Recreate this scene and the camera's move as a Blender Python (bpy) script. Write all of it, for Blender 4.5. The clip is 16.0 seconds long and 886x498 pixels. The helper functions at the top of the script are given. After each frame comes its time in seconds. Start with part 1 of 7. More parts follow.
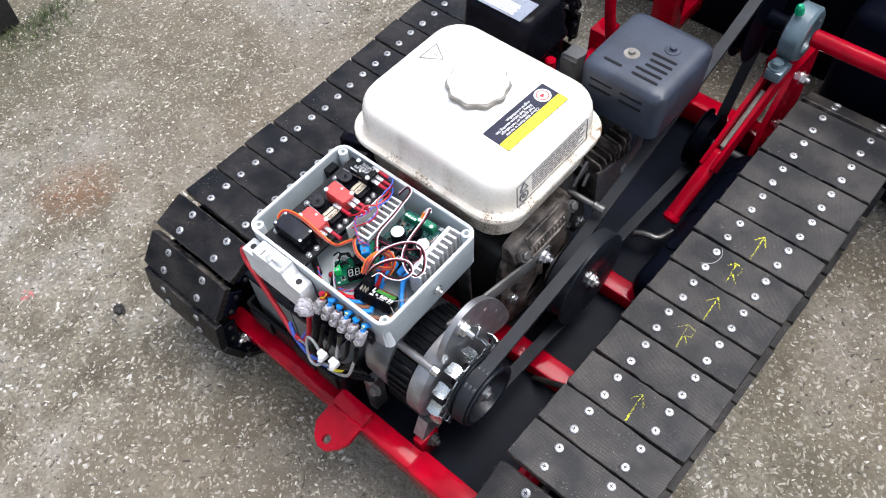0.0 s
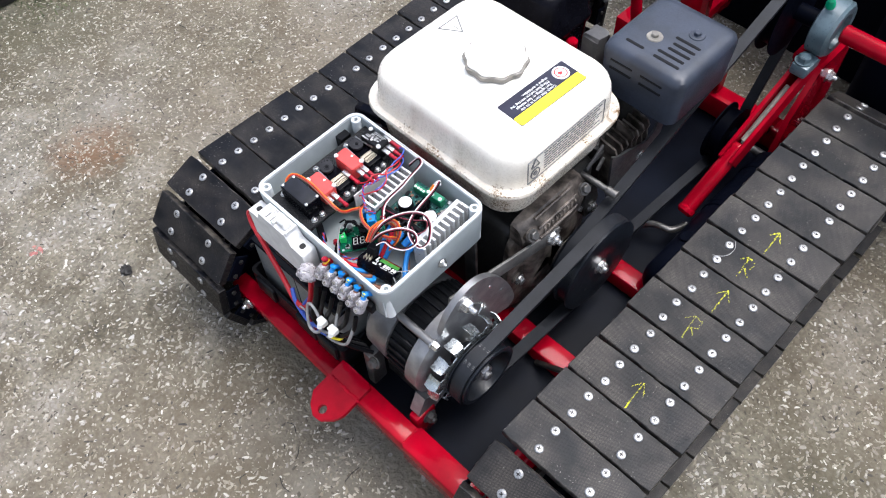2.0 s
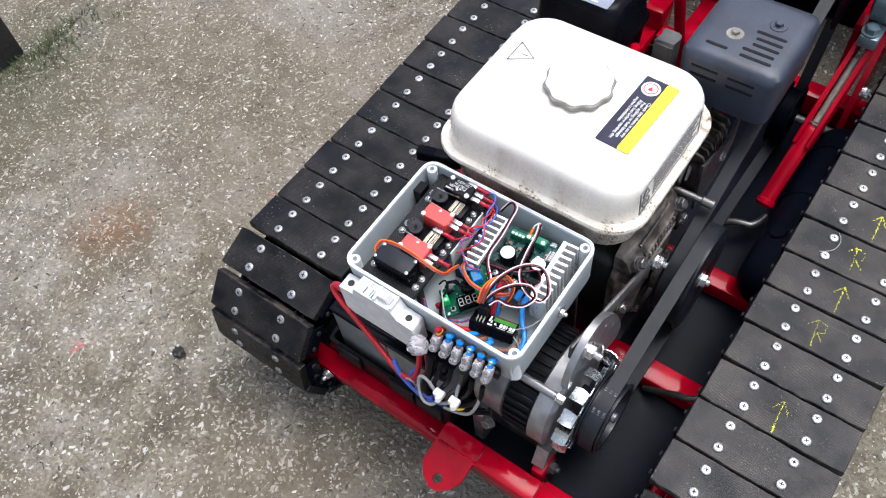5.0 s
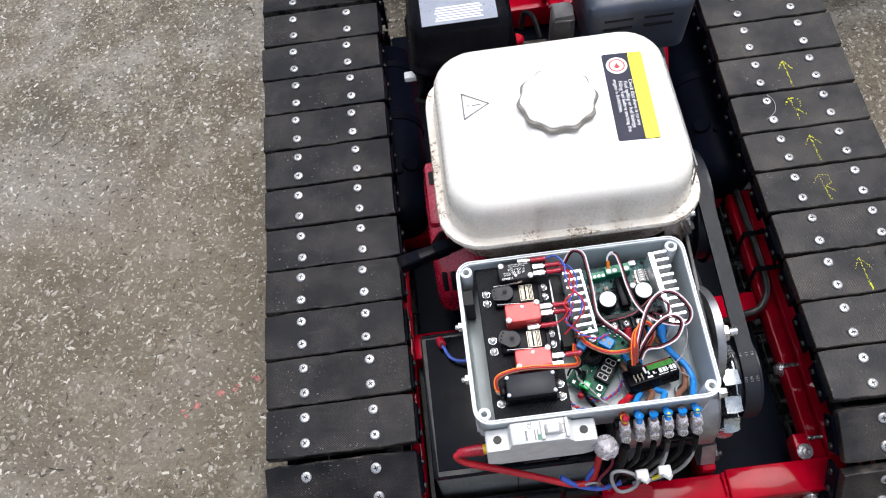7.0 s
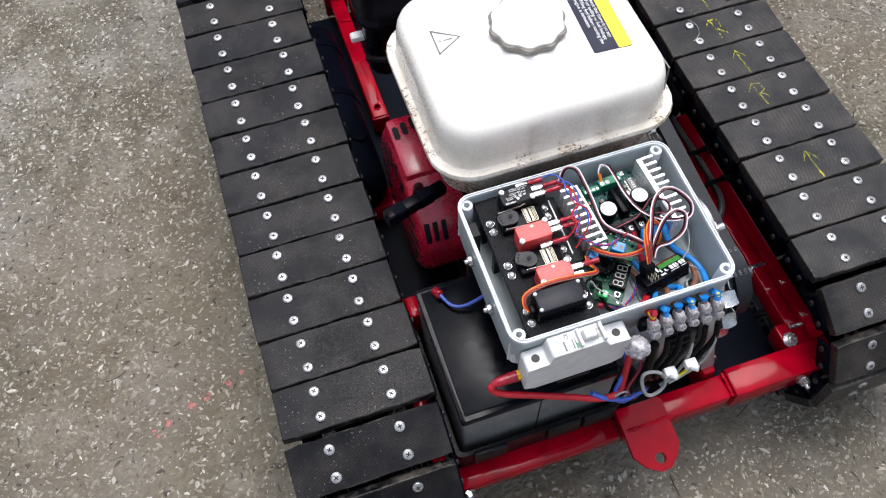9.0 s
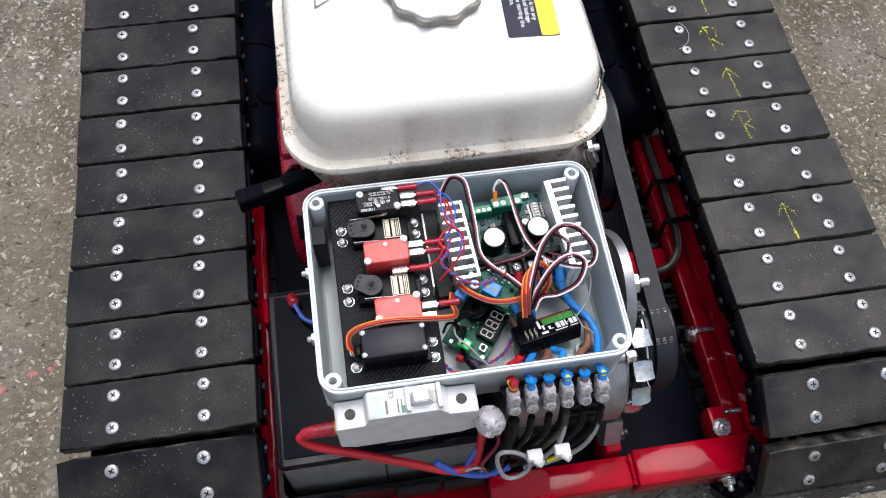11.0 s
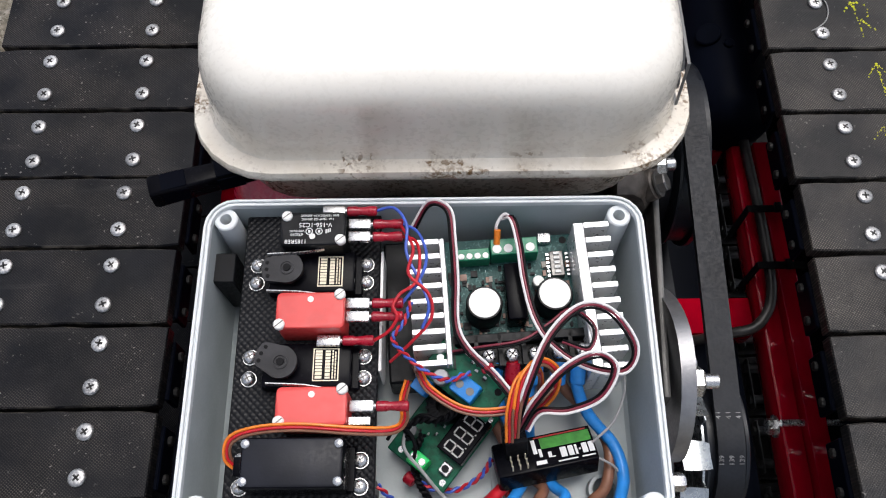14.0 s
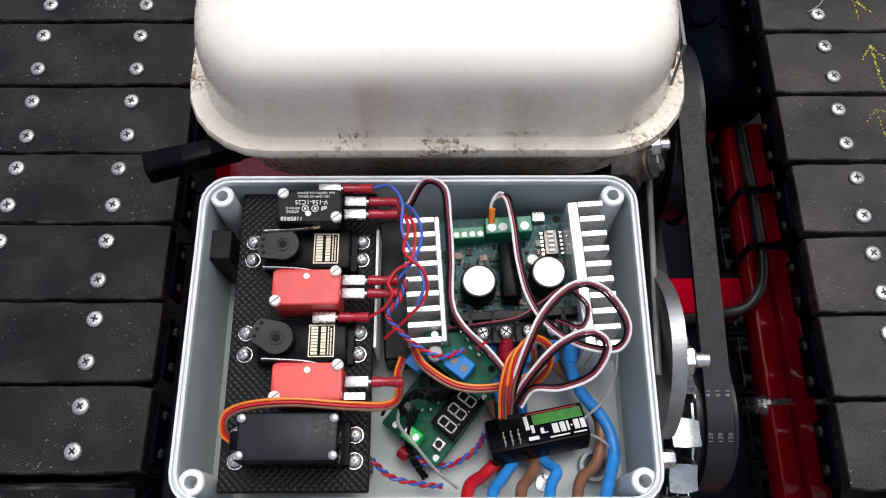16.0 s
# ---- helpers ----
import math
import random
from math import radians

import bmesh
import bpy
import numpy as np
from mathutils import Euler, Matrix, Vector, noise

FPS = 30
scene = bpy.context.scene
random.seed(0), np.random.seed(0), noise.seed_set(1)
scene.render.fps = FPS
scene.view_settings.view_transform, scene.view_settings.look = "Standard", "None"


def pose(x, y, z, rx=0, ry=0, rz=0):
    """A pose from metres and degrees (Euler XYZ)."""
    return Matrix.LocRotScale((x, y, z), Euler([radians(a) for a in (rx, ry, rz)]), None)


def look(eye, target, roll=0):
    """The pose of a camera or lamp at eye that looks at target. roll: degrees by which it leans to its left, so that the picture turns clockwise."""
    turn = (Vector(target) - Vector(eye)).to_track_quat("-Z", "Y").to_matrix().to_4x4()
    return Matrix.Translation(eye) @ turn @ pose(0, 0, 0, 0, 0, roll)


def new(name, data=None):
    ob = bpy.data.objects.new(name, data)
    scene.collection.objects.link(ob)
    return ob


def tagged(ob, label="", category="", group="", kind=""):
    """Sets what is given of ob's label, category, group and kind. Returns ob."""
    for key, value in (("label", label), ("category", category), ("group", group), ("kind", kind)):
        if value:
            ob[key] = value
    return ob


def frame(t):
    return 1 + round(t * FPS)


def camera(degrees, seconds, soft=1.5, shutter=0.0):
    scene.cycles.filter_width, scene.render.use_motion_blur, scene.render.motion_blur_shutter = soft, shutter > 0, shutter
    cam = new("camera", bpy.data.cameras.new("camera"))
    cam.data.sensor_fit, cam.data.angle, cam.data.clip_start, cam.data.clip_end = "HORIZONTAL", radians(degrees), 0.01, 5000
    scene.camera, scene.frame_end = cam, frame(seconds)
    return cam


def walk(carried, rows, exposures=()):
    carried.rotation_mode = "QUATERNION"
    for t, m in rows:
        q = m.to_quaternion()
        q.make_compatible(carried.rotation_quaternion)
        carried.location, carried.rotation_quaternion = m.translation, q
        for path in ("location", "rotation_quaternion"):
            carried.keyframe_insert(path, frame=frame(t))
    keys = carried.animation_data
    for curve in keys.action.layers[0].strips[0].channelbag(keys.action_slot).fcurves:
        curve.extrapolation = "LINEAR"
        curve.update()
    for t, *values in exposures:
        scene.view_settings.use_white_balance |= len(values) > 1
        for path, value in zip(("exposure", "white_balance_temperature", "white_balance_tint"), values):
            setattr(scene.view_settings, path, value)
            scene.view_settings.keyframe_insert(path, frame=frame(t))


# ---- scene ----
cam = camera(56.65, 16.0, soft=1.1)
PATH = [
    (0, (0.3920, -0.2519, 1.0913), (-0.0072, 0.1554, 0.2698), -4.44),
    (0.5, (0.4019, -0.2540, 1.0811), (-0.0034, 0.1422, 0.2572), -3.01),
    (1, (0.4062, -0.2543, 1.0752), (-0.0013, 0.1397, 0.2513), -2.75),
    (1.5, (0.4085, -0.2550, 1.0712), (-0.0041, 0.1364, 0.2486), -3.04),
    (2, (0.4096, -0.2539, 1.0671), (-0.0030, 0.1359, 0.2438), -2.77),
    (2.5, (0.4120, -0.2562, 1.0680), (-0.0003, 0.1316, 0.2436), -2.65),
    (3, (0.4137, -0.2605, 1.0668), (0.0036, 0.1240, 0.2398), -2.51),
    (3.5, (0.4059, -0.2635, 1.0706), (0.0007, 0.1224, 0.2418), -2.95),
    (4, (0.3732, -0.2718, 1.0651), (-0.0331, 0.1140, 0.2367), -5.16),
    (4.5, (0.3261, -0.2756, 1.0590), (-0.0744, 0.1104, 0.2280), -6.28),
    (4.7, (0.2954, -0.2787, 1.0608), (-0.0992, 0.1120, 0.2291), -7.05),
    (6.8, (-0.1183, -0.2074, 1.0366), (-0.1675, 0.2779, 0.1636), -10.15),
    (7, (-0.1373, -0.2101, 1.0397), (-0.1577, 0.2781, 0.1672), -9.57),
    (7.5, (-0.1678, -0.2237, 1.0298), (-0.1347, 0.2659, 0.1585), -6.33),
    (8, (-0.2494, -0.2396, 1.0045), (-0.1761, 0.2469, 0.1339), -5.26),
    (8.5, (-0.2607, -0.2502, 0.9935), (-0.1482, 0.2462, 0.1327), -4.42),
    (9, (-0.2697, -0.2502, 0.9954), (-0.1289, 0.2349, 0.1324), -2.65),
    (9.5, (-0.2662, -0.2620, 0.9882), (-0.1172, 0.2292, 0.1300), -2.30),
    (10, (-0.2325, -0.2577, 0.9821), (-0.0762, 0.2316, 0.1241), -0.22),
    (10.2, (-0.2036, -0.2495, 0.9686), (-0.0538, 0.2388, 0.1089), 0.80),
    (12.3, (-0.0372, -0.0813, 0.7427), (-0.0412, 0.3488, -0.1601), -1.46),
    (12.5, (-0.0364, -0.0764, 0.7374), (-0.0466, 0.3507, -0.1667), -2.22),
    (13, (-0.0341, -0.0580, 0.7273), (-0.0462, 0.3626, -0.1798), -2.10),
    (13.5, (-0.0310, -0.0484, 0.7254), (-0.0418, 0.3717, -0.1820), -2.00),
    (14, (-0.0287, -0.0447, 0.7255), (-0.0366, 0.3754, -0.1819), -1.59),
    (14.5, (-0.0286, -0.0439, 0.7232), (-0.0337, 0.3700, -0.1870), -1.20),
    (15, (-0.0313, -0.0440, 0.7228), (-0.0335, 0.3620, -0.1911), -0.60),
    (15.5, (-0.0316, -0.0442, 0.7247), (-0.0325, 0.3544, -0.1925), -0.29),
    (16, (-0.0298, -0.0462, 0.7278), (-0.0290, 0.3506, -0.1902), -0.07),
]
walk(cam, [(t, look(eye, target, roll)) for t, eye, target, roll in PATH], exposures=[(0.0, 0.97, 6190, 11), (4.5, 0.89, 6170, 11), (7.0, 0.57, 6260, 11), (10.0, 0.53, 6260, 11), (12.5, 0.27, 6330, 11), (13.5, 0.16, 6420, 11), (16.0, 0.05, 6520, 12)])

# ---- world and light: an overcast sky, brighter ahead and to the left ----
world = bpy.data.worlds.new("overcast_sky")
scene.world = world
world.use_nodes = True
wn, wl = world.node_tree.nodes, world.node_tree.links
wn.clear()
sky = wn.new("ShaderNodeTexSky")
sky.sky_type = 'NISHITA'
sky.sun_disc = False
sky.sun_elevation = radians(73.6)
sky.sun_rotation = radians(27)
sky.dust_density = 4.0
grey = wn.new("ShaderNodeHueSaturation")
grey.inputs["Saturation"].default_value = 0.5
back = wn.new("ShaderNodeBackground")
back.inputs["Strength"].default_value = 0.165
wout = wn.new("ShaderNodeOutputWorld")
wl.new(sky.outputs[0], grey.inputs["Color"])
wl.new(grey.outputs[0], back.inputs["Color"])
wl.new(back.outputs[0], wout.inputs["Surface"])
lamp = bpy.data.lights.new("sun", "SUN")
lamp.energy, lamp.angle, lamp.color = 1.35, radians(32), (1.0, 0.98, 0.95)
sun = new("sun", lamp)
sun.matrix_world = look((0.85, 1.65, 6.3), (0, 0, 0))

# ---- helpers of this scene ----
GROUND = 0.012
ORIGIN = {}


def thing(name, loc, label, category, group="", kind=""):
    ob = new(name)
    ob.empty_display_size = 0.02
    ob.location = loc
    ORIGIN[ob.name] = Vector(loc)
    return tagged(ob, label, category, group, kind)


def part(name, bm, material, parent=None, label="", smooth=True):
    """One mesh under a thing or a part; the bmesh is in world coordinates."""
    me = bpy.data.meshes.new(name)
    org = ORIGIN[parent.name] if parent else Vector((0, 0, 0))
    bm.transform(Matrix.Translation(-org))
    bmesh.ops.recalc_face_normals(bm, faces=bm.faces[:])
    bm.to_mesh(me)
    bm.free()
    for m in (material if isinstance(material, (list, tuple)) else [material]):
        me.materials.append(m)
    if smooth:
        me.shade_smooth()
        me.set_sharp_from_angle(angle=radians(38))
    ob = new(name, me)
    if parent:
        ob.parent = parent
    ORIGIN[ob.name] = org
    return tagged(ob, label)


def B():
    return bmesh.new()


def box(bm, x0, x1, y0, y1, z0, z1, bevel=0.0, seg=2, M=None, mi=0):
    t = bmesh.new()
    bmesh.ops.create_cube(t, size=1)
    for v in t.verts:
        v.co = Vector(((x0 + x1) / 2 + v.co.x * (x1 - x0), (y0 + y1) / 2 + v.co.y * (y1 - y0), (z0 + z1) / 2 + v.co.z * (z1 - z0)))
    if bevel:
        bmesh.ops.bevel(t, geom=t.edges[:], offset=bevel, segments=seg, profile=0.5, affect='EDGES')
    return merge(bm, t, M, mi)


def merge(bm, t, M=None, mi=0):
    if M is not None:
        t.transform(M)
    vs = [bm.verts.new(v.co) for v in t.verts]
    t.verts.index_update()
    for f in t.faces:
        g = bm.faces.new([vs[v.index] for v in f.verts])
        g.material_index = mi
    t.free()
    return bm


def lathe(bm, profile, M, seg=24, mi=0):
    """Turns (height, radius) rows about the local z axis of M."""
    rings = []
    for h, r in profile:
        if r < 1e-6:
            rings.append([bm.verts.new(M @ Vector((0, 0, h)))])
        else:
            rings.append([bm.verts.new(M @ Vector((r * math.cos(a), r * math.sin(a), h))) for a in [2 * math.pi * i / seg for i in range(seg)]])
    for a, b in zip(rings, rings[1:]):
        for i in range(seg):
            j = (i + 1) % seg
            q = [a[i % len(a)], a[j % len(a)], b[j % len(b)], b[i % len(b)]]
            q = [v for k, v in enumerate(q) if v not in q[:k]]
            if len(q) > 2:
                bm.faces.new(q).material_index = mi
    for r, flip in ((rings[0], True), (rings[-1], False)):
        if len(r) > 2:
            bm.faces.new(r[::-1] if flip else r).material_index = mi
    return bm


def axis(p, d):
    """The frame at p whose z axis points along d."""
    return Matrix.Translation(p) @ Vector(d).to_track_quat('Z', 'Y').to_matrix().to_4x4()


def cyl(bm, p0, p1, r, seg=20, bevel=0.0, mi=0):
    p0, p1 = Vector(p0), Vector(p1)
    n = (p1 - p0).length
    rows = [(0, r), (n, r)] if not bevel else [(0, r - bevel), (bevel, r), (n - bevel, r), (n, r - bevel)]
    return lathe(bm, rows, axis(p0, p1 - p0), seg, mi)


def hexbolt(bm, p, d, r, h, stud=0.0, mi=0):
    M = axis(p, d)
    lathe(bm, [(0, r * 1.35), (h * 0.18, r * 1.35)], M, 16, mi)
    lathe(bm, [(h * 0.18, r), (h * 0.85, r), (h, r * 0.82)], M, 6, mi)
    if stud:
        lathe(bm, [(h, r * 0.5), (h + stud, r * 0.5), (h + stud + 0.0008, r * 0.4)], M, 12, mi)
    return bm


def smooth_path(pts, n=7):
    pts = [Vector(p) for p in pts]
    if len(pts) < 3:
        return pts
    ext = [2 * pts[0] - pts[1]] + pts + [2 * pts[-1] - pts[-2]]
    out = []
    for a, b, c, d in zip(ext, ext[1:], ext[2:], ext[3:]):
        for k in range(n):
            t = k / n
            out.append(0.5 * ((2 * b) + (c - a) * t + (2 * a - 5 * b + 4 * c - d) * t * t + (3 * b - a - 3 * c + d) * t ** 3))
    return out + [pts[-1]]


def sweep(bm, pts, r, seg=8, n=7, mi=0, flat=1.0, closed=False):
    path = smooth_path(pts, n)
    up = Vector((0.13, 0.2, 1)).normalized()
    rings = []
    for i, p in enumerate(path):
        d = (path[min(i + 1, len(path) - 1)] - path[max(i - 1, 0)]).normalized()
        side = d.cross(up)
        side = side.normalized() if side.length > 1e-4 else Vector((1, 0, 0))
        up = side.cross(d).normalized()
        rr = r(i / (len(path) - 1)) if callable(r) else r
        rings.append([bm.verts.new(p + side * (rr * math.cos(a)) + up * (rr * flat * math.sin(a))) for a in [2 * math.pi * k / seg for k in range(seg)]])
    for a, b in zip(rings, rings[1:]):
        for i in range(seg):
            j = (i + 1) % seg
            bm.faces.new([a[i], a[j], b[j], b[i]]).material_index = mi
    bm.faces.new(rings[0][::-1]).material_index = mi
    bm.faces.new(rings[-1]).material_index = mi
    return bm


def rrect(cx, cy, hx, hy, r, z, n=6):
    out = []
    for sx, sy, a0 in ((1, 1, 0), (-1, 1, 90), (-1, -1, 180), (1, -1, 270)):
        for k in range(n + 1):
            a = radians(a0 + 90 * k / n)
            out.append(Vector((cx + sx * (hx - r) + r * math.cos(a), cy + sy * (hy - r) + r * math.sin(a), z)))
    return out


def loft(bm, loops, cap0=True, cap1=True, M=None, mi=0):
    rings = [[bm.verts.new(M @ p if M is not None else p) for p in lp] for lp in loops]
    n = len(rings[0])
    for a, b in zip(rings, rings[1:]):
        for i in range(n):
            j = (i + 1) % n
            bm.faces.new([a[i], a[j], b[j], b[i]]).material_index = mi
    if cap0:
        bm.faces.new(rings[0][::-1]).material_index = mi
    if cap1:
        bm.faces.new(rings[-1]).material_index = mi
    return bm


def prism(bm, outline, z0, z1, M=None, mi=0):
    """An outline of (x, y) points given a thickness."""
    return loft(bm, [[Vector((x, y, z)) for x, y in outline] for z in (z0, z1)], M=M, mi=mi)


def belt(bm, wheels, x0, x1, th):
    """A band round pulleys that lie in the y-z plane, given clockwise as (centre, radius)."""
    ring, leave = [], []
    for ((ya, za), r1), ((yb, zb), r2) in zip(wheels, wheels[1:] + wheels[:1]):
        leave.append(math.atan2(zb - za, yb - ya) + math.acos((r1 - r2) / math.hypot(yb - ya, zb - za)))
    for k, ((cy, cz), r) in enumerate(wheels):
        a0, a1 = leave[k - 1], leave[k]
        while a1 > a0:
            a1 -= 2 * math.pi
        for i in range(19):
            a = a0 + (a1 - a0) * i / 18
            ring.append((cy, cz, r, math.cos(a), math.sin(a)))
    rows = []
    for cy, cz, r, c, s in ring:
        rows.append([bm.verts.new((x, cy + (r + t) * c, cz + (r + t) * s)) for x, t in ((x0, 0), (x1, 0), (x1, th), (x0, th))])
    for i in range(len(rows)):
        a, b = rows[i], rows[(i + 1) % len(rows)]
        for k in range(4):
            bm.faces.new([a[k], a[(k + 1) % 4], b[(k + 1) % 4], b[k]])
    return bm


def letters(name, body, size, M, material, parent, depth=0.0001):
    cu = bpy.data.curves.new(name, 'FONT')
    cu.body, cu.size, cu.extrude, cu.align_x, cu.align_y = body, size, depth, 'CENTER', 'CENTER'
    tmp = new("lettering", cu)
    bpy.context.view_layer.update()
    me = bpy.data.meshes.new_from_object(tmp.evaluated_get(bpy.context.evaluated_depsgraph_get()))
    bpy.data.objects.remove(tmp)
    bm = bmesh.new()
    bm.from_mesh(me)
    bm.transform(M)
    return part(name, bm, material, parent, smooth=False)


# ---- materials ----
def mat(name, col, rough=0.5, metal=0.0, var=0.2, scale=30.0, bump=0.15, bscale=400.0, rvar=0.1, coat=0.0, col2=None, mix=(0.4, 0.65), trans=0.0, rand=0.0, dist=0.0004, spec=0.5):
    m = bpy.data.materials.new(name)
    m.use_nodes = True
    n, l = m.node_tree.nodes, m.node_tree.links
    p = n["Principled BSDF"]
    tc, oi = n.new("ShaderNodeTexCoord"), n.new("ShaderNodeObjectInfo")
    sc = n.new("ShaderNodeVectorMath")
    sc.operation = 'MULTIPLY_ADD'
    sc.inputs[1].default_value = (7.1, 3.3, 5.7)
    l.new(oi.outputs["Random"], sc.inputs[0])
    l.new(tc.outputs["Object"], sc.inputs[2])
    big, fine = n.new("ShaderNodeTexNoise"), n.new("ShaderNodeTexNoise")
    big.inputs["Scale"].default_value, big.inputs["Detail"].default_value = scale, 6
    fine.inputs["Scale"].default_value, fine.inputs["Detail"].default_value = bscale, 3
    for t in (big, fine):
        l.new(sc.outputs[0], t.inputs["Vector"])
    ramp = n.new("ShaderNodeValToRGB")
    e = ramp.color_ramp.elements
    c2 = col2 or tuple(min(1, c * (1 + var)) for c in col)
    e[0].position, e[1].position = mix
    e[0].color = (*[c * (1 - var) for c in col], 1) if not col2 else (*col, 1)
    e[1].color = (*c2, 1)
    l.new(big.outputs["Fac"], ramp.inputs["Fac"])
    out = ramp.outputs[0]
    if rand:
        hs, ma = n.new("ShaderNodeHueSaturation"), n.new("ShaderNodeMath")
        ma.operation = 'MULTIPLY_ADD'
        ma.inputs[1].default_value, ma.inputs[2].default_value = 2 * rand, 1 - rand
        l.new(oi.outputs["Random"], ma.inputs[0])
        l.new(ma.outputs[0], hs.inputs["Value"])
        l.new(out, hs.inputs["Color"])
        out = hs.outputs[0]
    l.new(out, p.inputs["Base Color"])
    mr = n.new("ShaderNodeMapRange")
    mr.inputs["From Min"].default_value, mr.inputs["From Max"].default_value = 0.3, 0.7
    mr.inputs["To Min"].default_value, mr.inputs["To Max"].default_value = max(0.02, rough - rvar), min(1, rough + rvar)
    l.new(fine.outputs["Fac"], mr.inputs["Value"])
    l.new(mr.outputs[0], p.inputs["Roughness"])
    p.inputs["Metallic"].default_value = metal
    p.inputs["Specular IOR Level"].default_value = spec
    p.inputs["Coat Weight"].default_value = coat
    p.inputs["Coat Roughness"].default_value = 0.08
    p.inputs["Transmission Weight"].default_value = trans
    if bump:
        b = n.new("ShaderNodeBump")
        b.inputs["Strength"].default_value, b.inputs["Distance"].default_value = bump, dist
        l.new(fine.outputs["Fac"], b.inputs["Height"])
        l.new(b.outputs[0], p.inputs["Normal"])
    return m


RED = mat("red_gloss_paint", (0.285, 0.0010, 0.0105), 0.06, var=0.2, scale=25, bump=0.6, bscale=36, rvar=0.03, spec=0.12, dist=0.0010)
REDFADED = mat("red_recoil_paint", (0.38, 0.005, 0.028), 0.28, var=0.2, scale=40, coat=0.5)
BLACKPAINT = mat("black_satin_paint", (0.0022, 0.0030, 0.0065), 0.42, var=0.3, scale=8, bump=0.06, bscale=160, rvar=0.05, spec=0.02)
BELLY = mat("navy_black_paint", (0.0040, 0.0054, 0.0100), 0.45, var=0.35, scale=9, bump=0.06, bscale=160, rvar=0.05, spec=0.05)
BLACKPLASTIC = mat("black_moulded_plastic", (0.0055, 0.006, 0.0075), 0.40, var=0.3, scale=60, bump=0.12, bscale=700, spec=0.14)
SCREWSTEEL = mat("dull_screw_steel", (0.42, 0.42, 0.42), 0.42, 0.8, var=0.32, scale=700, bump=0.35, bscale=900, rand=0.18)
HORNGREY = mat("dark_grey_horn_plastic", (0.021, 0.021, 0.024), 0.42, var=0.25, scale=90, bump=0.15, bscale=900, spec=0.22)
LIDGREY = mat("blue_grey_servo_lid", (0.0135, 0.0145, 0.0195), 0.42, var=0.2, scale=70, bump=0.12, bscale=900, spec=0.2)
GLOSSBLACK = mat("glossy_black_plastic", (0.003, 0.003, 0.0048), 0.24, var=0.3, scale=50, bump=0.0, rvar=0.05, spec=0.06)
BATTERYLID = mat("glossy_black_lid", (0.0030, 0.0036, 0.0058), 0.20, var=0.4, scale=14, bump=0.05, bscale=60, rvar=0.08, spec=0.12)
BELTRUBBER = mat("belt_rubber", (0.0095, 0.0110, 0.0145), 0.55, var=0.25, scale=40, bump=0.2, bscale=500, spec=0.28)
MUFFLERPAINT = mat("dark_grey_stove_paint", (0.024, 0.031, 0.048), 0.45, var=0.25, scale=30, bump=0.15, bscale=500)
ALU = mat("cast_aluminium", (0.31, 0.31, 0.32), 0.44, 0.85, var=0.15, scale=60, bump=0.25, bscale=600)
CASTDIRTY = mat("oily_cast_metal", (0.022, 0.017, 0.014), 0.42, 0.2, var=0.5, scale=60, bump=0.8, bscale=170, col2=(0.20, 0.170, 0.145), mix=(0.40, 0.70), dist=0.0010)
SHROUDGREY = mat("grimy_grey_sheet", (0.038, 0.038, 0.042), 0.5, 0.2, var=0.4, scale=35, bump=0.3, bscale=260, col2=(0.075, 0.072, 0.070))
# near-black for dark metal and for parts darkened to stand in for shade
DARKSHADED = mat("dark_and_shaded_metal", (0.009, 0.0085, 0.008), 0.55, 0.1, var=0.4, scale=50, bump=0.3)
STEEL = mat("zinc_steel", (0.62, 0.62, 0.62), 0.28, 0.95, var=0.12, scale=150, bump=0.04, bscale=900)
FANSTEEL = mat("bright_zinc_sheet", (0.43, 0.46, 0.47), 0.28, 0.9, var=0.2, scale=80, bump=0.1, bscale=300)
PULLEYGREY = mat("dark_grey_turned_metal", (0.0085, 0.0105, 0.0145), 0.36, var=0.25, scale=60, bump=0.08, bscale=400, spec=0.3)
DARKSTEEL = mat("dark_steel", (0.16, 0.155, 0.15), 0.45, 0.8, var=0.3, scale=50, bump=0.2)
STRAPSTEEL = mat("grey_strap_steel", (0.115, 0.112, 0.108), 0.5, 0.4, var=0.25, scale=45, bump=0.15)
WHITEPLASTIC = mat("white_plastic", (0.72, 0.72, 0.70), 0.4, var=0.06, scale=60, bump=0.05)
BREAKERGREY = mat("breaker_grey_plastic", (0.64, 0.64, 0.63), 0.42, var=0.08, scale=70, bump=0.08)
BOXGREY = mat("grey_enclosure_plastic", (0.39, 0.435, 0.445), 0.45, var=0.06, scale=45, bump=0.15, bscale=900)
# same plastic as the box, paler for the light its rim and posts catch
BOXGREYLIT = mat("enclosure_plastic_lit_edge", (0.68, 0.71, 0.72), 0.45, var=0.06, scale=60, bump=0.08)
BATTERYGREY = mat("battery_case_grey", (0.15, 0.157, 0.155), 0.45, var=0.15, scale=40, bump=0.1)
PCBGREEN = mat("green_circuit_board", (0.010, 0.062, 0.058), 0.4, var=0.45, scale=700, bump=0.4, bscale=900, col2=(0.12, 0.26, 0.24), mix=(0.55, 0.72), spec=0.2)
PCBBRIGHT = mat("bright_green_board", (0.002, 0.088, 0.046), 0.35, var=0.3, scale=300, bump=0.15, bscale=900, spec=0.2)
TERMGREEN = mat("green_terminal", (0.01, 0.20, 0.10), 0.4, var=0.1)
LIGHTGREEN = mat("light_green_terminal", (0.02, 0.50, 0.12), 0.4, var=0.1)
TERMBLUE = mat("blue_terminal", (0.004, 0.17, 0.50), 0.35, var=0.1)
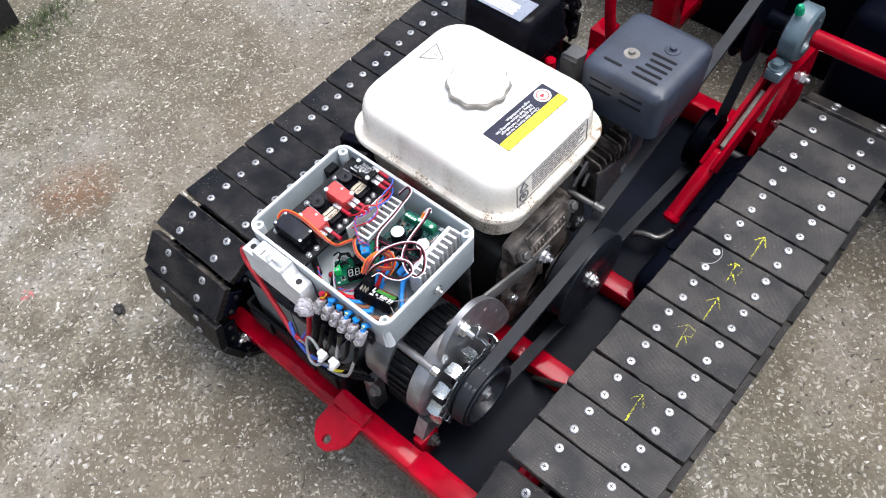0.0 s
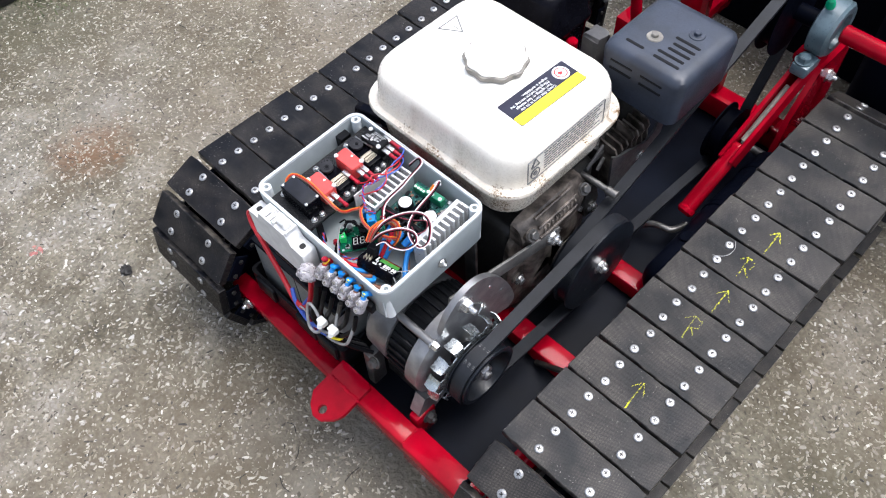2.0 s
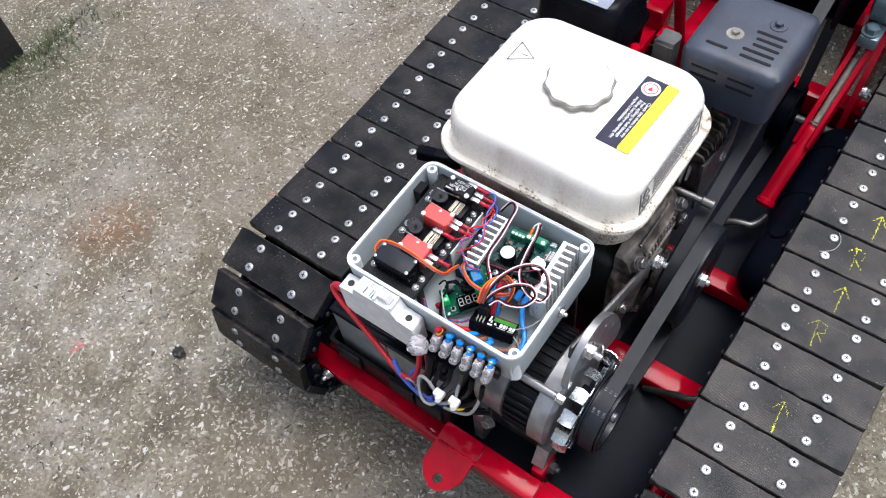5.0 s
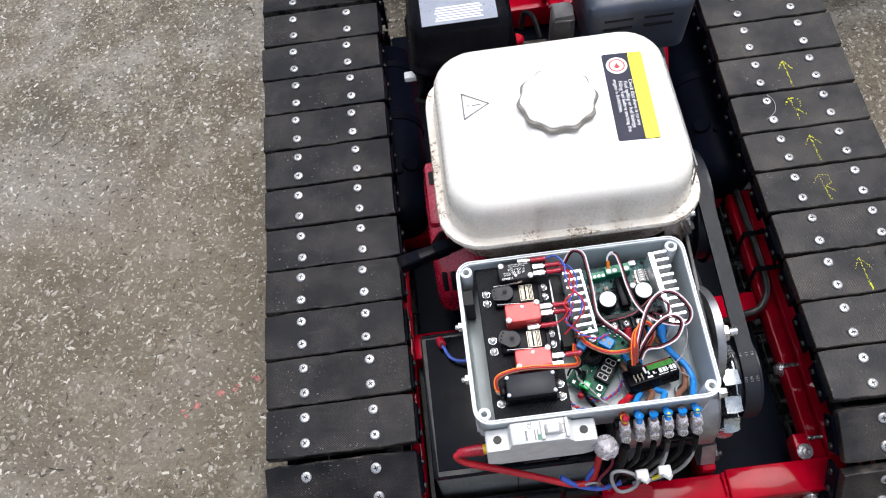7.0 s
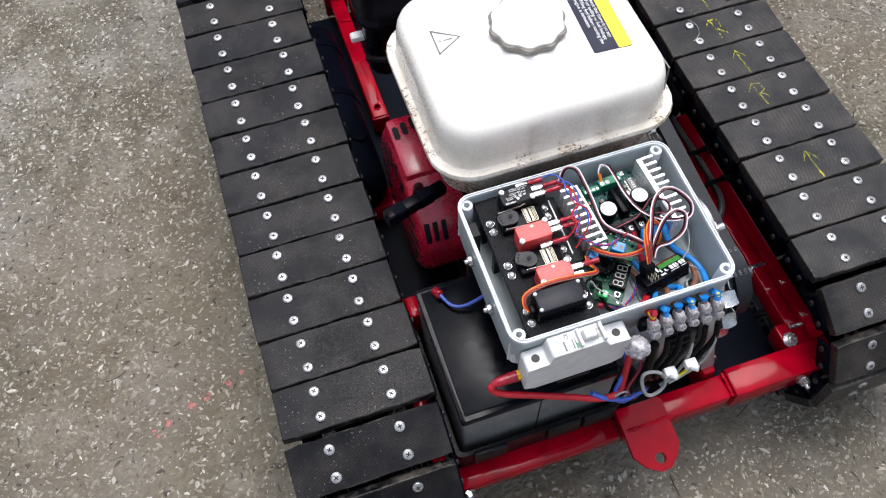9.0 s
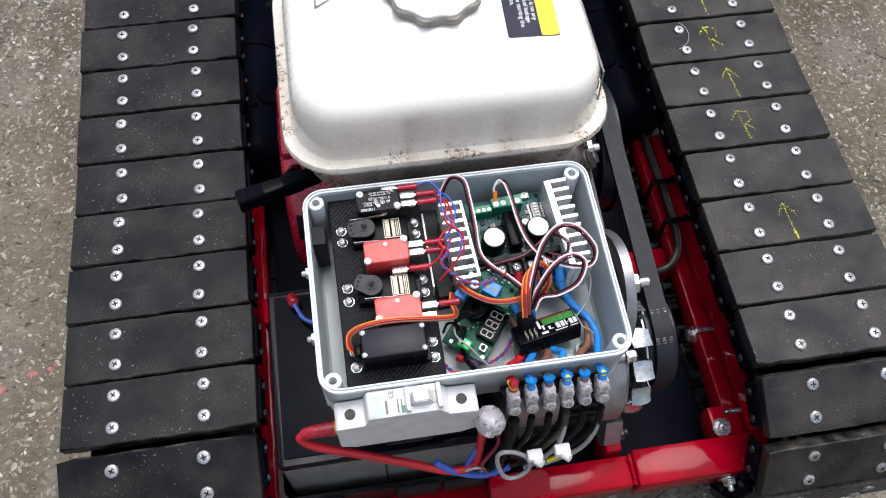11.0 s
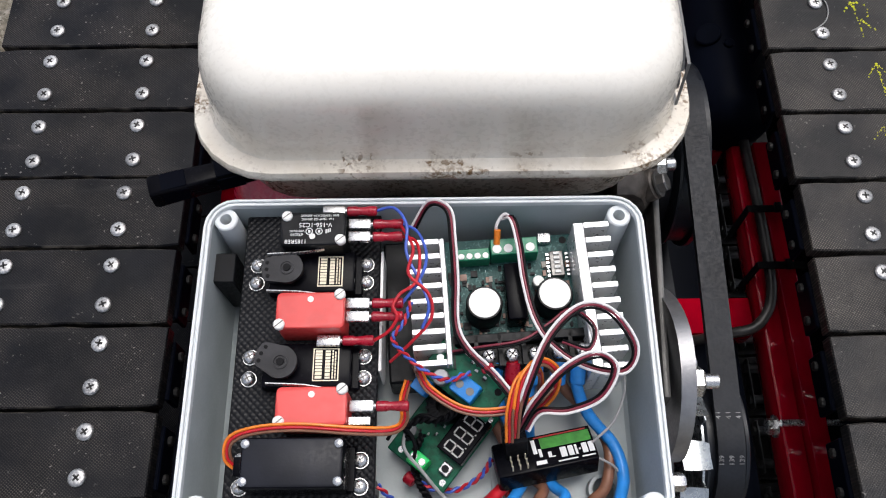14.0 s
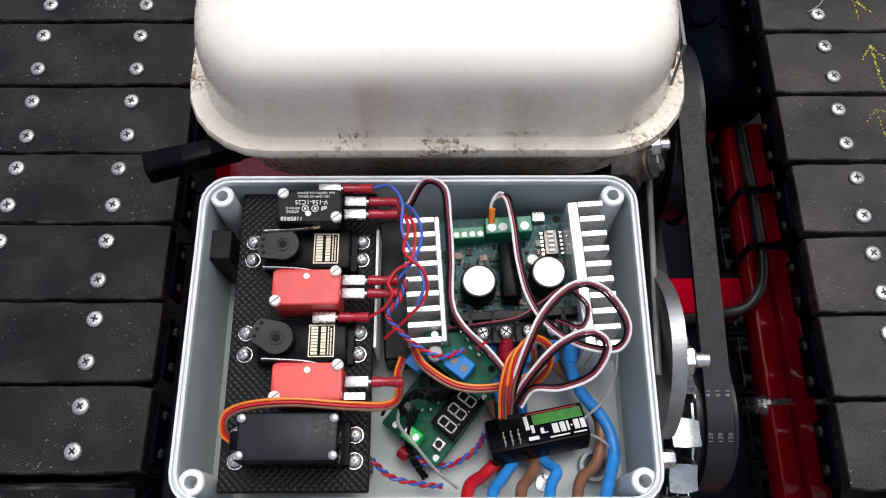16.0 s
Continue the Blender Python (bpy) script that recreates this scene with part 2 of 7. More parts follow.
SWITCHRED = mat("red_switch_case", (0.62, 0.055, 0.05), 0.42, var=0.08, scale=80, bump=0.06)
SLEEVERED = mat("red_crimp_sleeve", (0.30, 0.004, 0.018), 0.3, var=0.15, scale=100)
HEATSINK = mat("aluminium_heatsink", (0.80, 0.80, 0.80), 0.35, 0.65, var=0.05, scale=100, bump=0.1)
CLEARPLASTIC = mat("cloudy_clear_plastic", (0.66, 0.63, 0.66), 0.3, var=0.12, scale=120, bump=0.3, bscale=260, trans=0.55)
WRED = mat("red_wire", (0.46, 0.008, 0.018), 0.4, var=0.1, scale=200)
WBLUE = mat("blue_wire", (0.02, 0.22, 0.62), 0.4, var=0.1, scale=200)
WDBLUE = mat("dark_blue_wire", (0.045, 0.10, 0.46), 0.4, var=0.1, scale=200)
WBROWN = mat("brown_wire", (0.19, 0.085, 0.05), 0.42, var=0.12, scale=200)
WORANGE = mat("orange_wire", (0.75, 0.20, 0.015), 0.4, var=0.1, scale=200)
WWHITE = mat("white_wire", (0.75, 0.72, 0.72), 0.4, var=0.06, scale=200)
WBLACK = mat("black_wire", (0.005, 0.005, 0.006), 0.40, var=0.2, scale=200, spec=0.08)
WMAROON = mat("maroon_wire", (0.17, 0.012, 0.03), 0.4, var=0.1, scale=200)
WGREY = mat("grey_wire", (0.30, 0.30, 0.30), 0.4, var=0.1, scale=200)
CAPGREY = mat("grey_cap_skirt", (0.20, 0.185, 0.16), 0.5, var=0.25, scale=90, bump=0.2)
YELLOW = mat("yellow_plastic", (0.80, 0.50, 0.01), 0.4, var=0.08)
LABELYELLOW = mat("yellow_label_print", (0.80, 0.66, 0.015), 0.4, var=0.05, bump=0)
LABELNAVY = mat("navy_label_print", (0.03, 0.03, 0.048), 0.4, var=0.15, bump=0, spec=0.15)
PRINTWHITE = mat("white_print", (0.75, 0.75, 0.75), 0.45, var=0.08, bump=0)
PRINTGREY = mat("grey_print", (0.14, 0.14, 0.14), 0.5, var=0.1, bump=0)
FADED = mat("faded_grey_print", (0.22, 0.22, 0.22), 0.6, var=0.4, scale=500, bump=0)
PRINTRED = mat("red_print", (0.45, 0.02, 0.02), 0.4, var=0.1, bump=0)
GOLD = mat("gold_print", (0.74, 0.66, 0.50), 0.4, 0.1, var=0.1, bump=0)
SILVERLABEL = mat("silver_label", (0.24, 0.26, 0.31), 0.35, 0.3, var=0.1, bump=0)
PRINTGREEN = mat("green_print", (0.05, 0.25, 0.035), 0.4, var=0.2, scale=300, bump=0)
TURQUOISE = mat("turquoise_print", (0.38, 0.55, 0.56), 0.4, var=0.1, bump=0)
CHALK = mat("yellow_chalk", (0.68, 0.68, 0.03), 0.8, var=0.2, scale=300, bump=0.3)
GREASE = mat("green_cap_plastic", (0.0, 0.30, 0.14), 0.4, var=0.1)
BEARINGPAINT = mat("blue_grey_cast_paint", (0.085, 0.125, 0.145), 0.35, var=0.2, scale=50, bump=0.2, coat=0.3)
OLDWOOD = mat("dark_weathered_timber", (0.018, 0.016, 0.015), 0.7, var=0.4, scale=20, bump=0.5, bscale=120)
HOSE = mat("dark_hose_sleeve", (0.025, 0.023, 0.021), 0.4, var=0.5, scale=60, bump=0.3, bscale=200)
DIGIT = mat("display_segment", (0.42, 0.42, 0.40), 0.4, var=0.05, bump=0)


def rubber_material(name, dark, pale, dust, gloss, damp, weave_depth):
    """Worn black conveyor rubber: woven imprint, dust in the weave, scuffed edges and pale specks."""
    m = mat(name, dark, 0.46, var=0.3, scale=24, bump=0, rand=0.28, rvar=0.12, col2=pale, mix=(0.36, 0.74), spec=gloss)
    n, l = m.node_tree.nodes, m.node_tree.links
    p = n["Principled BSDF"]
    col = p.inputs["Base Color"].links[0].from_socket
    tc, mp, oi = n.new("ShaderNodeTexCoord"), n.new("ShaderNodeMapping"), n.new("ShaderNodeObjectInfo")
    mp.inputs["Rotation"].default_value = (0, 0, radians(38))
    l.new(tc.outputs["Object"], mp.inputs["Vector"])
    off = n.new("ShaderNodeVectorMath")
    off.operation = 'MULTIPLY_ADD'
    off.inputs[1].default_value = (3.7, 9.1, 2.3)
    l.new(oi.outputs["Random"], off.inputs[0])
    l.new(tc.outputs["Object"], off.inputs[2])

    def math_of(op, a, b):
        q = n.new("ShaderNodeMath")
        q.operation, q.use_clamp = op, True
        for s, k in ((a, 0), (b, 1)):
            if isinstance(s, (int, float)):
                q.inputs[k].default_value = s
            else:
                l.new(s, q.inputs[k])
        return q.outputs[0]

    def span(src, a, b, top=1.0):
        r = n.new("ShaderNodeMapRange")
        r.inputs["From Min"].default_value, r.inputs["From Max"].default_value = a, b
        r.inputs["To Max"].default_value = top
        l.new(src, r.inputs["Value"])
        return r.outputs[0]

    def noise_of(scale, detail):
        t = n.new("ShaderNodeTexNoise")
        t.inputs["Scale"].default_value, t.inputs["Detail"].default_value = scale, detail
        l.new(off.outputs[0], t.inputs["Vector"])
        return t.outputs["Fac"]

    def over(f, base, top):
        x = n.new("ShaderNodeMix")
        x.data_type = 'RGBA'
        l.new(f, x.inputs["Factor"])
        l.new(base, x.inputs["A"])
        x.inputs["B"].default_value = (*top, 1)
        return x.outputs["Result"]
    waves = []
    for d, sc in (('X', 225), ('Y', 225)):
        w = n.new("ShaderNodeTexWave")
        w.bands_direction = d
        w.inputs["Scale"].default_value, w.inputs["Distortion"].default_value = sc, 0.25
        l.new(mp.outputs[0], w.inputs["Vector"])
        waves.append(w)
    weave = math_of('MULTIPLY', waves[0].outputs["Fac"], waves[1].outputs["Fac"])
    col = over(span(noise_of(17, 4), 0.47, 0.56, damp), col, tuple(c * 0.45 for c in dark))
    patch = span(noise_of(21, 9), 0.40, 0.66)
    grime = math_of('MULTIPLY', math_of('ADD', span(weave, 0.2, 0.6, 0.9), 0.1), patch)
    col = over(math_of('MULTIPLY', grime, dust), col, (0.100, 0.086, 0.073))
    specks = span(noise_of(420, 2), 0.67, 0.73, 0.6)
    col = over(math_of('MULTIPLY', specks, span(noise_of(24, 3), 0.48, 0.62)), col, (0.30, 0.28, 0.26))
    sep = n.new("ShaderNodeSeparateXYZ")
    l.new(tc.outputs["Object"], sep.inputs[0])
    ay = n.new("ShaderNodeMath")
    ay.operation = 'ABSOLUTE'
    l.new(sep.outputs["Y"], ay.inputs[0])
    edge = math_of('MULTIPLY', span(ay.outputs[0], 0.0242, 0.0258), span(noise_of(90, 5), 0.45, 0.65, 0.7))
    col = over(edge, col, (0.105, 0.094, 0.080))
    scuff = n.new("ShaderNodeTexNoise")
    scuff.inputs["Scale"].default_value, scuff.inputs["Detail"].default_value = 30, 6
    sm = n.new("ShaderNodeMapping")
    sm.inputs["Scale"].default_value, sm.inputs["Rotation"].default_value = (0.35, 3.2, 1), (0, 0, radians(64))
    l.new(off.outputs[0], sm.inputs["Vector"])
    l.new(sm.outputs[0], scuff.inputs["Vector"])
    col = over(span(scuff.outputs["Fac"], 0.66, 0.78, 0.25), col, (0.07, 0.066, 0.062))
    l.new(col, p.inputs["Base Color"])
    b = n.new("ShaderNodeBump")
    b.inputs["Strength"].default_value, b.inputs["Distance"].default_value = weave_depth, 0.0005
    l.new(weave, b.inputs["Height"])
    l.new(b.outputs[0], p.inputs["Normal"])
    return m


def dimple_material():
    """Black printed plate with a pattern of small raised dots."""
    m = mat("dimpled_black_plate", (0.0055, 0.0058, 0.0072), 0.40, var=0.2, scale=60, bump=0, spec=0.22)
    n, l = m.node_tree.nodes, m.node_tree.links
    tc, v = n.new("ShaderNodeTexCoord"), n.new("ShaderNodeTexVoronoi")
    v.inputs["Scale"].default_value, v.inputs["Randomness"].default_value = 430, 0.10
    turned = n.new("ShaderNodeMapping")
    turned.inputs["Rotation"].default_value, turned.inputs["Scale"].default_value = (0, 0, radians(45)), (1.0, 1.0, 0.0)
    l.new(tc.outputs["Object"], turned.inputs["Vector"])
    l.new(turned.outputs[0], v.inputs["Vector"])
    b = n.new("ShaderNodeBump")
    b.invert = True
    b.inputs["Strength"].default_value, b.inputs["Distance"].default_value = 0.9, 0.0009
    l.new(v.outputs["Distance"], b.inputs["Height"])
    l.new(b.outputs[0], n["Principled BSDF"].inputs["Normal"])
    return m


def tank_material():
    """White enamel with brown grime that has settled along the flange and run down the sides."""
    m = mat("white_tank_enamel", (0.84, 0.806, 0.735), 0.3, var=0.04, scale=12, bump=0.04, coat=0.4)
    n, l = m.node_tree.nodes, m.node_tree.links
    p = n["Principled BSDF"]
    clean = p.inputs["Base Color"].links[0].from_socket
    tc, sep = n.new("ShaderNodeTexCoord"), n.new("ShaderNodeSeparateXYZ")
    l.new(tc.outputs["Object"], sep.inputs[0])
    mp = n.new("ShaderNodeMapping")
    mp.inputs["Scale"].default_value = (1, 1, 0.22)
    l.new(tc.outputs["Object"], mp.inputs["Vector"])
    streak, spots = n.new("ShaderNodeTexNoise"), n.new("ShaderNodeTexNoise")
    streak.inputs["Scale"].default_value, streak.inputs["Detail"].default_value = 38, 5
    spots.inputs["Scale"].default_value, spots.inputs["Detail"].default_value = 130, 6
    l.new(mp.outputs[0], streak.inputs["Vector"])
    l.new(tc.outputs["Object"], spots.inputs["Vector"])

    def ramp(src, a, b):
        r = n.new("ShaderNodeMapRange")
        r.inputs["From Min"].default_value, r.inputs["From Max"].default_value = a, b
        l.new(src, r.inputs["Value"])
        return r.outputs[0]

    def mult(a, b, op='MULTIPLY'):
        q = n.new("ShaderNodeMath")
        q.operation, q.use_clamp = op, True
        for s, i in ((a, 0), (b, 1)):
            if isinstance(s, float):
                q.inputs[i].default_value = s
            else:
                l.new(s, q.inputs[i])
        return q.outputs[0]
    low = ramp(sep.outputs["Z"], 0.338, 0.296)
    rim = ramp(sep.outputs["Z"], 0.306, 0.2915)
    flange = ramp(sep.outputs["Z"], 0.2925, 0.2900)
    clump = n.new("ShaderNodeTexNoise")
    clump.inputs["Scale"].default_value, clump.inputs["Detail"].default_value = 30, 6
    l.new(tc.outputs["Object"], clump.inputs["Vector"])
    fleck = n.new("ShaderNodeTexNoise")
    fleck.inputs["Scale"].default_value, fleck.inputs["Detail"].default_value = 620, 6
    l.new(tc.outputs["Object"], fleck.inputs["Vector"])
    runs = mult(mult(ramp(streak.outputs["Fac"], 0.54, 0.70), low), 0.35)
    dots = mult(mult(ramp(fleck.outputs["Fac"], 0.36, 0.60), ramp(clump.outputs["Fac"], 0.50, 0.64)), rim)
    sprinkle = mult(mult(ramp(spots.outputs["Fac"], 0.60, 0.70), ramp(clump.outputs["Fac"], 0.56, 0.66)), mult(low, 0.5))
    speck = n.new("ShaderNodeTexNoise")
    speck.inputs["Scale"].default_value, speck.inputs["Detail"].default_value = 270, 4
    l.new(tc.outputs["Object"], speck.inputs["Vector"])
    crumbs = mult(mult(ramp(speck.outputs["Fac"], 0.56, 0.62), ramp(clump.outputs["Fac"], 0.44, 0.58)), mult(ramp(sep.outputs["Z"], 0.3005, 0.2925), ramp(sep.outputs["Z"], 0.2855, 0.2865)))
    dirt = mult(mult(mult(runs, dots, 'MAXIMUM'), sprinkle, 'MAXIMUM'), crumbs, 'MAXIMUM')
    film = mult(mult(mult(ramp(spots.outputs["Fac"], 0.40, 0.75), flange), 0.30), mult(mult(ramp(streak.outputs["Fac"], 0.25, 0.68), low), 0.26), 'MAXIMUM')
    dirt = mult(dirt, film, 'MAXIMUM')
    near = n.new("ShaderNodeVectorMath")
    near.operation = 'DISTANCE'
    near.inputs[1].default_value = (0.118, 0.070, 0.289)
    l.new(tc.outputs["Object"], near.inputs[0])
    rust = mult(ramp(near.outputs["Value"], 0.035, 0.008), ramp(spots.outputs["Fac"], 0.36, 0.58))
    dirt = mult(dirt, rust, 'MAXIMUM')
    stain = n.new("ShaderNodeMix")
    stain.data_type = 'RGBA'
    l.new(mult(mult(ramp(sep.outputs["Z"], 0.343, 0.300), ramp(streak.outputs["Fac"], 0.15, 0.60)), 0.45), stain.inputs["Factor"])
    l.new(clean, stain.inputs["A"])
    stain.inputs["B"].default_value = (0.78, 0.68, 0.52, 1)
    # where a sticker came off the rear face, old glue holds a grey-brown film
    bands = mult(mult(ramp(sep.outputs["X"], -0.040, -0.034), ramp(sep.outputs["X"], -0.002, -0.020)), mult(ramp(sep.outputs["X"], 0.018, 0.036), ramp(sep.outputs["X"], 0.062, 0.040)), 'ADD')
    bands = mult(bands, mult(mult(ramp(sep.outputs["X"], -0.040, -0.034), ramp(sep.outputs["X"], 0.062, 0.040)), 0.42), 'MAXIMUM')
    film = mult(bands, mult(ramp(sep.outputs["Y"], -0.080, -0.086), ramp(sep.outputs["Z"], 0.334, 0.322)))
    glue = n.new("ShaderNodeMix")
    glue.data_type = 'RGBA'
    l.new(mult(mult(film, ramp(clump.outputs["Fac"], 0.15, 0.60)), 0.62), glue.inputs["Factor"])
    l.new(stain.outputs["Result"], glue.inputs["A"])
    glue.inputs["B"].default_value = (0.43, 0.37, 0.29, 1)
    mx = n.new("ShaderNodeMix")
    mx.data_type = 'RGBA'
    l.new(dirt, mx.inputs["Factor"])
    l.new(glue.outputs["Result"], mx.inputs["A"])
    mx.inputs["B"].default_value = (0.16, 0.095, 0.040, 1)
    l.new(mx.outputs["Result"], p.inputs["Base Color"])
    return m


def ground_material():
    """Weathered exposed-aggregate concrete: grey-brown paste, chips of pale stone, dirt, a rusty stain and darker
    patches.
    """
    m = bpy.data.materials.new("exposed_aggregate_concrete")
    m.use_nodes = True
    n, l = m.node_tree.nodes, m.node_tree.links
    p = n["Principled BSDF"]
    tc = n.new("ShaderNodeTexCoord")

    def noise_of(scale, detail=6):
        t = n.new("ShaderNodeTexNoise")
        t.inputs["Scale"].default_value, t.inputs["Detail"].default_value = scale, detail
        l.new(tc.outputs["Object"], t.inputs["Vector"])
        return t.outputs["Fac"]

    def ramp(src, *stops):
        r = n.new("ShaderNodeValToRGB")
        while len(r.color_ramp.elements) < len(stops):
            r.color_ramp.elements.new(0.5)
        for e, (pos, c) in zip(r.color_ramp.elements, stops):
            e.position, e.color = pos, (*c, 1)
        l.new(src, r.inputs["Fac"])
        return r.outputs[0]

    def mix(f, a, b):
        x = n.new("ShaderNodeMix")
        x.data_type = 'RGBA'
        l.new(f, x.inputs["Factor"])
        for s, k in ((a, "A"), (b, "B")):
            if isinstance(s, tuple):
                x.inputs[k].default_value = (*s, 1)
            else:
                l.new(s, x.inputs[k])
        return x.outputs["Result"]
    paste = ramp(noise_of(8.0, 7), (0.30, (0.112, 0.098, 0.066)), (0.5, (0.205, 0.184, 0.138)), (0.70, (0.325, 0.306, 0.268)))
    fine = ramp(noise_of(160.0, 8), (0.3, (0.44, 0.42, 0.40)), (0.64, (1.0, 1.0, 1.0)))
    mul = n.new("ShaderNodeMix")
    mul.data_type, mul.blend_type = 'RGBA', 'MULTIPLY'
    mul.inputs["Factor"].default_value = 0.85
    l.new(paste, mul.inputs["A"])
    l.new(fine, mul.inputs["B"])
    coarse = ramp(noise_of(24.0, 9), (0.36, (0.50, 0.48, 0.43)), (0.60, (1.0, 1.0, 1.0)))
    mul2 = n.new("ShaderNodeMix")
    mul2.data_type, mul2.blend_type = 'RGBA', 'MULTIPLY'
    mul2.inputs["Factor"].default_value = 0.8
    l.new(mul.outputs["Result"], mul2.inputs["A"])
    l.new(coarse, mul2.inputs["B"])
    col = mul2.outputs["Result"]
    warp = n.new("ShaderNodeTexNoise")
    warp.inputs["Scale"].default_value = 60
    l.new(tc.outputs["Object"], warp.inputs["Vector"])
    add = n.new("ShaderNodeVectorMath")
    add.operation = 'MULTIPLY_ADD'
    add.inputs[1].default_value = (0.02, 0.02, 0.0)
    l.new(warp.outputs["Color"], add.inputs[0])
    l.new(tc.outputs["Object"], add.inputs[2])
    v = n.new("ShaderNodeTexVoronoi")
    v.inputs["Scale"].default_value = 95
    l.new(add.outputs[0], v.inputs["Vector"])
    chips = ramp(v.outputs["Distance"], (0.22, (1, 1, 1)), (0.34, (0, 0, 0)))
    pick = n.new("ShaderNodeSeparateColor")
    l.new(v.outputs["Color"], pick.inputs[0])
    chosen = ramp(pick.outputs[0], (0.40, (0, 0, 0)), (0.44, (1, 1, 1)))
    both = n.new("ShaderNodeMath")
    both.operation = 'MULTIPLY'
    l.new(chips, both.inputs[0])
    l.new(chosen, both.inputs[1])
    tone = ramp(pick.outputs[1], (0.0, (0.17, 0.15, 0.125)), (0.35, (0.30, 0.275, 0.24)), (0.75, (0.38, 0.36, 0.33)), (1.0, (0.50, 0.485, 0.46)))
    col = mix(both.outputs[0], col, tone)
    moss = ramp(noise_of(2.2, 7), (0.56, (0, 0, 0)), (0.72, (0.45, 0.45, 0.45)))
    col = mix(moss, col, (0.085, 0.085, 0.04))
    soil = ramp(noise_of(1.7, 8), (0.42, (0, 0, 0)), (0.62, (0.6, 0.6, 0.6)))
    col = mix(soil, col, (0.150, 0.120, 0.082))
    grey = ramp(noise_of(3.1, 6), (0.52, (0, 0, 0)), (0.70, (0.28, 0.28, 0.28)))
    col = mix(grey, col, (0.30, 0.295, 0.285))
    # tinted patches; the second darkens the concrete just behind the rear bar
    for (cx, cy, size), tint, amount in (((-0.66, 0.03, 0.055), (0.17, 0.075, 0.03), 1.0), ((0.19, -0.10, 0.17), (0.075, 0.066, 0.046), 0.9), ((-0.88, 0.24, 0.20), (0.10, 0.085, 0.055), 0.7), ((-1.0, 0.03, 0.14), (0.09, 0.08, 0.05), 0.8), ((-1.12, 0.22, 0.16), (0.045, 0.05, 0.025), 0.9), ((0.55, 0.32, 0.14), (0.09, 0.085, 0.055), 0.5)):
        d = n.new("ShaderNodeVectorMath")
        d.operation = 'DISTANCE'
        d.inputs[1].default_value = (cx, cy, 0)
        w2 = n.new("ShaderNodeVectorMath")
        w2.operation = 'MULTIPLY_ADD'
        w2.inputs[1].default_value = (0.10, 0.10, 0.0)
        l.new(warp.outputs["Color"], w2.inputs[0])
        l.new(tc.outputs["Object"], w2.inputs[2])
        l.new(w2.outputs[0], d.inputs[0])
        r = n.new("ShaderNodeMapRange")
        r.inputs["From Min"].default_value, r.inputs["From Max"].default_value = size * 1.6, size * 0.5
        r.inputs["To Max"].default_value = amount
        l.new(d.outputs["Value"], r.inputs["Value"])
        nm = n.new("ShaderNodeMath")
        nm.operation = 'MULTIPLY'
        l.new(r.outputs[0], nm.inputs[0])
        l.new(noise_of(34.0), nm.inputs[1])
        col = mix(nm.outputs[0], col, tint)
    l.new(col, p.inputs["Base Color"])
    p.inputs["Roughness"].default_value = 0.85
    b = n.new("ShaderNodeBump")
    b.inputs["Strength"].default_value, b.inputs["Distance"].default_value = 0.9, 0.004
    l.new(fine, b.inputs["Height"])
    l.new(b.outputs[0], p.inputs["Normal"])
    return m


def chip_material():
    """Pale stone chips, each of its own tone."""
    m = bpy.data.materials.new("aggregate_chips")
    m.use_nodes = True
    n, l = m.node_tree.nodes, m.node_tree.links
    g, r = n.new("ShaderNodeNewGeometry"), n.new("ShaderNodeValToRGB")
    stops = ((0.0, (0.034, 0.029, 0.022)), (0.15, (0.090, 0.075, 0.052)), (0.36, (0.18, 0.156, 0.112)), (0.66, (0.258, 0.232, 0.182)), (0.90, (0.345, 0.320, 0.268)), (1.0, (0.54, 0.515, 0.465)))
    while len(r.color_ramp.elements) < len(stops):
        r.color_ramp.elements.new(0.5)
    for e, (pos, c) in zip(r.color_ramp.elements, stops):
        e.position, e.color = pos, (*c, 1)
    l.new(g.outputs["Random Per Island"], r.inputs["Fac"])
    l.new(r.outputs[0], n["Principled BSDF"].inputs["Base Color"])
    n["Principled BSDF"].inputs["Roughness"].default_value = 0.6
    return m


RUBBER = rubber_material("worn_track_rubber", (0.0010, 0.0016, 0.0042), (0.0062, 0.0068, 0.0090), 0.60, 0.17, 0.75, 0.22)
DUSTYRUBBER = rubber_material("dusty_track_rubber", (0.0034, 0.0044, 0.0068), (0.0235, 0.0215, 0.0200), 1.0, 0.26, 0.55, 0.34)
DIMPLE = dimple_material()
TANK = tank_material()
CONCRETE = ground_material()
CHIPS = chip_material()

# ---- the ground ----
bm = B()
for x0, x1, y0, y1 in ((-60, 60, -60, 60),):
    bmesh.ops.create_grid(bm, x_segments=24, y_segments=24, size=60, matrix=Matrix.Translation((0, 0, GROUND)))
ground = part("ground", bm, CONCRETE, smooth=False)
tagged(ground, "weathered grey-brown exposed aggregate concrete yard", "ground", kind="structure")


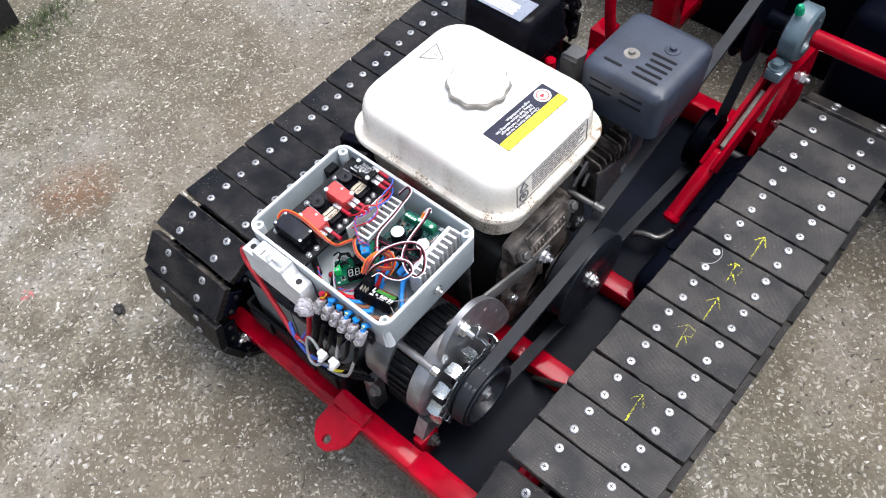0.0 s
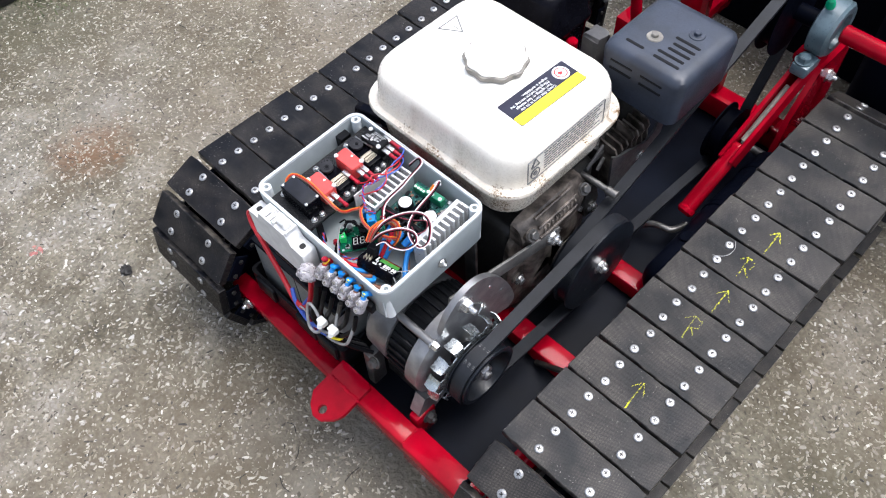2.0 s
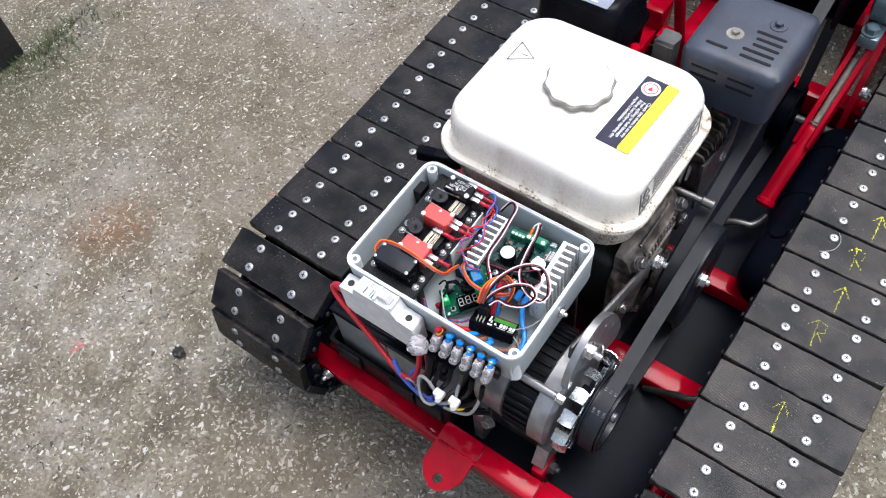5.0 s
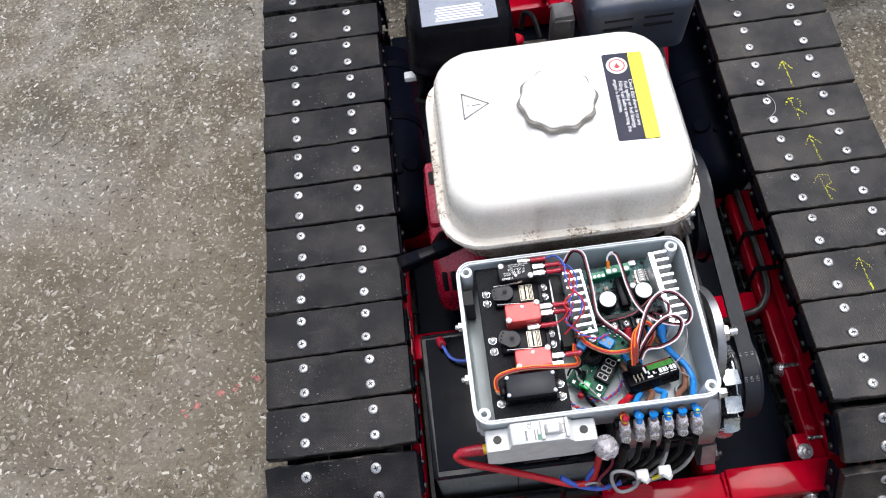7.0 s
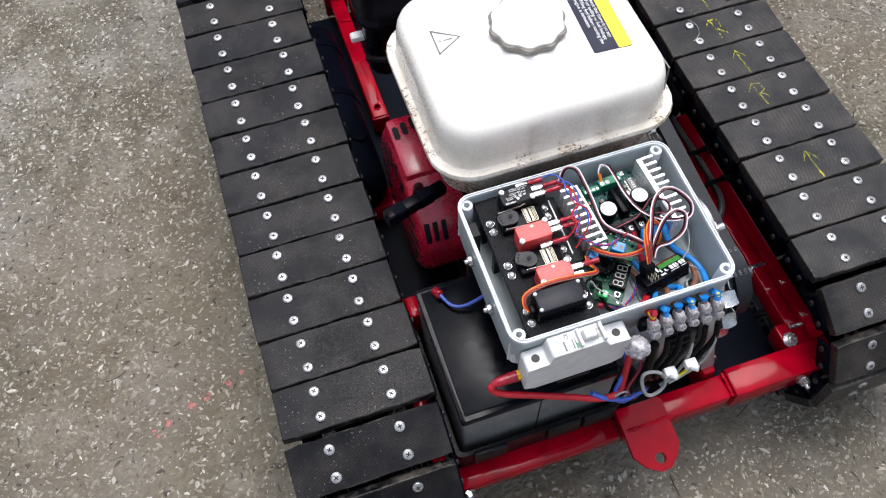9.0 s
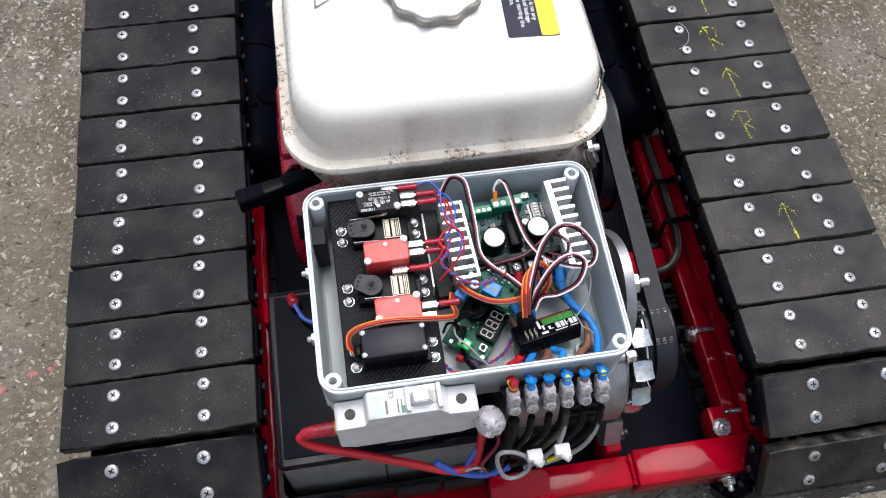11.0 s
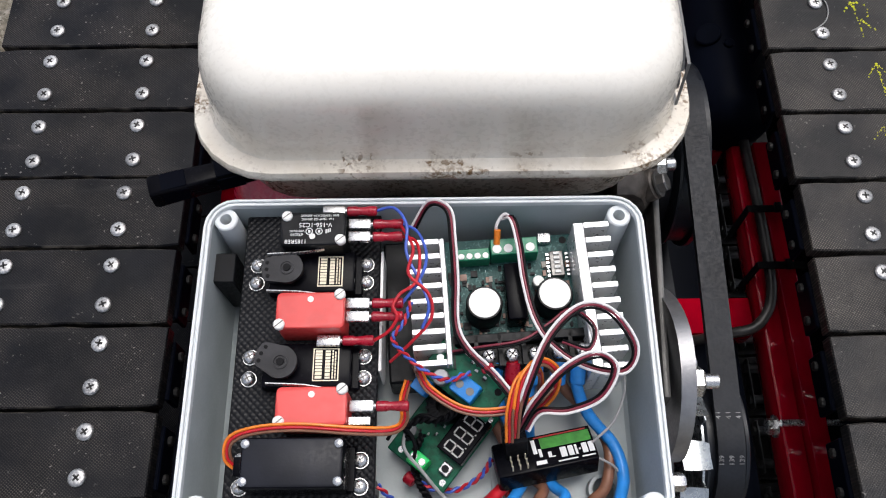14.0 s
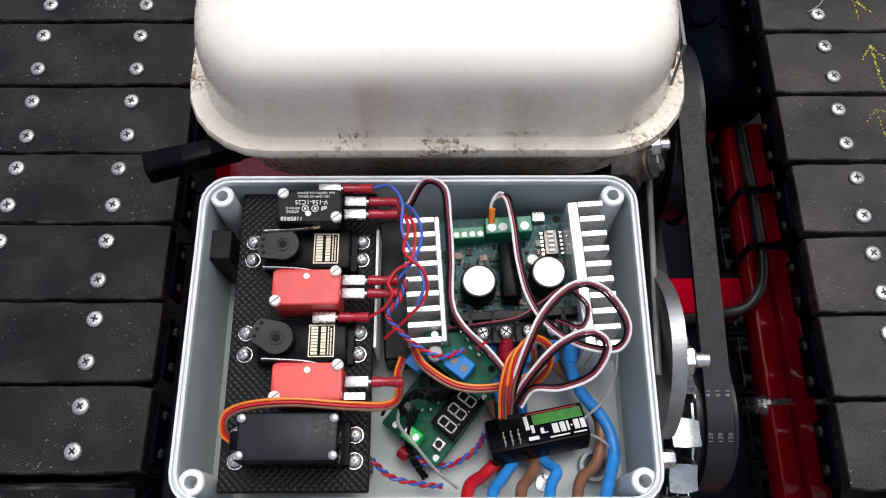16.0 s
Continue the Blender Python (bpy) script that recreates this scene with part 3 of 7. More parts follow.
def chips(count, x0, x1, y0, y1, seed):
    """Loose and half-buried stone chips scattered over a stretch of the yard."""
    rng = np.random.default_rng(seed)
    k = 5
    cx, cy = rng.uniform(x0, x1, count), rng.uniform(y0, y1, count)
    clear = (np.abs(cx) > 0.20) | (cy < -0.06) | (cy > 0.62)
    cx, cy = cx[clear], cy[clear]
    count = len(cx)
    size = 0.0007 + 0.0021 * rng.random(count) ** 2.1
    stretch, turn = 1.1 + 2.0 * rng.random(count) ** 1.3, rng.uniform(0, math.pi, count)
    a = np.linspace(0, 2 * math.pi, k, endpoint=False)[None] + rng.uniform(-0.3, 0.3, (count, k))
    r = size[:, None] * rng.uniform(0.55, 1.2, (count, k))
    u, w = r * np.cos(a) * stretch[:, None], r * np.sin(a)
    w = w + rng.uniform(-0.25, 0.25, (count, 1)) * u * u / (size * stretch)[:, None]
    x = cx[:, None] + u * np.cos(turn)[:, None] - w * np.sin(turn)[:, None]
    y = cy[:, None] + u * np.sin(turn)[:, None] + w * np.cos(turn)[:, None]
    z = np.full((count, k), GROUND - 0.0002)
    ring = np.stack([x, y, z], -1)
    top = np.stack([x * 0.55 + cx[:, None] * 0.45, y * 0.55 + cy[:, None] * 0.45, GROUND + size[:, None] * rng.uniform(0.15, 0.5, (count, 1)) + 0 * x], -1)
    verts = np.concatenate([ring, top], 1).reshape(-1, 3)
    base = (np.arange(count) * 2 * k)[:, None, None]
    i = np.arange(k)
    quad = np.stack([i, (i + 1) % k, (i + 1) % k + k, i + k], -1)[None] + base
    caps = (np.arange(k) + k)[None] + base[:, :, 0]
    me = bpy.data.meshes.new("stone_chips")
    me.from_pydata(verts.tolist(), [], quad.reshape(-1, 4).tolist() + caps.tolist())
    me.materials.append(CHIPS)
    ob = new("stone_chips", me)
    return tagged(ob, "pale angular stone chips set in the concrete yard", "stone chips", kind="stuff")


chips(178000, -1.60, 1.15, -0.52, 1.20, 3)


def blotch(bm, x, y, r, rng, z=GROUND + 0.0012, k=9):
    c = bm.verts.new((x, y, z))
    ring = [bm.verts.new((x + r * q * math.cos(a), y + r * q * math.sin(a), z - 0.0009)) for q, a in [(rng.uniform(0.4, 1.2), 2 * math.pi * i / k) for i in range(k)]]
    for i in range(k):
        bm.faces.new([c, ring[i], ring[(i + 1) % k]])


rng = random.Random(5)
PINK = mat("pink_marking_paint", (0.37, 0.135, 0.122), 0.7, var=0.3, scale=200, bump=0.3)
for spots, r in ((((-0.585, -0.205), (-0.579, -0.197), (-0.590, -0.196)), 0.006), ([(-0.525 + 0.016 * i, 0.168 + 0.0065 * i) for i in (0, 1, 3, 4, 6, 7, 9)], 0.0052)):
    bm = B()
    for x, y in spots:
        for q in range(3):
            blotch(bm, x + rng.uniform(-.006, .006), y + rng.uniform(-.005, .005), r * rng.uniform(0.3, 1.0), rng)
    tagged(part("paint_mark", bm, PINK, smooth=False), "faded pink spray paint mark on the concrete", "paint mark", "paint marks", "structure")

# dry grass bits and twigs on the concrete
bm = B()
for i in range(150):
    x, y, a, n = rng.uniform(-1.4, 0.9), rng.uniform(-0.5, 1.1), rng.uniform(0, 6.3), rng.uniform(0.008, 0.028)
    bend = rng.uniform(-0.5, 0.5)
    pts = [(x, y, GROUND + .0015), (x + n / 2 * math.cos(a), y + n / 2 * math.sin(a), GROUND + .003), (x + n * math.cos(a + bend), y + n * math.sin(a + bend), GROUND + .0015)]
    sweep(bm, pts, 0.0006, seg=4, n=3)
tagged(part("dry_twigs", bm, OLDWOOD), "dark dry twigs and grass bits on the concrete", "twigs", kind="stuff")

# a clod of dark soil and two small weeds beside the track
bm = B()
bmesh.ops.create_icosphere(bm, subdivisions=3, radius=0.009, matrix=Matrix.Translation((-0.447, -0.120, GROUND + 0.003)) @ Matrix.Diagonal((1.1, 0.9, 0.6, 1)))
for v in bm.verts:
    v.co += Vector((rng.uniform(-1, 1), rng.uniform(-1, 1), rng.uniform(-1, 1))) * 0.0016
tagged(part("soil_clod", bm, OLDWOOD), "small dark clod of soil on the concrete", "soil clod")

# a dark timber post at the yard's edge, with moss and grass at its foot
post = thing("timber_post", (-1.30, 0.10, GROUND), "dark weathered timber post standing on the concrete", "post")
bm = B()
box(bm, -1.42, -1.165, -0.06, 0.165, GROUND, 0.75, 0.008)
part("post_body", bm, OLDWOOD, post)
GRASS = mat("dull_green_grass", (0.05, 0.07, 0.02), 0.7, var=0.4, scale=90, bump=0)
bm = B()
for i in range(420):
    x, y = -1.15 + abs(rng.gauss(0, 0.05)) - 0.02, 0.20 + rng.gauss(0, 0.07)
    h, a = rng.uniform(0.006, 0.022), rng.uniform(0, 6.3)
    w = 0.0012
    p = [bm.verts.new((x - w * math.sin(a), y + w * math.cos(a), GROUND)), bm.verts.new((x + w * math.sin(a), y - w * math.cos(a), GROUND)), bm.verts.new((x + h * .8 * math.cos(a), y + h * .8 * math.sin(a), GROUND + h))]
    bm.faces.new(p)
tagged(part("grass_tuft", bm, GRASS, smooth=False), "short dull green moss and grass at the yard's edge", "grass", kind="stuff")

# ---- chassis ----
chassis = thing("chassis", (0, 0, 0.09), "glossy red welded steel chassis with a black belly plate", "chassis")


def tube_bar(bm, x0, x1, y0, y1, z0, z1):
    return box(bm, x0, x1, y0, y1, z0, z1, 0.0028, 2)


def weld(bm, p0, p1, r=0.0022, n=12, seed=1):
    q = random.Random(seed)
    p0, p1 = Vector(p0), Vector(p1)
    for i in range(n):
        c = p0.lerp(p1, (i + 0.5) / n) + Vector((q.uniform(-1, 1), q.uniform(-1, 1), 0)) * r * 0.4
        lathe(bm, [(-r * .6, r * .9), (0, r * 1.1), (r * .5, r * .7), (r * .75, 0)], Matrix.Translation(c), 7)
    return bm


bm = tube_bar(B(), -0.234, -0.021, -0.046, -0.021, 0.104, 0.126)
part("rear_bar_angle", bm, RED, chassis)
bm = tube_bar(B(), -0.0195, 0.106, -0.049, -0.021, 0.110, 0.1425)
part("rear_bar", bm, RED, chassis)
bm = tube_bar(B(), 0.108, 0.234, -0.052, -0.019, 0.112, 0.150)
part("rear_bar_end", bm, RED, chassis)
for p0, p1, n, seed in (((0.107, -0.049, 0.143), (0.107, -0.022, 0.145), 12, 2), ((-0.018, -0.0485, 0.148), (0.032, -0.0485, 0.148), 20, 3), ((0.206, -0.018, 0.143), (0.206, -0.045, 0.150), 12, 4)):
    part("weld_bead", weld(B(), p0, p1, n=n, seed=seed), RED, chassis, "glossy red painted weld bead")
# towing tab
bm = B()
outline = [(-0.019, -0.024), (-0.019, -0.076), (-0.009, -0.090), (0.004, -0.098), (0.015, -0.097), (0.027, -0.086), (0.033, -0.074), (0.033, -0.024)]


def plate_with_hole(bm, outline, hole, z0, z1):
    rows = []
    n = len(hole)
    hc = (sum(p[0] for p in hole) / n, sum(p[1] for p in hole) / n)
    ring = []
    for hx, hy in hole:
        d = (hx - hc[0], hy - hc[1])
        best = None
        for (ax, ay), (bx, by) in zip(outline, outline[1:] + outline[:1]):
            ex, ey = bx - ax, by - ay
            det = d[0] * -ey + ex * d[1]
            if abs(det) < 1e-12:
                continue
            t = ((ax - hc[0]) * -ey + ex * (ay - hc[1])) / det
            s = (d[0] * (ay - hc[1]) - d[1] * (ax - hc[0])) / det
            if t > 0 and -1e-6 <= s <= 1 + 1e-6 and (best is None or t < best):
                best = t
        ring.append((hc[0] + d[0] * best, hc[1] + d[1] * best))
    for z in (z0, z1):
        rows.append(([bm.verts.new((x, y, z)) for x, y in hole], [bm.verts.new((x, y, z)) for x, y in ring]))
    (h0, r0), (h1, r1) = rows
    for i in range(n):
        j = (i + 1) % n
        for q in ([h1[i], r1[i], r1[j], h1[j]], [h0[i], h0[j], r0[j], r0[i]], [h0[i], h1[i], h1[j], h0[j]], [r0[i], r0[j], r1[j], r1[i]]):
            bm.faces.new(q)
    return bm


hole60 = [(0.0075 + 0.0058 * math.cos(a), -0.0845 + 0.0058 * math.sin(a)) for a in [2 * math.pi * i / 60 for i in range(60)]]
plate_with_hole(bm, outline, hole60, 0.1435, 0.1505)
bm.transform(Matrix.Translation((-0.0035, -0.034, 0.1480)) @ Matrix.Rotation(radians(10), 4, 'X') @ Matrix.Translation((0, 0.034, -0.1480)))
part("tow_tab", bm, RED, chassis, "red towing tab with a round hole")
# side rails with an upright flange
for s, name in ((1, "side_rail"), (-1, "side_rail")):
    bm = B()
    a, b = sorted((s * 0.206, s * 0.2215))
    tube_bar(bm, a, b, -0.018, 0.345, 0.112 if s > 0 else 0.100, 0.138 if s > 0 else 0.118)
    if s > 0:
        box(bm, 0.2218, 0.2365, -0.018, 0.318, 0.112, 0.146, 0.002)
    part(name, bm, RED, chassis)
for y0, y1, x0, x1 in ((0.160, 0.190, -0.2055, 0.2055), (0.322, 0.350, -0.2055, 0.2055)):
    part("cross_bar", tube_bar(B(), x0, x1, y0, y1, 0.098, 0.124), RED, chassis)
part("front_cross_tube", tube_bar(B(), -0.125, 0.225, 0.680, 0.711, 0.10, 0.138), RED, chassis)
bm = B()
box(bm, -0.2, 0.2, -0.018, 0.700, 0.088, 0.0965, 0.002)
part("belly_plate", bm, BELLY, chassis, "black painted belly plate")
# bolts of the track adjusters
for y in (0.087, 0.004):
    bm = B()
    cyl(bm, (0.2055, y, 0.1405), (0.250, y, 0.1405), 0.0025, 12)
    hexbolt(bm, (0.2055, y, 0.130), (-1, 0, 0), 0.0062, 0.007)
    part("adjuster_bolt", bm, STEEL, chassis, "zinc-plated adjuster bolt")
bm = B()
box(bm, 0.190, 0.2055, -0.016, 0.010, 0.115, 0.143, 0.0015)
part("adjuster_lug", bm, RED, chassis)
for p, d in (((0.198, -0.010, 0.143), (0, -0.3, 1)), ((0.1955, -0.0525, 0.128), (0, -1, 0)), ((-0.196, -0.047, 0.116), (0, -1, 0))):
    bm = B()
    hexbolt(bm, p, d, 0.0062, 0.007, 0.004)
    part("chassis_bolt", bm, STEEL, chassis, "zinc-plated hex bolt")
part("alternator_lug", box(B(), 0.0862, 0.1015, -0.0185, 0.0130, 0.0968, 0.1490, 0.003, 2), RED, chassis, "red upright lug")
part("lug_bolt", hexbolt(B(), (0.1015, 0.0005, 0.1365), (1, 0, 0.1), 0.0072, 0.008, 0.003), DARKSTEEL, chassis, "dull grey hex bolt with washer")
# black tubes beside the tracks
for s in (-1, 1):
    bm = B()
    lathe(bm, [(0, 0.0), (0.001, 0.016), (0.005, 0.026), (0.012, 0.033), (0.022, 0.0365), (0.034, 0.037), (0.280, 0.037), (0.284, 0.034), (0.284, 0)], axis((s * 0.2035, 0.318, 0.150), (0, 1, 0)), 36)
    tube = part("motor_housing", bm, BLACKPAINT, chassis, "black painted round motor housing")
    for y in (0.470, 0.560):
        part("housing_band", cyl(B(), (s * 0.2035, y, 0.150), (s * 0.2035, y + 0.012, 0.150), 0.0385, 36, 0.001), BLACKPAINT, tube)
    part("cover_cap", lathe(B(), [(-0.003, 0.0105), (0.0012, 0.0105), (0.002, 0.0095), (0.002, 0)], axis((s * 0.186, 0.398, 0.1835), (-s * 0.45, 0, 1)), 24), BLACKPAINT, tube)
    bm = lathe(B(), [(-0.002, 0.0042), (0.0018, 0.0042), (0.0026, 0.0032), (0.0026, 0)], axis((s * 0.2000, 0.386, 0.1868), (0, 0, 1)), 14)
    part("cover_screw", bm, BLACKPAINT, tube)
# lift arm: two flat sides on a solid end, with a spring between them
a, b = Vector((0.151, 0.452, 0.155)), Vector((0.171, 0.668, 0.318))
M = axis(a, b - a)
n = (b - a).length
bm = B()
for o in (-0.0085, 0.0085):
    box(bm, -0.014, 0.014, o - 0.003, o + 0.003, 0.085, n, 0.001, 1, M @ Matrix.Rotation(radians(90), 4, 'Z'))
box(bm, -0.0105, 0.0105, -0.0105, 0.0105, 0.0, 0.115, 0.007, 3, M)
cyl(bm, M @ Vector((0, 0, -0.004)), M @ Vector((0, 0, 0.01)), 0.0125, 18, 0.004)
part("lift_arm", bm, RED, chassis, "glossy red lift arm")
bm = cyl(B(), M @ Vector((0, 0, 0.12)), M @ Vector((0, 0, 0.21)), 0.0048, 12)
part("gas_spring", bm, CAPGREY, chassis, "dull grey gas spring")
bm = prism(B(), [(0.600, 0.1385), (0.735, 0.1385), (0.735, 0.302), (0.652, 0.302), (0.612, 0.235)], 0.180, 0.188, Matrix(((0, 0, 1, 0), (1, 0, 0, 0), (0, 1, 0, 0), (0, 0, 0, 1))))
box(bm, 0.1445, 0.1795, 0.655, 0.735, 0.292, 0.302, 0.0015)
box(bm, 0.1445, 0.1515, 0.662, 0.730, 0.1385, 0.2915, 0.0015)
part("bearing_upright", bm, RED, chassis)
for z in (0.165, 0.262):
    bm = B()
    hexbolt(bm, (0.188, 0.695, z), (1, 0, 0), 0.0075, 0.008, 0.004)
    part("upright_bolt", bm, STEEL, chassis, "zinc-plated hex bolt")
# straight bar along the other side, welded at its far end
bm = box(B(), -0.1525, -0.1310, 0.462, 0.705, 0.0966, 0.1300, 0.0025, 2)
box(bm, -0.1535, -0.1300, 0.4600, 0.4680, 0.0966, 0.1270, 0.002, 2)
part("inner_bar", bm, RED, chassis)
part("engine_bar", box(box(B(), 0.0300, 0.0500, 0.548, 0.706, 0.176, 0.200, 0.0025, 2), 0.0305, 0.0495, 0.686, 0.7055, 0.1382, 0.1765, 0.002, 1), RED, chassis)
bm = lathe(B(), [(0, 0.0055), (0.0015, 0.0055), (0.0015, 0.0035), (0, 0.0035)], axis((-0.1420, 0.4780, 0.1300), (0, 0, 1)), 20)
part("bar_ring", bm, RED, chassis)
part("weld_bead", weld(B(), (-0.150, 0.652, 0.131), (-0.133, 0.648, 0.131), n=9, seed=8), RED, chassis, "glossy red painted weld bead")
bm = box(B(), -0.160, -0.126, 0.700, 0.740, 0.0966, 0.165, 0.003, 2)
part("bar_block", bm, RED, chassis)
bm = B()
sweep(bm, [(0.112, 0.421, 0.118), (0.123, 0.424, 0.127), (0.137, 0.427, 0.130), (0.148, 0.430, 0.130), (0.154, 0.440, 0.130), (0.158, 0.454, 0.130)], 0.0048, 10)
part("steel_hook", bm, DARKSTEEL, chassis, "dark bent steel hook")
bm = B()
sweep(bm, [(0.2145, 0.326, 0.1450), (0.2145, 0.285, 0.1480), (0.2145, 0.245, 0.1500), (0.2140, 0.208, 0.1505), (0.2125, 0.184, 0.1500), (0.2070, 0.168, 0.1490), (0.1960, 0.1565, 0.1460), (0.1800, 0.1545, 0.1400), (0.160, 0.155, 0.1240), (0.14, 0.158, 0.104)], 0.0040, 10)
part("hose", bm, HOSE, chassis, "dark hose strapped to the rail")
for y in (0.203, 0.251):
    bm = B()
    for x0, x1, z0, z1 in ((0.2035, 0.239, 0.1545, 0.1558), (0.2035, 0.2050, 0.110, 0.1555), (0.2375, 0.239, 0.110, 0.1555)):
        box(bm, x0, x1, y - 0.0028, y + 0.0028, z0, z1)
    box(bm, 0.224, 0.229, y - 0.004, y + 0.004, 0.1555, 0.159, 0.0006)
    part("cable_tie", bm, WBLACK, chassis)

# jackshaft in its bearings, running across the front
jack = thing("jackshaft", (0.2, 0.664, 0.35), "red jackshaft in blue-grey pillow block bearings", "shaft")
JY, JZ = 0.672, 0.350
bm = B()
cyl(bm, (0.187, JY, JZ), (0.60, JY, JZ), 0.0120, 24, 0.002)
part("shaft_tube", bm, RED, jack)
bm = B()
lathe(bm, [(0, 0.026), (0.004, 0.038), (0.026, 0.038), (0.030, 0.034), (0.030, 0.024), (0.024, 0.022)], axis((0.154, JY, JZ), (1, 0, 0)), 32)
box(bm, 0.158, 0.181, JY - 0.056, JY + 0.056, JZ - 0.047, JZ - 0.030, 0.003)
part("bearing_housing", bm, BEARINGPAINT, jack, "blue-grey cast bearing housing")
bm = B()
lathe(bm, [(0, 0.006), (0.006, 0.006), (0.008, 0.0045), (0.014, 0.0045), (0.017, 0.002)], axis((0.164, JY - 0.018, JZ + 0.040), (0, -0.45, 1)), 14)
part("grease_cap", bm, GREASE, jack, "green grease cap")
bm = B()
hexbolt(bm, (0.168, JY - 0.044, JZ - 0.030), (0, 0, 1), 0.0085, 0.010)
part("bearing_bolt", bm, BEARINGPAINT, jack)
bm = B()
lathe(bm, [(0, 0.03), (0.001, 0.064), (0.002, 0.064), (0.0025, 0.053), (0.0185, 0.053), (0.020, 0.064), (0.021, 0.064), (0.022, 0.03), (0.022, 0.0)], axis((0.1025, JY, JZ), (1, 0, 0)), 36)
cyl(bm, (0.10, JY, JZ), (0.160, JY, JZ), 0.012, 16)
part("jackshaft_pulley", bm, BLACKPAINT, jack)

# front blade with its red uprights
blade = thing("front_blade", (0.25, 1.0, GROUND), "large black steel blade mounted ahead of the machine", "blade")
bm = B()
rows = []
for k in range(9):
    a = radians(-35 + 70 * k / 8)
    rows.append((0.93 + 0.35 * (1 - math.cos(a)), GROUND + 0.004 + 0.62 * k / 8))
prof = rows + [(y + 0.012, z) for y, z in rows[::-1]]
rings = [[bm.verts.new((x, y, z)) for y, z in prof] for x in (-0.33, 1.10)]
for i in range(len(prof)):
    j = (i + 1) % len(prof)
    bm.faces.new([rings[0][i], rings[0][j], rings[1][j], rings[1][i]])
bm.faces.new(rings[0])
bm.faces.new(rings[1][::-1])
part("blade_sheet", bm, BLACKPAINT, blade)
bm = box(B(), 0.200, 1.08, 0.772, 0.925, 0.03, 0.335, 0.02, 3)
part("lower_guard", bm, BLACKPAINT, blade, "black lower guard")
for x in (-0.085,):
    bm = tube_bar(B(), x - 0.02, x + 0.02, 0.80, 0.84, 0.10, 0.62)
    tube_bar(bm, x - 0.015, x + 0.015, 0.70, 0.93, 0.105, 0.135)
    part("blade_upright", bm, RED, blade, "glossy red upright")
bm = B()
sweep(bm, [(-0.055, 0.62, 0.16), (-0.06, 0.60, 0.24), (-0.068, 0.59, 0.33), (-0.07, 0.60, 0.38)], 0.008, 12)
part("pivot_lever", bm, RED, blade)

# ---- rubber tracks ----
Y0, ZC, RC, OUT = 0.033, 0.127, 0.100, 0.014
NPL = 34
RISE = {-1: (0.25, 0.051), 1: (0.32, 0.052)}  # from where the upper run climbs to the front sprocket, and how steeply


def lift(side, y):
    y0, slope = RISE[side]
    return max(0.0, y - y0) * slope


def on_loop(side, s, pitch):
    """The place (y, z) and slope of the chain line, s metres on from the rear end of the upper run."""
    s %= NPL * pitch
    Y1 = Y0 + (NPL * pitch - 2 * math.pi * RC) / 2
    flat, arc = Y1 - Y0, math.pi * RC
    up = lift(side, Y1) / 2
    if s < flat:
        return Y0 + s, ZC + RC + lift(side, Y0 + s), math.atan(RISE[side][1]) if Y0 + s > RISE[side][0] else 0.0
    s -= flat
    if s < arc:
        a = s / RC
        return Y1 + RC * math.sin(a), ZC + up + (RC + up) * math.cos(a), -a
    s -= arc
    if s < flat:
        return Y1 - s, ZC - RC, -math.pi
    a = (s - flat) / RC
    return Y0 - RC * math.sin(a), ZC - RC * math.cos(a), -math.pi - a


def plate_mesh(material, seed):
    """A rubber plate cut by hand: long edges that wander a little, corners slightly knocked off."""
    q = random.Random(seed)
    n = 12
    far, near = [], []
    for i in range(n + 1):
        x = -0.0755 + 0.151 * i / n
        end = 0.0009 if i in (0, n) else 0.0
        far.append((x + q.uniform(-.0004, .0004), 0.0258 - end + q.uniform(-.0007, .0003)))
        near.append((x + q.uniform(-.0004, .0004), -0.0258 + end + q.uniform(-.0003, .0007)))
    ring = near + far[::-1]
    t = B()
    loft(t, [[Vector((x * k, y * k2, z)) for x, y in ring] for z, k, k2 in ((OUT - 0.0105, 1, 1), (OUT - 0.0010, 1, 1), (OUT, 0.990, 0.968))])
    bmesh.ops.recalc_face_normals(t, faces=t.faces[:])
    me = bpy.data.meshes.new("plate")
    t.to_mesh(me)
    t.free()
    me.materials.append(material)
    return me


def screw_mesh(r=0.0053, h=0.0023):
    t = B()
    lathe(t, [(-0.001, r), (h * 0.55, r), (h * 0.85, r * 0.90), (h, r * 0.70), (h, 0)], Matrix.Identity(4), 14)
    for a in (0, 90):
        box(t, -r * 0.44, r * 0.44, -r * 0.11, r * 0.11, h * 0.5, h + 0.00014, 0, M=Matrix.Rotation(radians(a + 20), 4, 'Z'), mi=1)
    me = bpy.data.meshes.new("screw")
    t.to_mesh(me)
    t.free()
    me.materials.append(SCREWSTEEL)
    # dark inlay paints the shade inside the cross recess
    me.materials.append(DARKSHADED)
    me.shade_smooth()
    me.set_sharp_from_angle(angle=radians(35))
    return me


def link_mesh():
    t = B()
    for x in (-0.007, 0.005):
        box(t, x, x + 0.002, -0.022, 0.022, -0.007, 0.0032, 0.0008, 1)
    for y in (-0.0135, 0.0135):
        cyl(t, (-0.009, y, -0.002), (0.009, y, -0.002), 0.004, 10)
    me = bpy.data.meshes.new("chain_link")
    t.to_mesh(me)
    t.free()
    me.materials.append(DARKSTEEL)
    return me


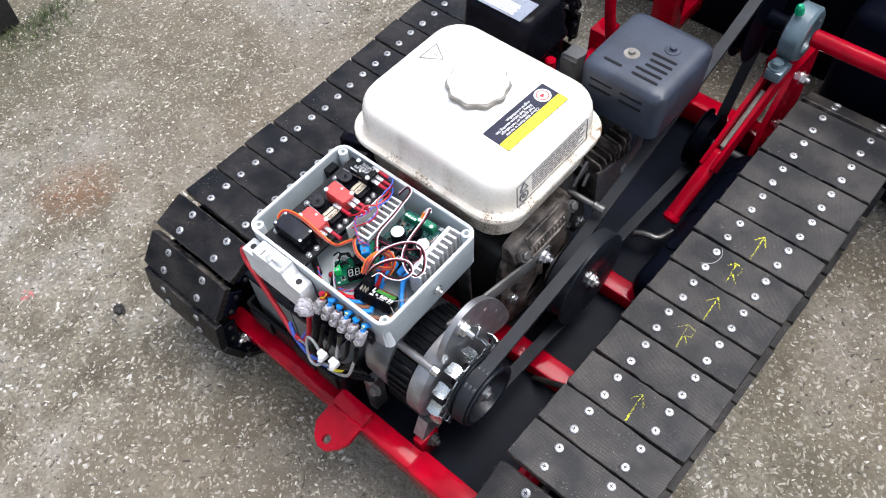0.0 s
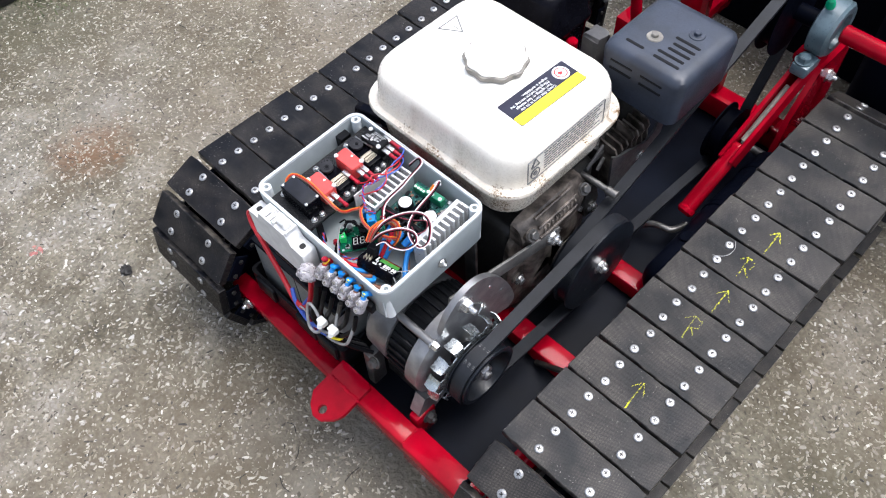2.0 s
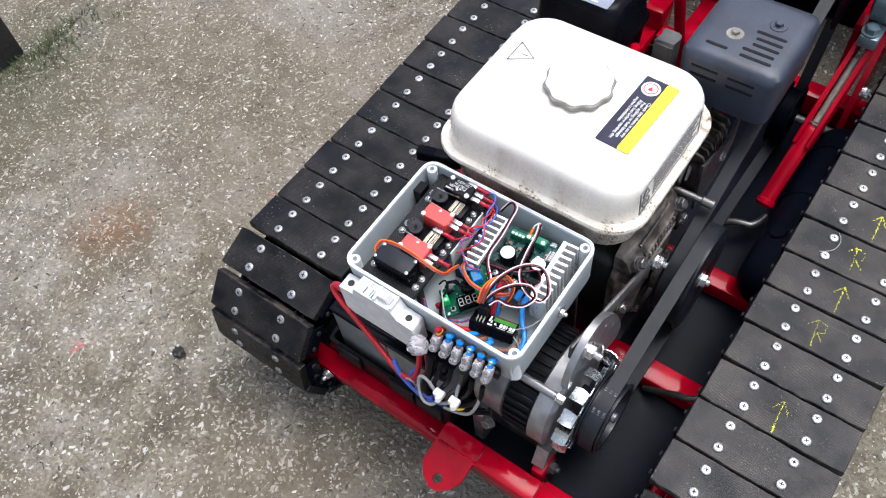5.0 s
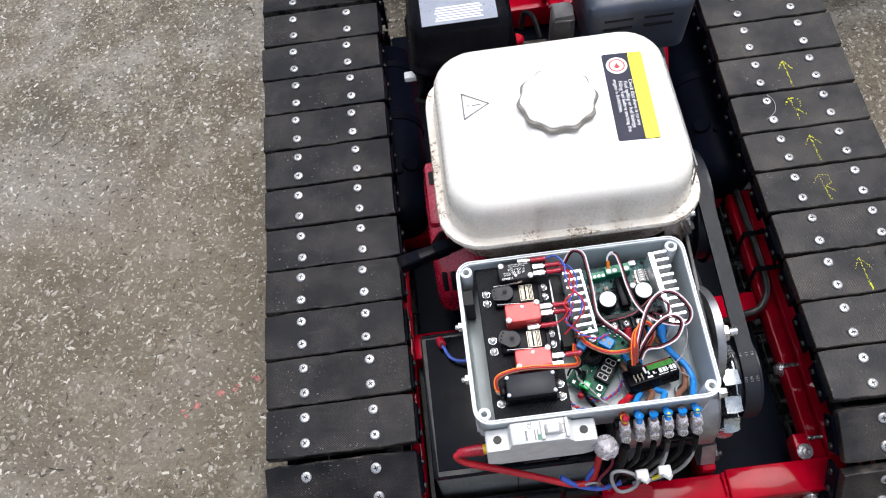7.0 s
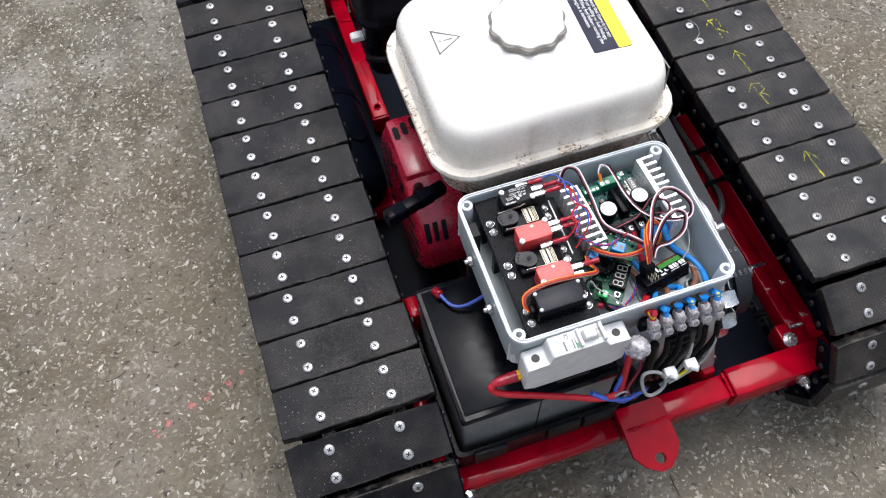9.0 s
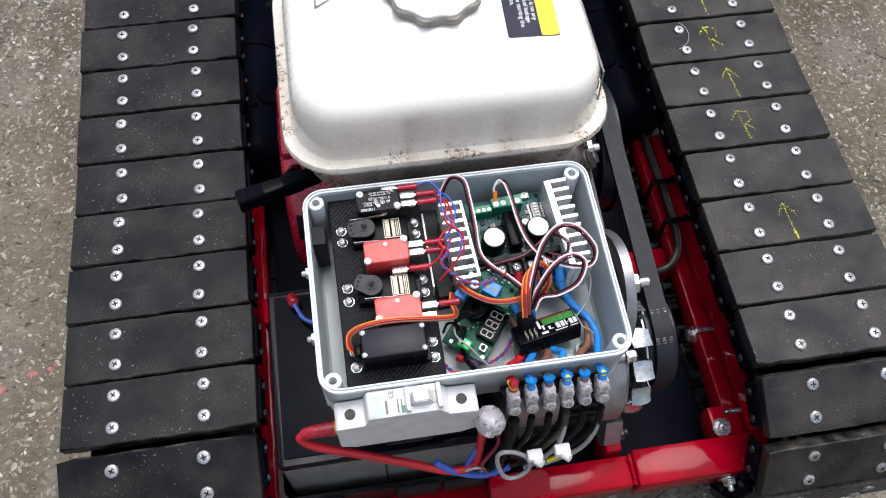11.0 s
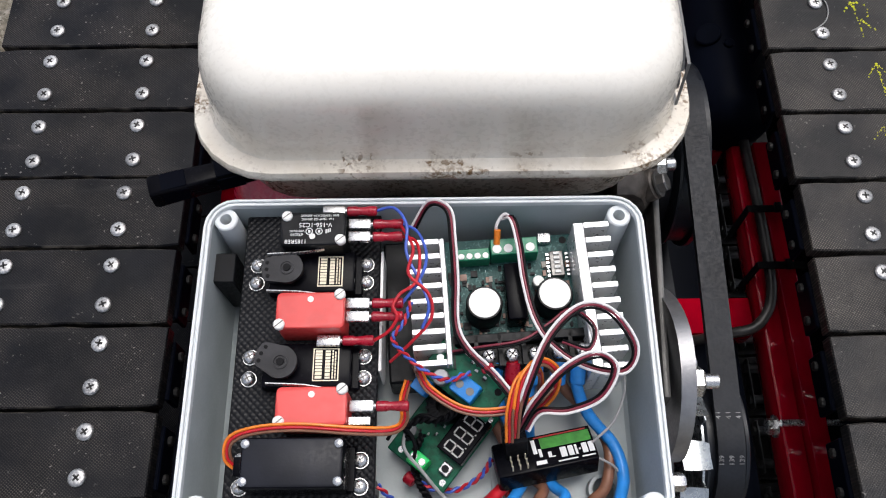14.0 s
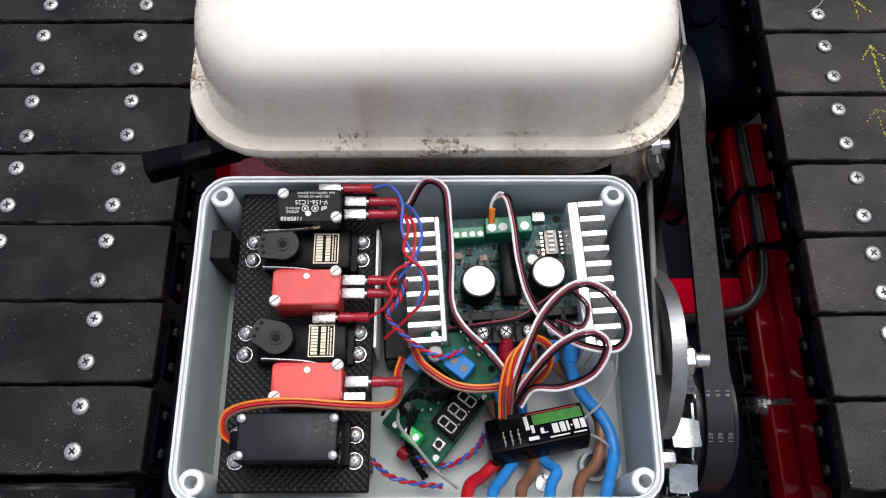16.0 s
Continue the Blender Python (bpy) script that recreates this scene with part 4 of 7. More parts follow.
def bracket_mesh(s):
    t = B()
    a, b = sorted((-s * 0.0745, -s * 0.078))
    box(t, a, b, -0.019, 0.019, -0.016, 0.0032, 0.0008, 1)
    for y in (-0.0115, 0.0115):
        lathe(t, [(0, 0.0032), (0.002, 0.0032), (0.0028, 0.0015)], axis((-s * 0.078, y, -0.006), (-s, 0, 0)), 8, mi=1)
    me = bpy.data.meshes.new("bracket")
    t.to_mesh(me)
    t.free()
    me.materials.append(BLACKPAINT)
    # bolts blackened for the shade beneath the plates
    me.materials.append(DARKSHADED)
    return me


SCREW, LINK = screw_mesh(), link_mesh()


def build_track(s, phase, pitch, label):
    Y1 = Y0 + (NPL * pitch - 2 * math.pi * RC) / 2
    tr = thing("rubber_track", (s * 0.2805, 0.344, GROUND), label, "track", "tracks of the machine")
    ORG = ORIGIN[tr.name]
    brk, plates = bracket_mesh(s), [plate_mesh(RUBBER if s < 0 else DUSTYRUBBER, 40 + i) for i in range(7)]
    q = random.Random(20 + s)
    for k in range(NPL):
        y, z, a = on_loop(s, phase + (k - 3) * pitch, pitch)
        M = Matrix.Translation(Vector((s * 0.2805, y, z)) - ORG) @ Matrix.Rotation(a, 4, 'X') @ pose(q.uniform(-.0012, .0012), 0, q.uniform(-.0004, .0004), q.uniform(-.6, .6), q.uniform(-.25, .25), q.uniform(-.35, .35))
        pl = new("plate", plates[k % 7])
        pl.parent, pl.matrix_basis = tr, M
        for x in (-0.0364 if s < 0 else -0.033, 0.033):
            for v in (-0.0135, 0.0135):
                sc = new("screw", SCREW)
                sc.parent = pl
                sc.matrix_basis = pose(x - s * 0.0013 + q.uniform(-.0008, .0008), v + q.uniform(-.0006, .0006), OUT, 0, 0, q.uniform(0, 90))
        for x in (-0.045, 0.045):
            li = new("chain_link", LINK)
            li.parent, li.matrix_basis = pl, pose(x, 0, 0)
        br = new("bracket", brk)
        br.parent = pl
    for yc, name in ((Y0, "rear_idler"), (Y1, "drive_sprocket")):
        for x in (s * 0.005, s * 0.055):
            bm = B()
            lathe(bm, [(0, 0.02), (0, 0.088), (0.010, 0.088), (0.010, 0.02)], axis((s * 0.2805 + x - 0.005, yc, ZC), (1, 0, 0)), 30)
            part(name, bm, BLACKPAINT, tr)
        bm = cyl(B(), (s * 0.245, yc, ZC), (s * 0.35, yc, ZC), 0.016, 18)
        part("axle", bm, DARKSTEEL, tr)
    bm = box(B(), s * 0.2805 - 0.03, s * 0.2805 + 0.03, Y0, Y1, ZC - 0.02, ZC + 0.02, 0.003)
    part("track_beam", bm, BLACKPAINT, tr)
    return tr


build_track(-1, 0.0165, 0.0535, "black rubber plate track with rows of cross-head screws")
right_track = build_track(1, 0.0055, 0.0541, "black rubber plate track with yellow chalk marks")


def chalk(strokes, seed, gaps=0.06, wide=1.0):
    """Broken chalk strokes on the upper run of the right track."""
    bm = B()
    q = random.Random(seed)
    for (x0, y0), (x1, y1) in strokes:
        n = max(2, int(math.hypot(x1 - x0, y1 - y0) / 0.0013))
        for i in range(n):
            if q.random() < gaps:
                continue
            t = (i + 0.5) / n
            x, y = x0 + (x1 - x0) * t + q.uniform(-.0006, .0006), y0 + (y1 - y0) * t + q.uniform(-.0006, .0006)
            r = q.uniform(0.0006, 0.0013) * wide
            z = ZC + RC + OUT + 0.0007 + lift(1, y)
            k = 6
            top = bm.verts.new((x, y, z + 0.0002))
            ring = [bm.verts.new((x + r * q.uniform(.6, 1.4) * math.cos(6.283 * j / k), y + r * q.uniform(.6, 1.4) * math.sin(6.283 * j / k), z - 0.0008)) for j in range(k)]
            for j in range(k):
                bm.faces.new([top, ring[j], ring[(j + 1) % k]])
    part("chalk_mark", bm, CHALK, right_track, "yellow chalk mark", smooth=False)


def plate_y(k):
    return Y0 + 0.0055 + (k - 1) * 0.0541


for k in (3, 6, 8):
    y, x = plate_y(k), 0.2795
    chalk([((x + 0.002, y - 0.024), (x, y + 0.014)), ((x, y + 0.014), (x - 0.008, y + 0.002)), ((x, y + 0.014), (x + 0.009, y + 0.001)), ((x, y + 0.014), (x, y + 0.011))], k)
for k in (5, 7):
    y, x = plate_y(k), 0.276
    chalk([((x, y - 0.02), (x - 0.004, y + 0.014)), ((x - 0.004, y + 0.014), (x + 0.006, y + 0.012)), ((x + 0.006, y + 0.012), (x + 0.007, y + 0.002)), ((x + 0.007, y + 0.002), (x, y - 0.002)), ((x, y - 0.002), (x + 0.010, y - 0.012)), ((x - 0.012, y + 0.004), (x - 0.004, y + 0.014))], k, 0.35 if k == 7 else 0.12, 0.9)

bm = sweep(B(), [(x, y, ZC + RC + OUT + 0.0012 + lift(1, y)) for x, y in ((0.2475, 0.385), (0.2525, 0.377), (0.2530, 0.368), (0.2500, 0.360), (0.2440, 0.3545), (0.2380, 0.351))], 0.00042, 6)
tagged(part("thread", bm, WGREY), "pale loose thread lying on a track plate", "thread")

# ---- engine ----
engine = thing("petrol_engine", (-0.03, 0.26, 0.0965), "small petrol engine with a white tank and red recoil starter", "engine")
TX, TY, THX, THY = -0.031, 0.2525, 0.1215, 0.1035
bm = B()
loops = []
for z, i, r in ((0.333, 0.020, 0.03), (0.340, 0.014, 0.035), (0.380, 0.010, 0.036)):
    loops.append(rrect(TX, TY, THX - i, THY - i, r, z))
for z, i, r in ((0.3815, 0.0005, 0.04), (0.3835, 0.0, 0.04), (0.3860, 0.0, 0.04), (0.3880, 0.0008, 0.04), (0.3885, 0.0075, 0.038), (0.3905, 0.0090, 0.037), (0.400, 0.0096, 0.036), (0.412, 0.0102, 0.036), (0.4220, 0.0112, 0.036), (0.4285, 0.0130, 0.036), (0.4330, 0.0160, 0.035), (0.4362, 0.0200, 0.034), (0.4384, 0.0258, 0.033), (0.4396, 0.0335, 0.031), (0.4403, 0.0460, 0.028), (0.4405, 0.0650, 0.020)):
    loops.append(rrect(TX, TY, THX - i, THY - i, r, z))
loft(bm, loops)
tank = part("fuel_tank", bm, TANK, engine, "white enamelled fuel tank with brown grime along its flange")
tank.location = (-0.001, 0.0, 0.0035)
# raised neck and lobed filler cap
CAPC = (-0.0318, 0.2565)
bm = lathe(B(), [(0.438, 0.041), (0.4406, 0.0390), (0.4418, 0.036), (0.4424, 0.030), (0.4424, 0.018)], Matrix.Translation((*CAPC, 0)), 48)
part("filler_neck", bm, TANK, tank)


def lobed(rows):
    return [[Vector((CAPC[0] + (r + lob * math.cos(10 * a)) * math.cos(a), CAPC[1] + (r + lob * math.cos(10 * a)) * math.sin(a), z)) for a in [2 * math.pi * i / 120 for i in range(120)]] for z, r, lob in rows]


bm = B()
loft(bm, lobed(((0.4490, 0.0320, 0.0009), (0.4496, 0.0330, 0.0010), (0.4508, 0.0330, 0.0010), (0.4516, 0.0324, 0.0006), (0.4520, 0.0310, 0.0002), (0.4522, 0.024, 0.0), (0.4522, 0.010, 0.0))))
cap = part("filler_cap", bm, TANK, tank, "white lobed filler cap")
bm = B()
loft(bm, lobed(((0.4424, 0.0315, 0.0), (0.4430, 0.0345, 0.0010), (0.4470, 0.0354, 0.0018), (0.4488, 0.0348, 0.0016), (0.4495, 0.0336, 0.0010), (0.4495, 0.020, 0.0))))
part("cap_skirt", bm, CAPGREY, cap, "grey scalloped skirt")
# warning label, pictogram and markings
ZT = 0.4402


def flat(bm, x0, x1, y0, y1, z=ZT, h=0.0004, M=None, mi=0):
    return box(bm, x0, x1, y0, y1, z - h, z + h, M=M, mi=mi)


LM = Matrix.Translation((0.0345, 0.2565, 0)) @ Matrix.Rotation(radians(-2.3), 4, 'Z')
lab = part("warning_label", prism(B(), [(p.x, p.y) for p in rrect(0, 0, 0.0185, 0.050, 0.002, 0, 3)], ZT - 0.001, ZT + 0.0004, LM), LABELNAVY, tank, "navy warning label with a yellow strip", smooth=False)
part("yellow_strip", prism(B(), [(p.x, p.y) for p in rrect(0.0118, 0, 0.0064, 0.0497, 0.002, 0, 3)], ZT - 0.001, ZT + 0.0007, LM), LABELYELLOW, lab, smooth=False)
q = random.Random(4)
for i, (body, wide) in enumerate((("Check that there is no any", 0.064), ("Fuel spilling or fuel leakage", 0.068), ("Filling fuel before starting the", 0.071), ("engine is forbidden.", 0.047))):
    letters("label_text", body, 0.0049, LM @ pose(0.0028 - 0.0046 * i, 0.0235 - wide / 2, ZT + 0.0006, 0, 0, -90), PRINTWHITE, lab)
bm = B()
cyl(bm, LM @ Vector((-0.0062, 0.0355, ZT)), LM @ Vector((-0.0062, 0.0355, ZT + 0.0006)), 0.0098, 28)
part("pictogram_disc", bm, PRINTWHITE, lab, smooth=False)
bm = B()
ring = [(-0.0062 + 0.0075 * math.cos(a), 0.0355 + 0.0075 * math.sin(a)) for a in [2 * math.pi * i / 40 for i in range(40)]]
for i in range(40):
    (ax, ay), (bx, by) = ring[i], ring[(i + 1) % 40]
    vs = [bm.verts.new(LM @ Vector((-0.0062 + (px + 0.0062) * k, 0.0355 + (py - 0.0355) * k, ZT + 0.0008))) for px, py, k in ((ax, ay, 1), (bx, by, 1), (bx, by, 0.84), (ax, ay, 0.84))]
    bm.faces.new(vs)
prism(bm, [(-0.0062, 0.0385), (-0.0090, 0.0335), (-0.0062, 0.0320), (-0.0034, 0.0335)], ZT + 0.0006, ZT + 0.0008, LM)
part("pictogram", bm, PRINTRED, lab, smooth=False)


def line_loop(bm, pts, w, z):
    for (ax, ay), (bx, by) in zip(pts, pts[1:] + pts[:1]):
        d = Vector((bx - ax, by - ay, 0)).normalized()
        o = Vector((-d.y, d.x, 0)) * w
        a, b = Vector((ax, ay, z)) - d * w * 0.7, Vector((bx, by, z)) + d * w * 0.7
        bm.faces.new([bm.verts.new(v) for v in (a - o, b - o, b + o, a + o)])


bm = B()
line_loop(bm, [(-0.1165, 0.2835), (-0.0930, 0.2685), (-0.1168, 0.2540)], 0.0007, 0.4407)
flat(bm, -0.1125, -0.1112, 0.2680, 0.2692, 0.4406, 0.0003)
prism(bm, [(-0.1085, 0.2684), (-0.1010, 0.2680), (-0.1000, 0.2686), (-0.1010, 0.2692), (-0.1085, 0.2688)], 0.4403, 0.4409)
part("warning_triangle", bm, PRINTGREY, tank, "grey outlined warning triangle", smooth=False)
# label on the tank's right flank
bm = B()
SM = Matrix.Translation((0.0808, 0.245, 0.4085)) @ Matrix.Rotation(radians(90), 4, 'Z') @ Matrix.Rotation(radians(90 - 3), 4, 'X')
for i in range(7):
    x, end = -0.036, 0.060 - 0.005 * (i % 3)
    while x < end - 0.003:
        n = q.uniform(0.004, 0.011)
        box(bm, x, min(end, x + n), 0.0105 - 0.0037 * i, 0.0110 - 0.0037 * i, -0.0008, 0.0006, M=SM)
        x += n + 0.0012
for a, b, c, d in ((-0.062, 0.064, 0.0145, 0.0148), (-0.062, 0.064, -0.0168, -0.0165), (-0.062, -0.0617, -0.0165, 0.0145), (0.0637, 0.064, -0.0165, 0.0145)):
    box(bm, a, b, c, d, -0.0008, 0.0006, M=SM)
for r0, cx, cz, k in ((0.0066, -0.050, -0.008, 24), (0.0072, -0.050, 0.006, 3)):
    pts = [(cx + r0 * math.cos(2 * math.pi * a / k + math.pi / 2), cz + r0 * math.sin(2 * math.pi * a / k + math.pi / 2)) for a in range(k)]
    for (ax, az), (bx, bz) in zip(pts, pts[1:] + pts[:1]):
        d = Vector((bx - ax, bz - az))
        box(bm, 0, d.length, -0.0005, 0.0005, -0.0008, 0.0006, M=SM @ Matrix.Translation((ax, az, 0)) @ Matrix.Rotation(math.atan2(d.y, d.x), 4, 'Z'))
cyl(bm, SM @ Vector((-0.050, -0.008, -0.0005)), SM @ Vector((-0.050, -0.008, 0.0006)), 0.0030, 12)
part("side_label_print", bm, PRINTGREY, tank, "grey printed notice", smooth=False)

# crankcase and cylinder
bm = B()
box(bm, -0.10, 0.068, 0.175, 0.335, 0.105, 0.30, 0.012, 3)
box(bm, -0.075, 0.060, 0.20, 0.34, 0.30, 0.336, 0.008, 2)
box(bm, -0.115, 0.085, 0.165, 0.36, 0.0965, 0.112, 0.004)
# black colour imitates the shade under the tank
part("crankcase", bm, DARKSHADED, engine, "crankcase blackened for the shade it sits in")
bm = B()
loft(bm, [[Vector((x, 0.240 + (p.x) , 0.220 + p.y)) for p in rrect(0, 0, hx, hy, 0.03, 0, 6)] for x, hx, hy in ((0.066, 0.072, 0.080), (0.074, 0.072, 0.080), (0.078, 0.068, 0.076), (0.080, 0.050, 0.058), (0.086, 0.046, 0.052), (0.089, 0.040, 0.046), (0.090, 0.02, 0.02))])
cyl(bm, (0.084, 0.262, 0.20), (0.1035, 0.262, 0.20), 0.026, 28, 0.003)
for a in range(38, 398, 72):
    c = Vector((0.070, 0.240 + 0.060 * math.cos(radians(a)), 0.220 + 0.068 * math.sin(radians(a))))
    cyl(bm, c, c + Vector((0.013, 0, 0)), 0.009, 14, 0.002)
part("case_half", bm, CASTDIRTY, engine, "brown-grey oily crankcase half")
# long ribbed cover under the tank, with a bolt boss at each end
bm = B()
prof = [(0.066, 0.326), (0.079, 0.326), (0.087, 0.318), (0.0925, 0.305), (0.0935, 0.288), (0.0910, 0.268), (0.066, 0.262)]
loft(bm, [[Vector((0.066 + (x - 0.066) * k, y, 0.294 + (z - 0.294) * k)) for x, z in prof] for y, k in ((0.177, 0.72), (0.184, 0.90), (0.194, 0.93), (0.200, 1.0), (0.262, 1.0), (0.270, 0.93), (0.282, 0.88), (0.289, 0.70))])
for x, z in ((0.0835, 0.3225), (0.0905, 0.3115), (0.0945, 0.2965)):
    sweep(bm, [(x, 0.198, z), (x, 0.215, z), (x, 0.250, z), (x - 0.001, 0.264, z)], 0.0022, 8, 4)
q = random.Random(12)
for k in range(9):
    y = 0.205 + 0.0068 * k
    box(bm, 0.0890, 0.0945, y, y + q.uniform(0.0016, 0.0034), 0.2990, 0.3090, 0.0008, 1)
for y in (0.187, 0.279):
    cyl(bm, (0.072, y, 0.296), (0.0915, y, 0.3105), 0.0085, 16, 0.002)
part("side_cover", bm, CASTDIRTY, engine, "brown-grey oily ribbed side cover")
for y in (0.187, 0.279):
    part("boss_bolt", hexbolt(B(), (0.0915, y, 0.3105), (0.8, 0, 0.6), 0.0058, 0.006), DARKSTEEL, engine, "dull greasy hex bolt")
bm = prism(B(), [(0.288, 0.300), (0.306, 0.296), (0.316, 0.262), (0.309, 0.238), (0.294, 0.240), (0.286, 0.268)], 0.078, 0.0900, Matrix(((0, 0, 1, 0), (1, 0, 0, 0), (0, 1, 0, 0), (0, 0, 0, 1))))
part("bolt_lug", bm, DARKSHADED, engine, "dark lug")
part("lug_bolt", hexbolt(B(), (0.0900, 0.304, 0.252), (1, 0, 0.3), 0.0065, 0.006), STEEL, engine, "zinc-plated hex bolt")
for x, y0, y1, z, tilt in ((0.074, 0.300, 0.338, 0.318, 14), (0.070, 0.310, 0.346, 0.306, -10), (0.076, 0.322, 0.340, 0.298, 35)):
    part("governor_rod", box(B(), -0.0018, 0.0018, (y0 - y1) / 2, (y1 - y0) / 2, -0.003, 0.003, 0.0008, 1, pose(x, (y0 + y1) / 2, z, tilt, 0, 8)), SHROUDGREY, engine, "thin dull metal lever")
for a in range(38, 398, 72):
    bm = B()
    hexbolt(bm, (0.083, 0.240 + 0.060 * math.cos(radians(a)), 0.220 + 0.068 * math.sin(radians(a))), (1, 0, 0), 0.0058, 0.006, 0.0)
    part("cover_bolt", bm, STEEL, engine, "zinc-plated hex bolt")
bm = B()
sweep(bm, [(0.070, 0.301, 0.302), (0.090, 0.303, 0.3005), (0.104, 0.304, 0.2995), (0.112, 0.305, 0.2990)], 0.0040, 12)
cyl(bm, (0.106, 0.3042, 0.2995), (0.121, 0.3052, 0.2985), 0.0056, 14, 0.001)
part("breather_pipe", bm, DARKSTEEL, engine, "short dull metal pipe")
bm = box(B(), -0.005, 0.066, 0.340, 0.425, 0.235, 0.305, 0.006)
part("cylinder", bm, DARKSHADED, engine, "dark cylinder")
q = random.Random(9)
for i in range(7):
    y, top = 0.346 + 0.0108 * i, 0.320 - 0.0015 * abs(i - 3) + q.uniform(-0.003, 0.003)
    bm = prism(B(), [(0.060, 0.238), (0.0870, 0.238), (0.0875, top - 0.030), (0.0850, top - 0.016), (0.0868, top - 0.007), (0.0830, top), (0.060, top + 0.004)], y, y + 0.0030, Matrix(((1, 0, 0, 0), (0, 0, 1, 0), (0, 1, 0, 0), (0, 0, 0, 1))))
    part("cooling_fin", bm, CASTDIRTY, engine, smooth=False)
bm = B()
prism(bm, [(0.338, 0.232), (0.405, 0.228), (0.436, 0.262), (0.440, 0.325), (0.428, 0.325), (0.420, 0.298), (0.405, 0.291), (0.385, 0.296), (0.366, 0.306), (0.347, 0.311), (0.330, 0.322)], 0.0885, 0.0915, Matrix(((0, 0, 1, 0), (1, 0, 0, 0), (0, 1, 0, 0), (0, 0, 0, 1))))
shroud = part("shroud_plate", bm, SHROUDGREY, engine, "dark sheet metal shroud")
bm = B()
hexbolt(bm, (0.0915, 0.396, 0.272), (1, 0, 0), 0.0055, 0.005)
part("shroud_bolt", bm, STEEL, shroud)

# recoil starter with its pull handle
SC = Vector((-0.112, 0.268, 0.212))
bm = lathe(B(), [(0, 0.086), (0.044, 0.086), (0.050, 0.0835), (0.054, 0.079), (0.0555, 0.073), (0.0560, 0.052), (0.0555, 0.030), (0.0555, 0)], axis(SC, (-1, 0, 0)), 30)
box(bm, -0.166, -0.102, 0.236, 0.318, 0.250, 0.2985, 0.007, 2)
rec = part("recoil_cover", bm, REDFADED, engine, "red recoil starter cover with vent slots")
for i in range(18):
    M = axis(SC, (-1, 0, 0)) @ Matrix.Rotation(radians(20 * i + 10), 4, 'Z')
    part("vent_slot", box(B(), 0.040, 0.0700, -0.0034, 0.0034, 0.050, 0.0566, 0.0014, 2, M), BLACKPLASTIC, rec)
for x in (-0.157, -0.148, -0.1385):
    M = Matrix.Translation((x, SC.y, SC.z)) @ Matrix.Rotation(radians(154), 4, 'X')
    part("rim_slot", box(B(), -0.0028, 0.0028, 0.0800, 0.0864, -0.0125, 0.0125, 0.0012, 2, M), BLACKPLASTIC, rec)
for x, y in ((-0.158, 0.294), (-0.148, 0.298), (-0.1375, 0.302)):
    part("top_vent_slot", prism(B(), [(p.x, p.y) for p in rrect(x, y, 0.0032, 0.0085, 0.003, 0, 4)], 0.2945, 0.2991), BLACKPLASTIC, rec)
bm = B()
a, b = Vector((-0.134, 0.2050, 0.309)), Vector((-0.200, 0.1845, 0.312))
M = axis(a, b - a)
n = (b - a).length
loft(bm, [[M @ Vector((p.x * k, p.y * k, z)) for p in rrect(0, 0, 0.0066, 0.0076, 0.002, 0, 3)] for z, k in ((0, 0.8), (0.002, 0.88), (n * 0.5, 0.93), (n - 0.002, 1.06), (n, 0.95))])
cyl(bm, (-0.165, 0.196, 0.308), (-0.152, 0.235, 0.280), 0.006, 12)
handle = part("pull_handle", bm, GLOSSBLACK, engine, "black T-shaped pull handle")
for sx, sy in ((-1, 0), (1, 0), (0, -1), (0, 1)):
    for z in (0.34, 0.80):
        hx, hy = (0.0005, 0.0055) if sx else (0.0055, 0.0005)
        cx, cy = sx * 0.0064, sy * 0.0074
        part("handle_recess", box(B(), cx - hx, cx + hx, cy - hy, cy + hy, n * z - 0.0075, n * z + 0.0075, 0.0002, 1, M), BLACKPAINT, handle)

# air filter housing
bm = B()
loft(bm, [rrect(-0.107, 0.418, hx, hy, 0.018, z, 5) for z, hx, hy in ((0.300, 0.050, 0.042), (0.372, 0.055, 0.046), (0.376, 0.058, 0.049), (0.380, 0.058, 0.049), (0.384, 0.055, 0.046), (0.428, 0.052, 0.043), (0.434, 0.048, 0.039), (0.4365, 0.042, 0.033))])
filt = part("air_filter", bm, GLOSSBLACK, engine, "glossy black air filter housing")
bm = flat(B(), -0.146, -0.070, 0.380, 0.418, 0.4366, 0.0004)
plate = part("filter_label", bm, SILVERLABEL, filt, "silver label", smooth=False)
bm = B()
for i in range(6):
    flat(bm, -0.132 + 0.001 * (i % 3), -0.084 - 0.002 * (i % 2), 0.384 + 0.0034 * i, 0.3858 + 0.0034 * i, 0.4371, 0.0002)
part("label_print", bm, PRINTWHITE, plate, smooth=False)
# carburettor pieces between filter and muffler
bm = B()
box(bm, -0.040, -0.005, 0.405, 0.445, 0.27, 0.330, 0.006)
cyl(bm, (-0.055, 0.425, 0.32), (0.01, 0.425, 0.32), 0.013, 16)
part("carburettor", bm, CASTDIRTY, engine, "grimy cast carburettor")
bm = B()
sweep(bm, [(-0.035, 0.46, 0.33), (-0.030, 0.47, 0.345), (-0.022, 0.455, 0.352), (-0.018, 0.43, 0.345)], 0.003, 8)
part("fuel_hose", bm, WBLACK, engine)
bm = B()
sweep(bm, [(-0.155, 0.40, 0.31), (-0.160, 0.372, 0.335), (-0.13, 0.36, 0.338), (-0.10, 0.37, 0.335)], 0.004, 8)
part("fuel_hose", bm, WBLACK, engine)
bm = B()
box(bm, -0.1735, -0.1580, 0.399, 0.4095, 0.336, 0.3435, 0.002)
part("choke_tab", bm, WHITEPLASTIC, engine, "pale choke lever tab")
bm = B()
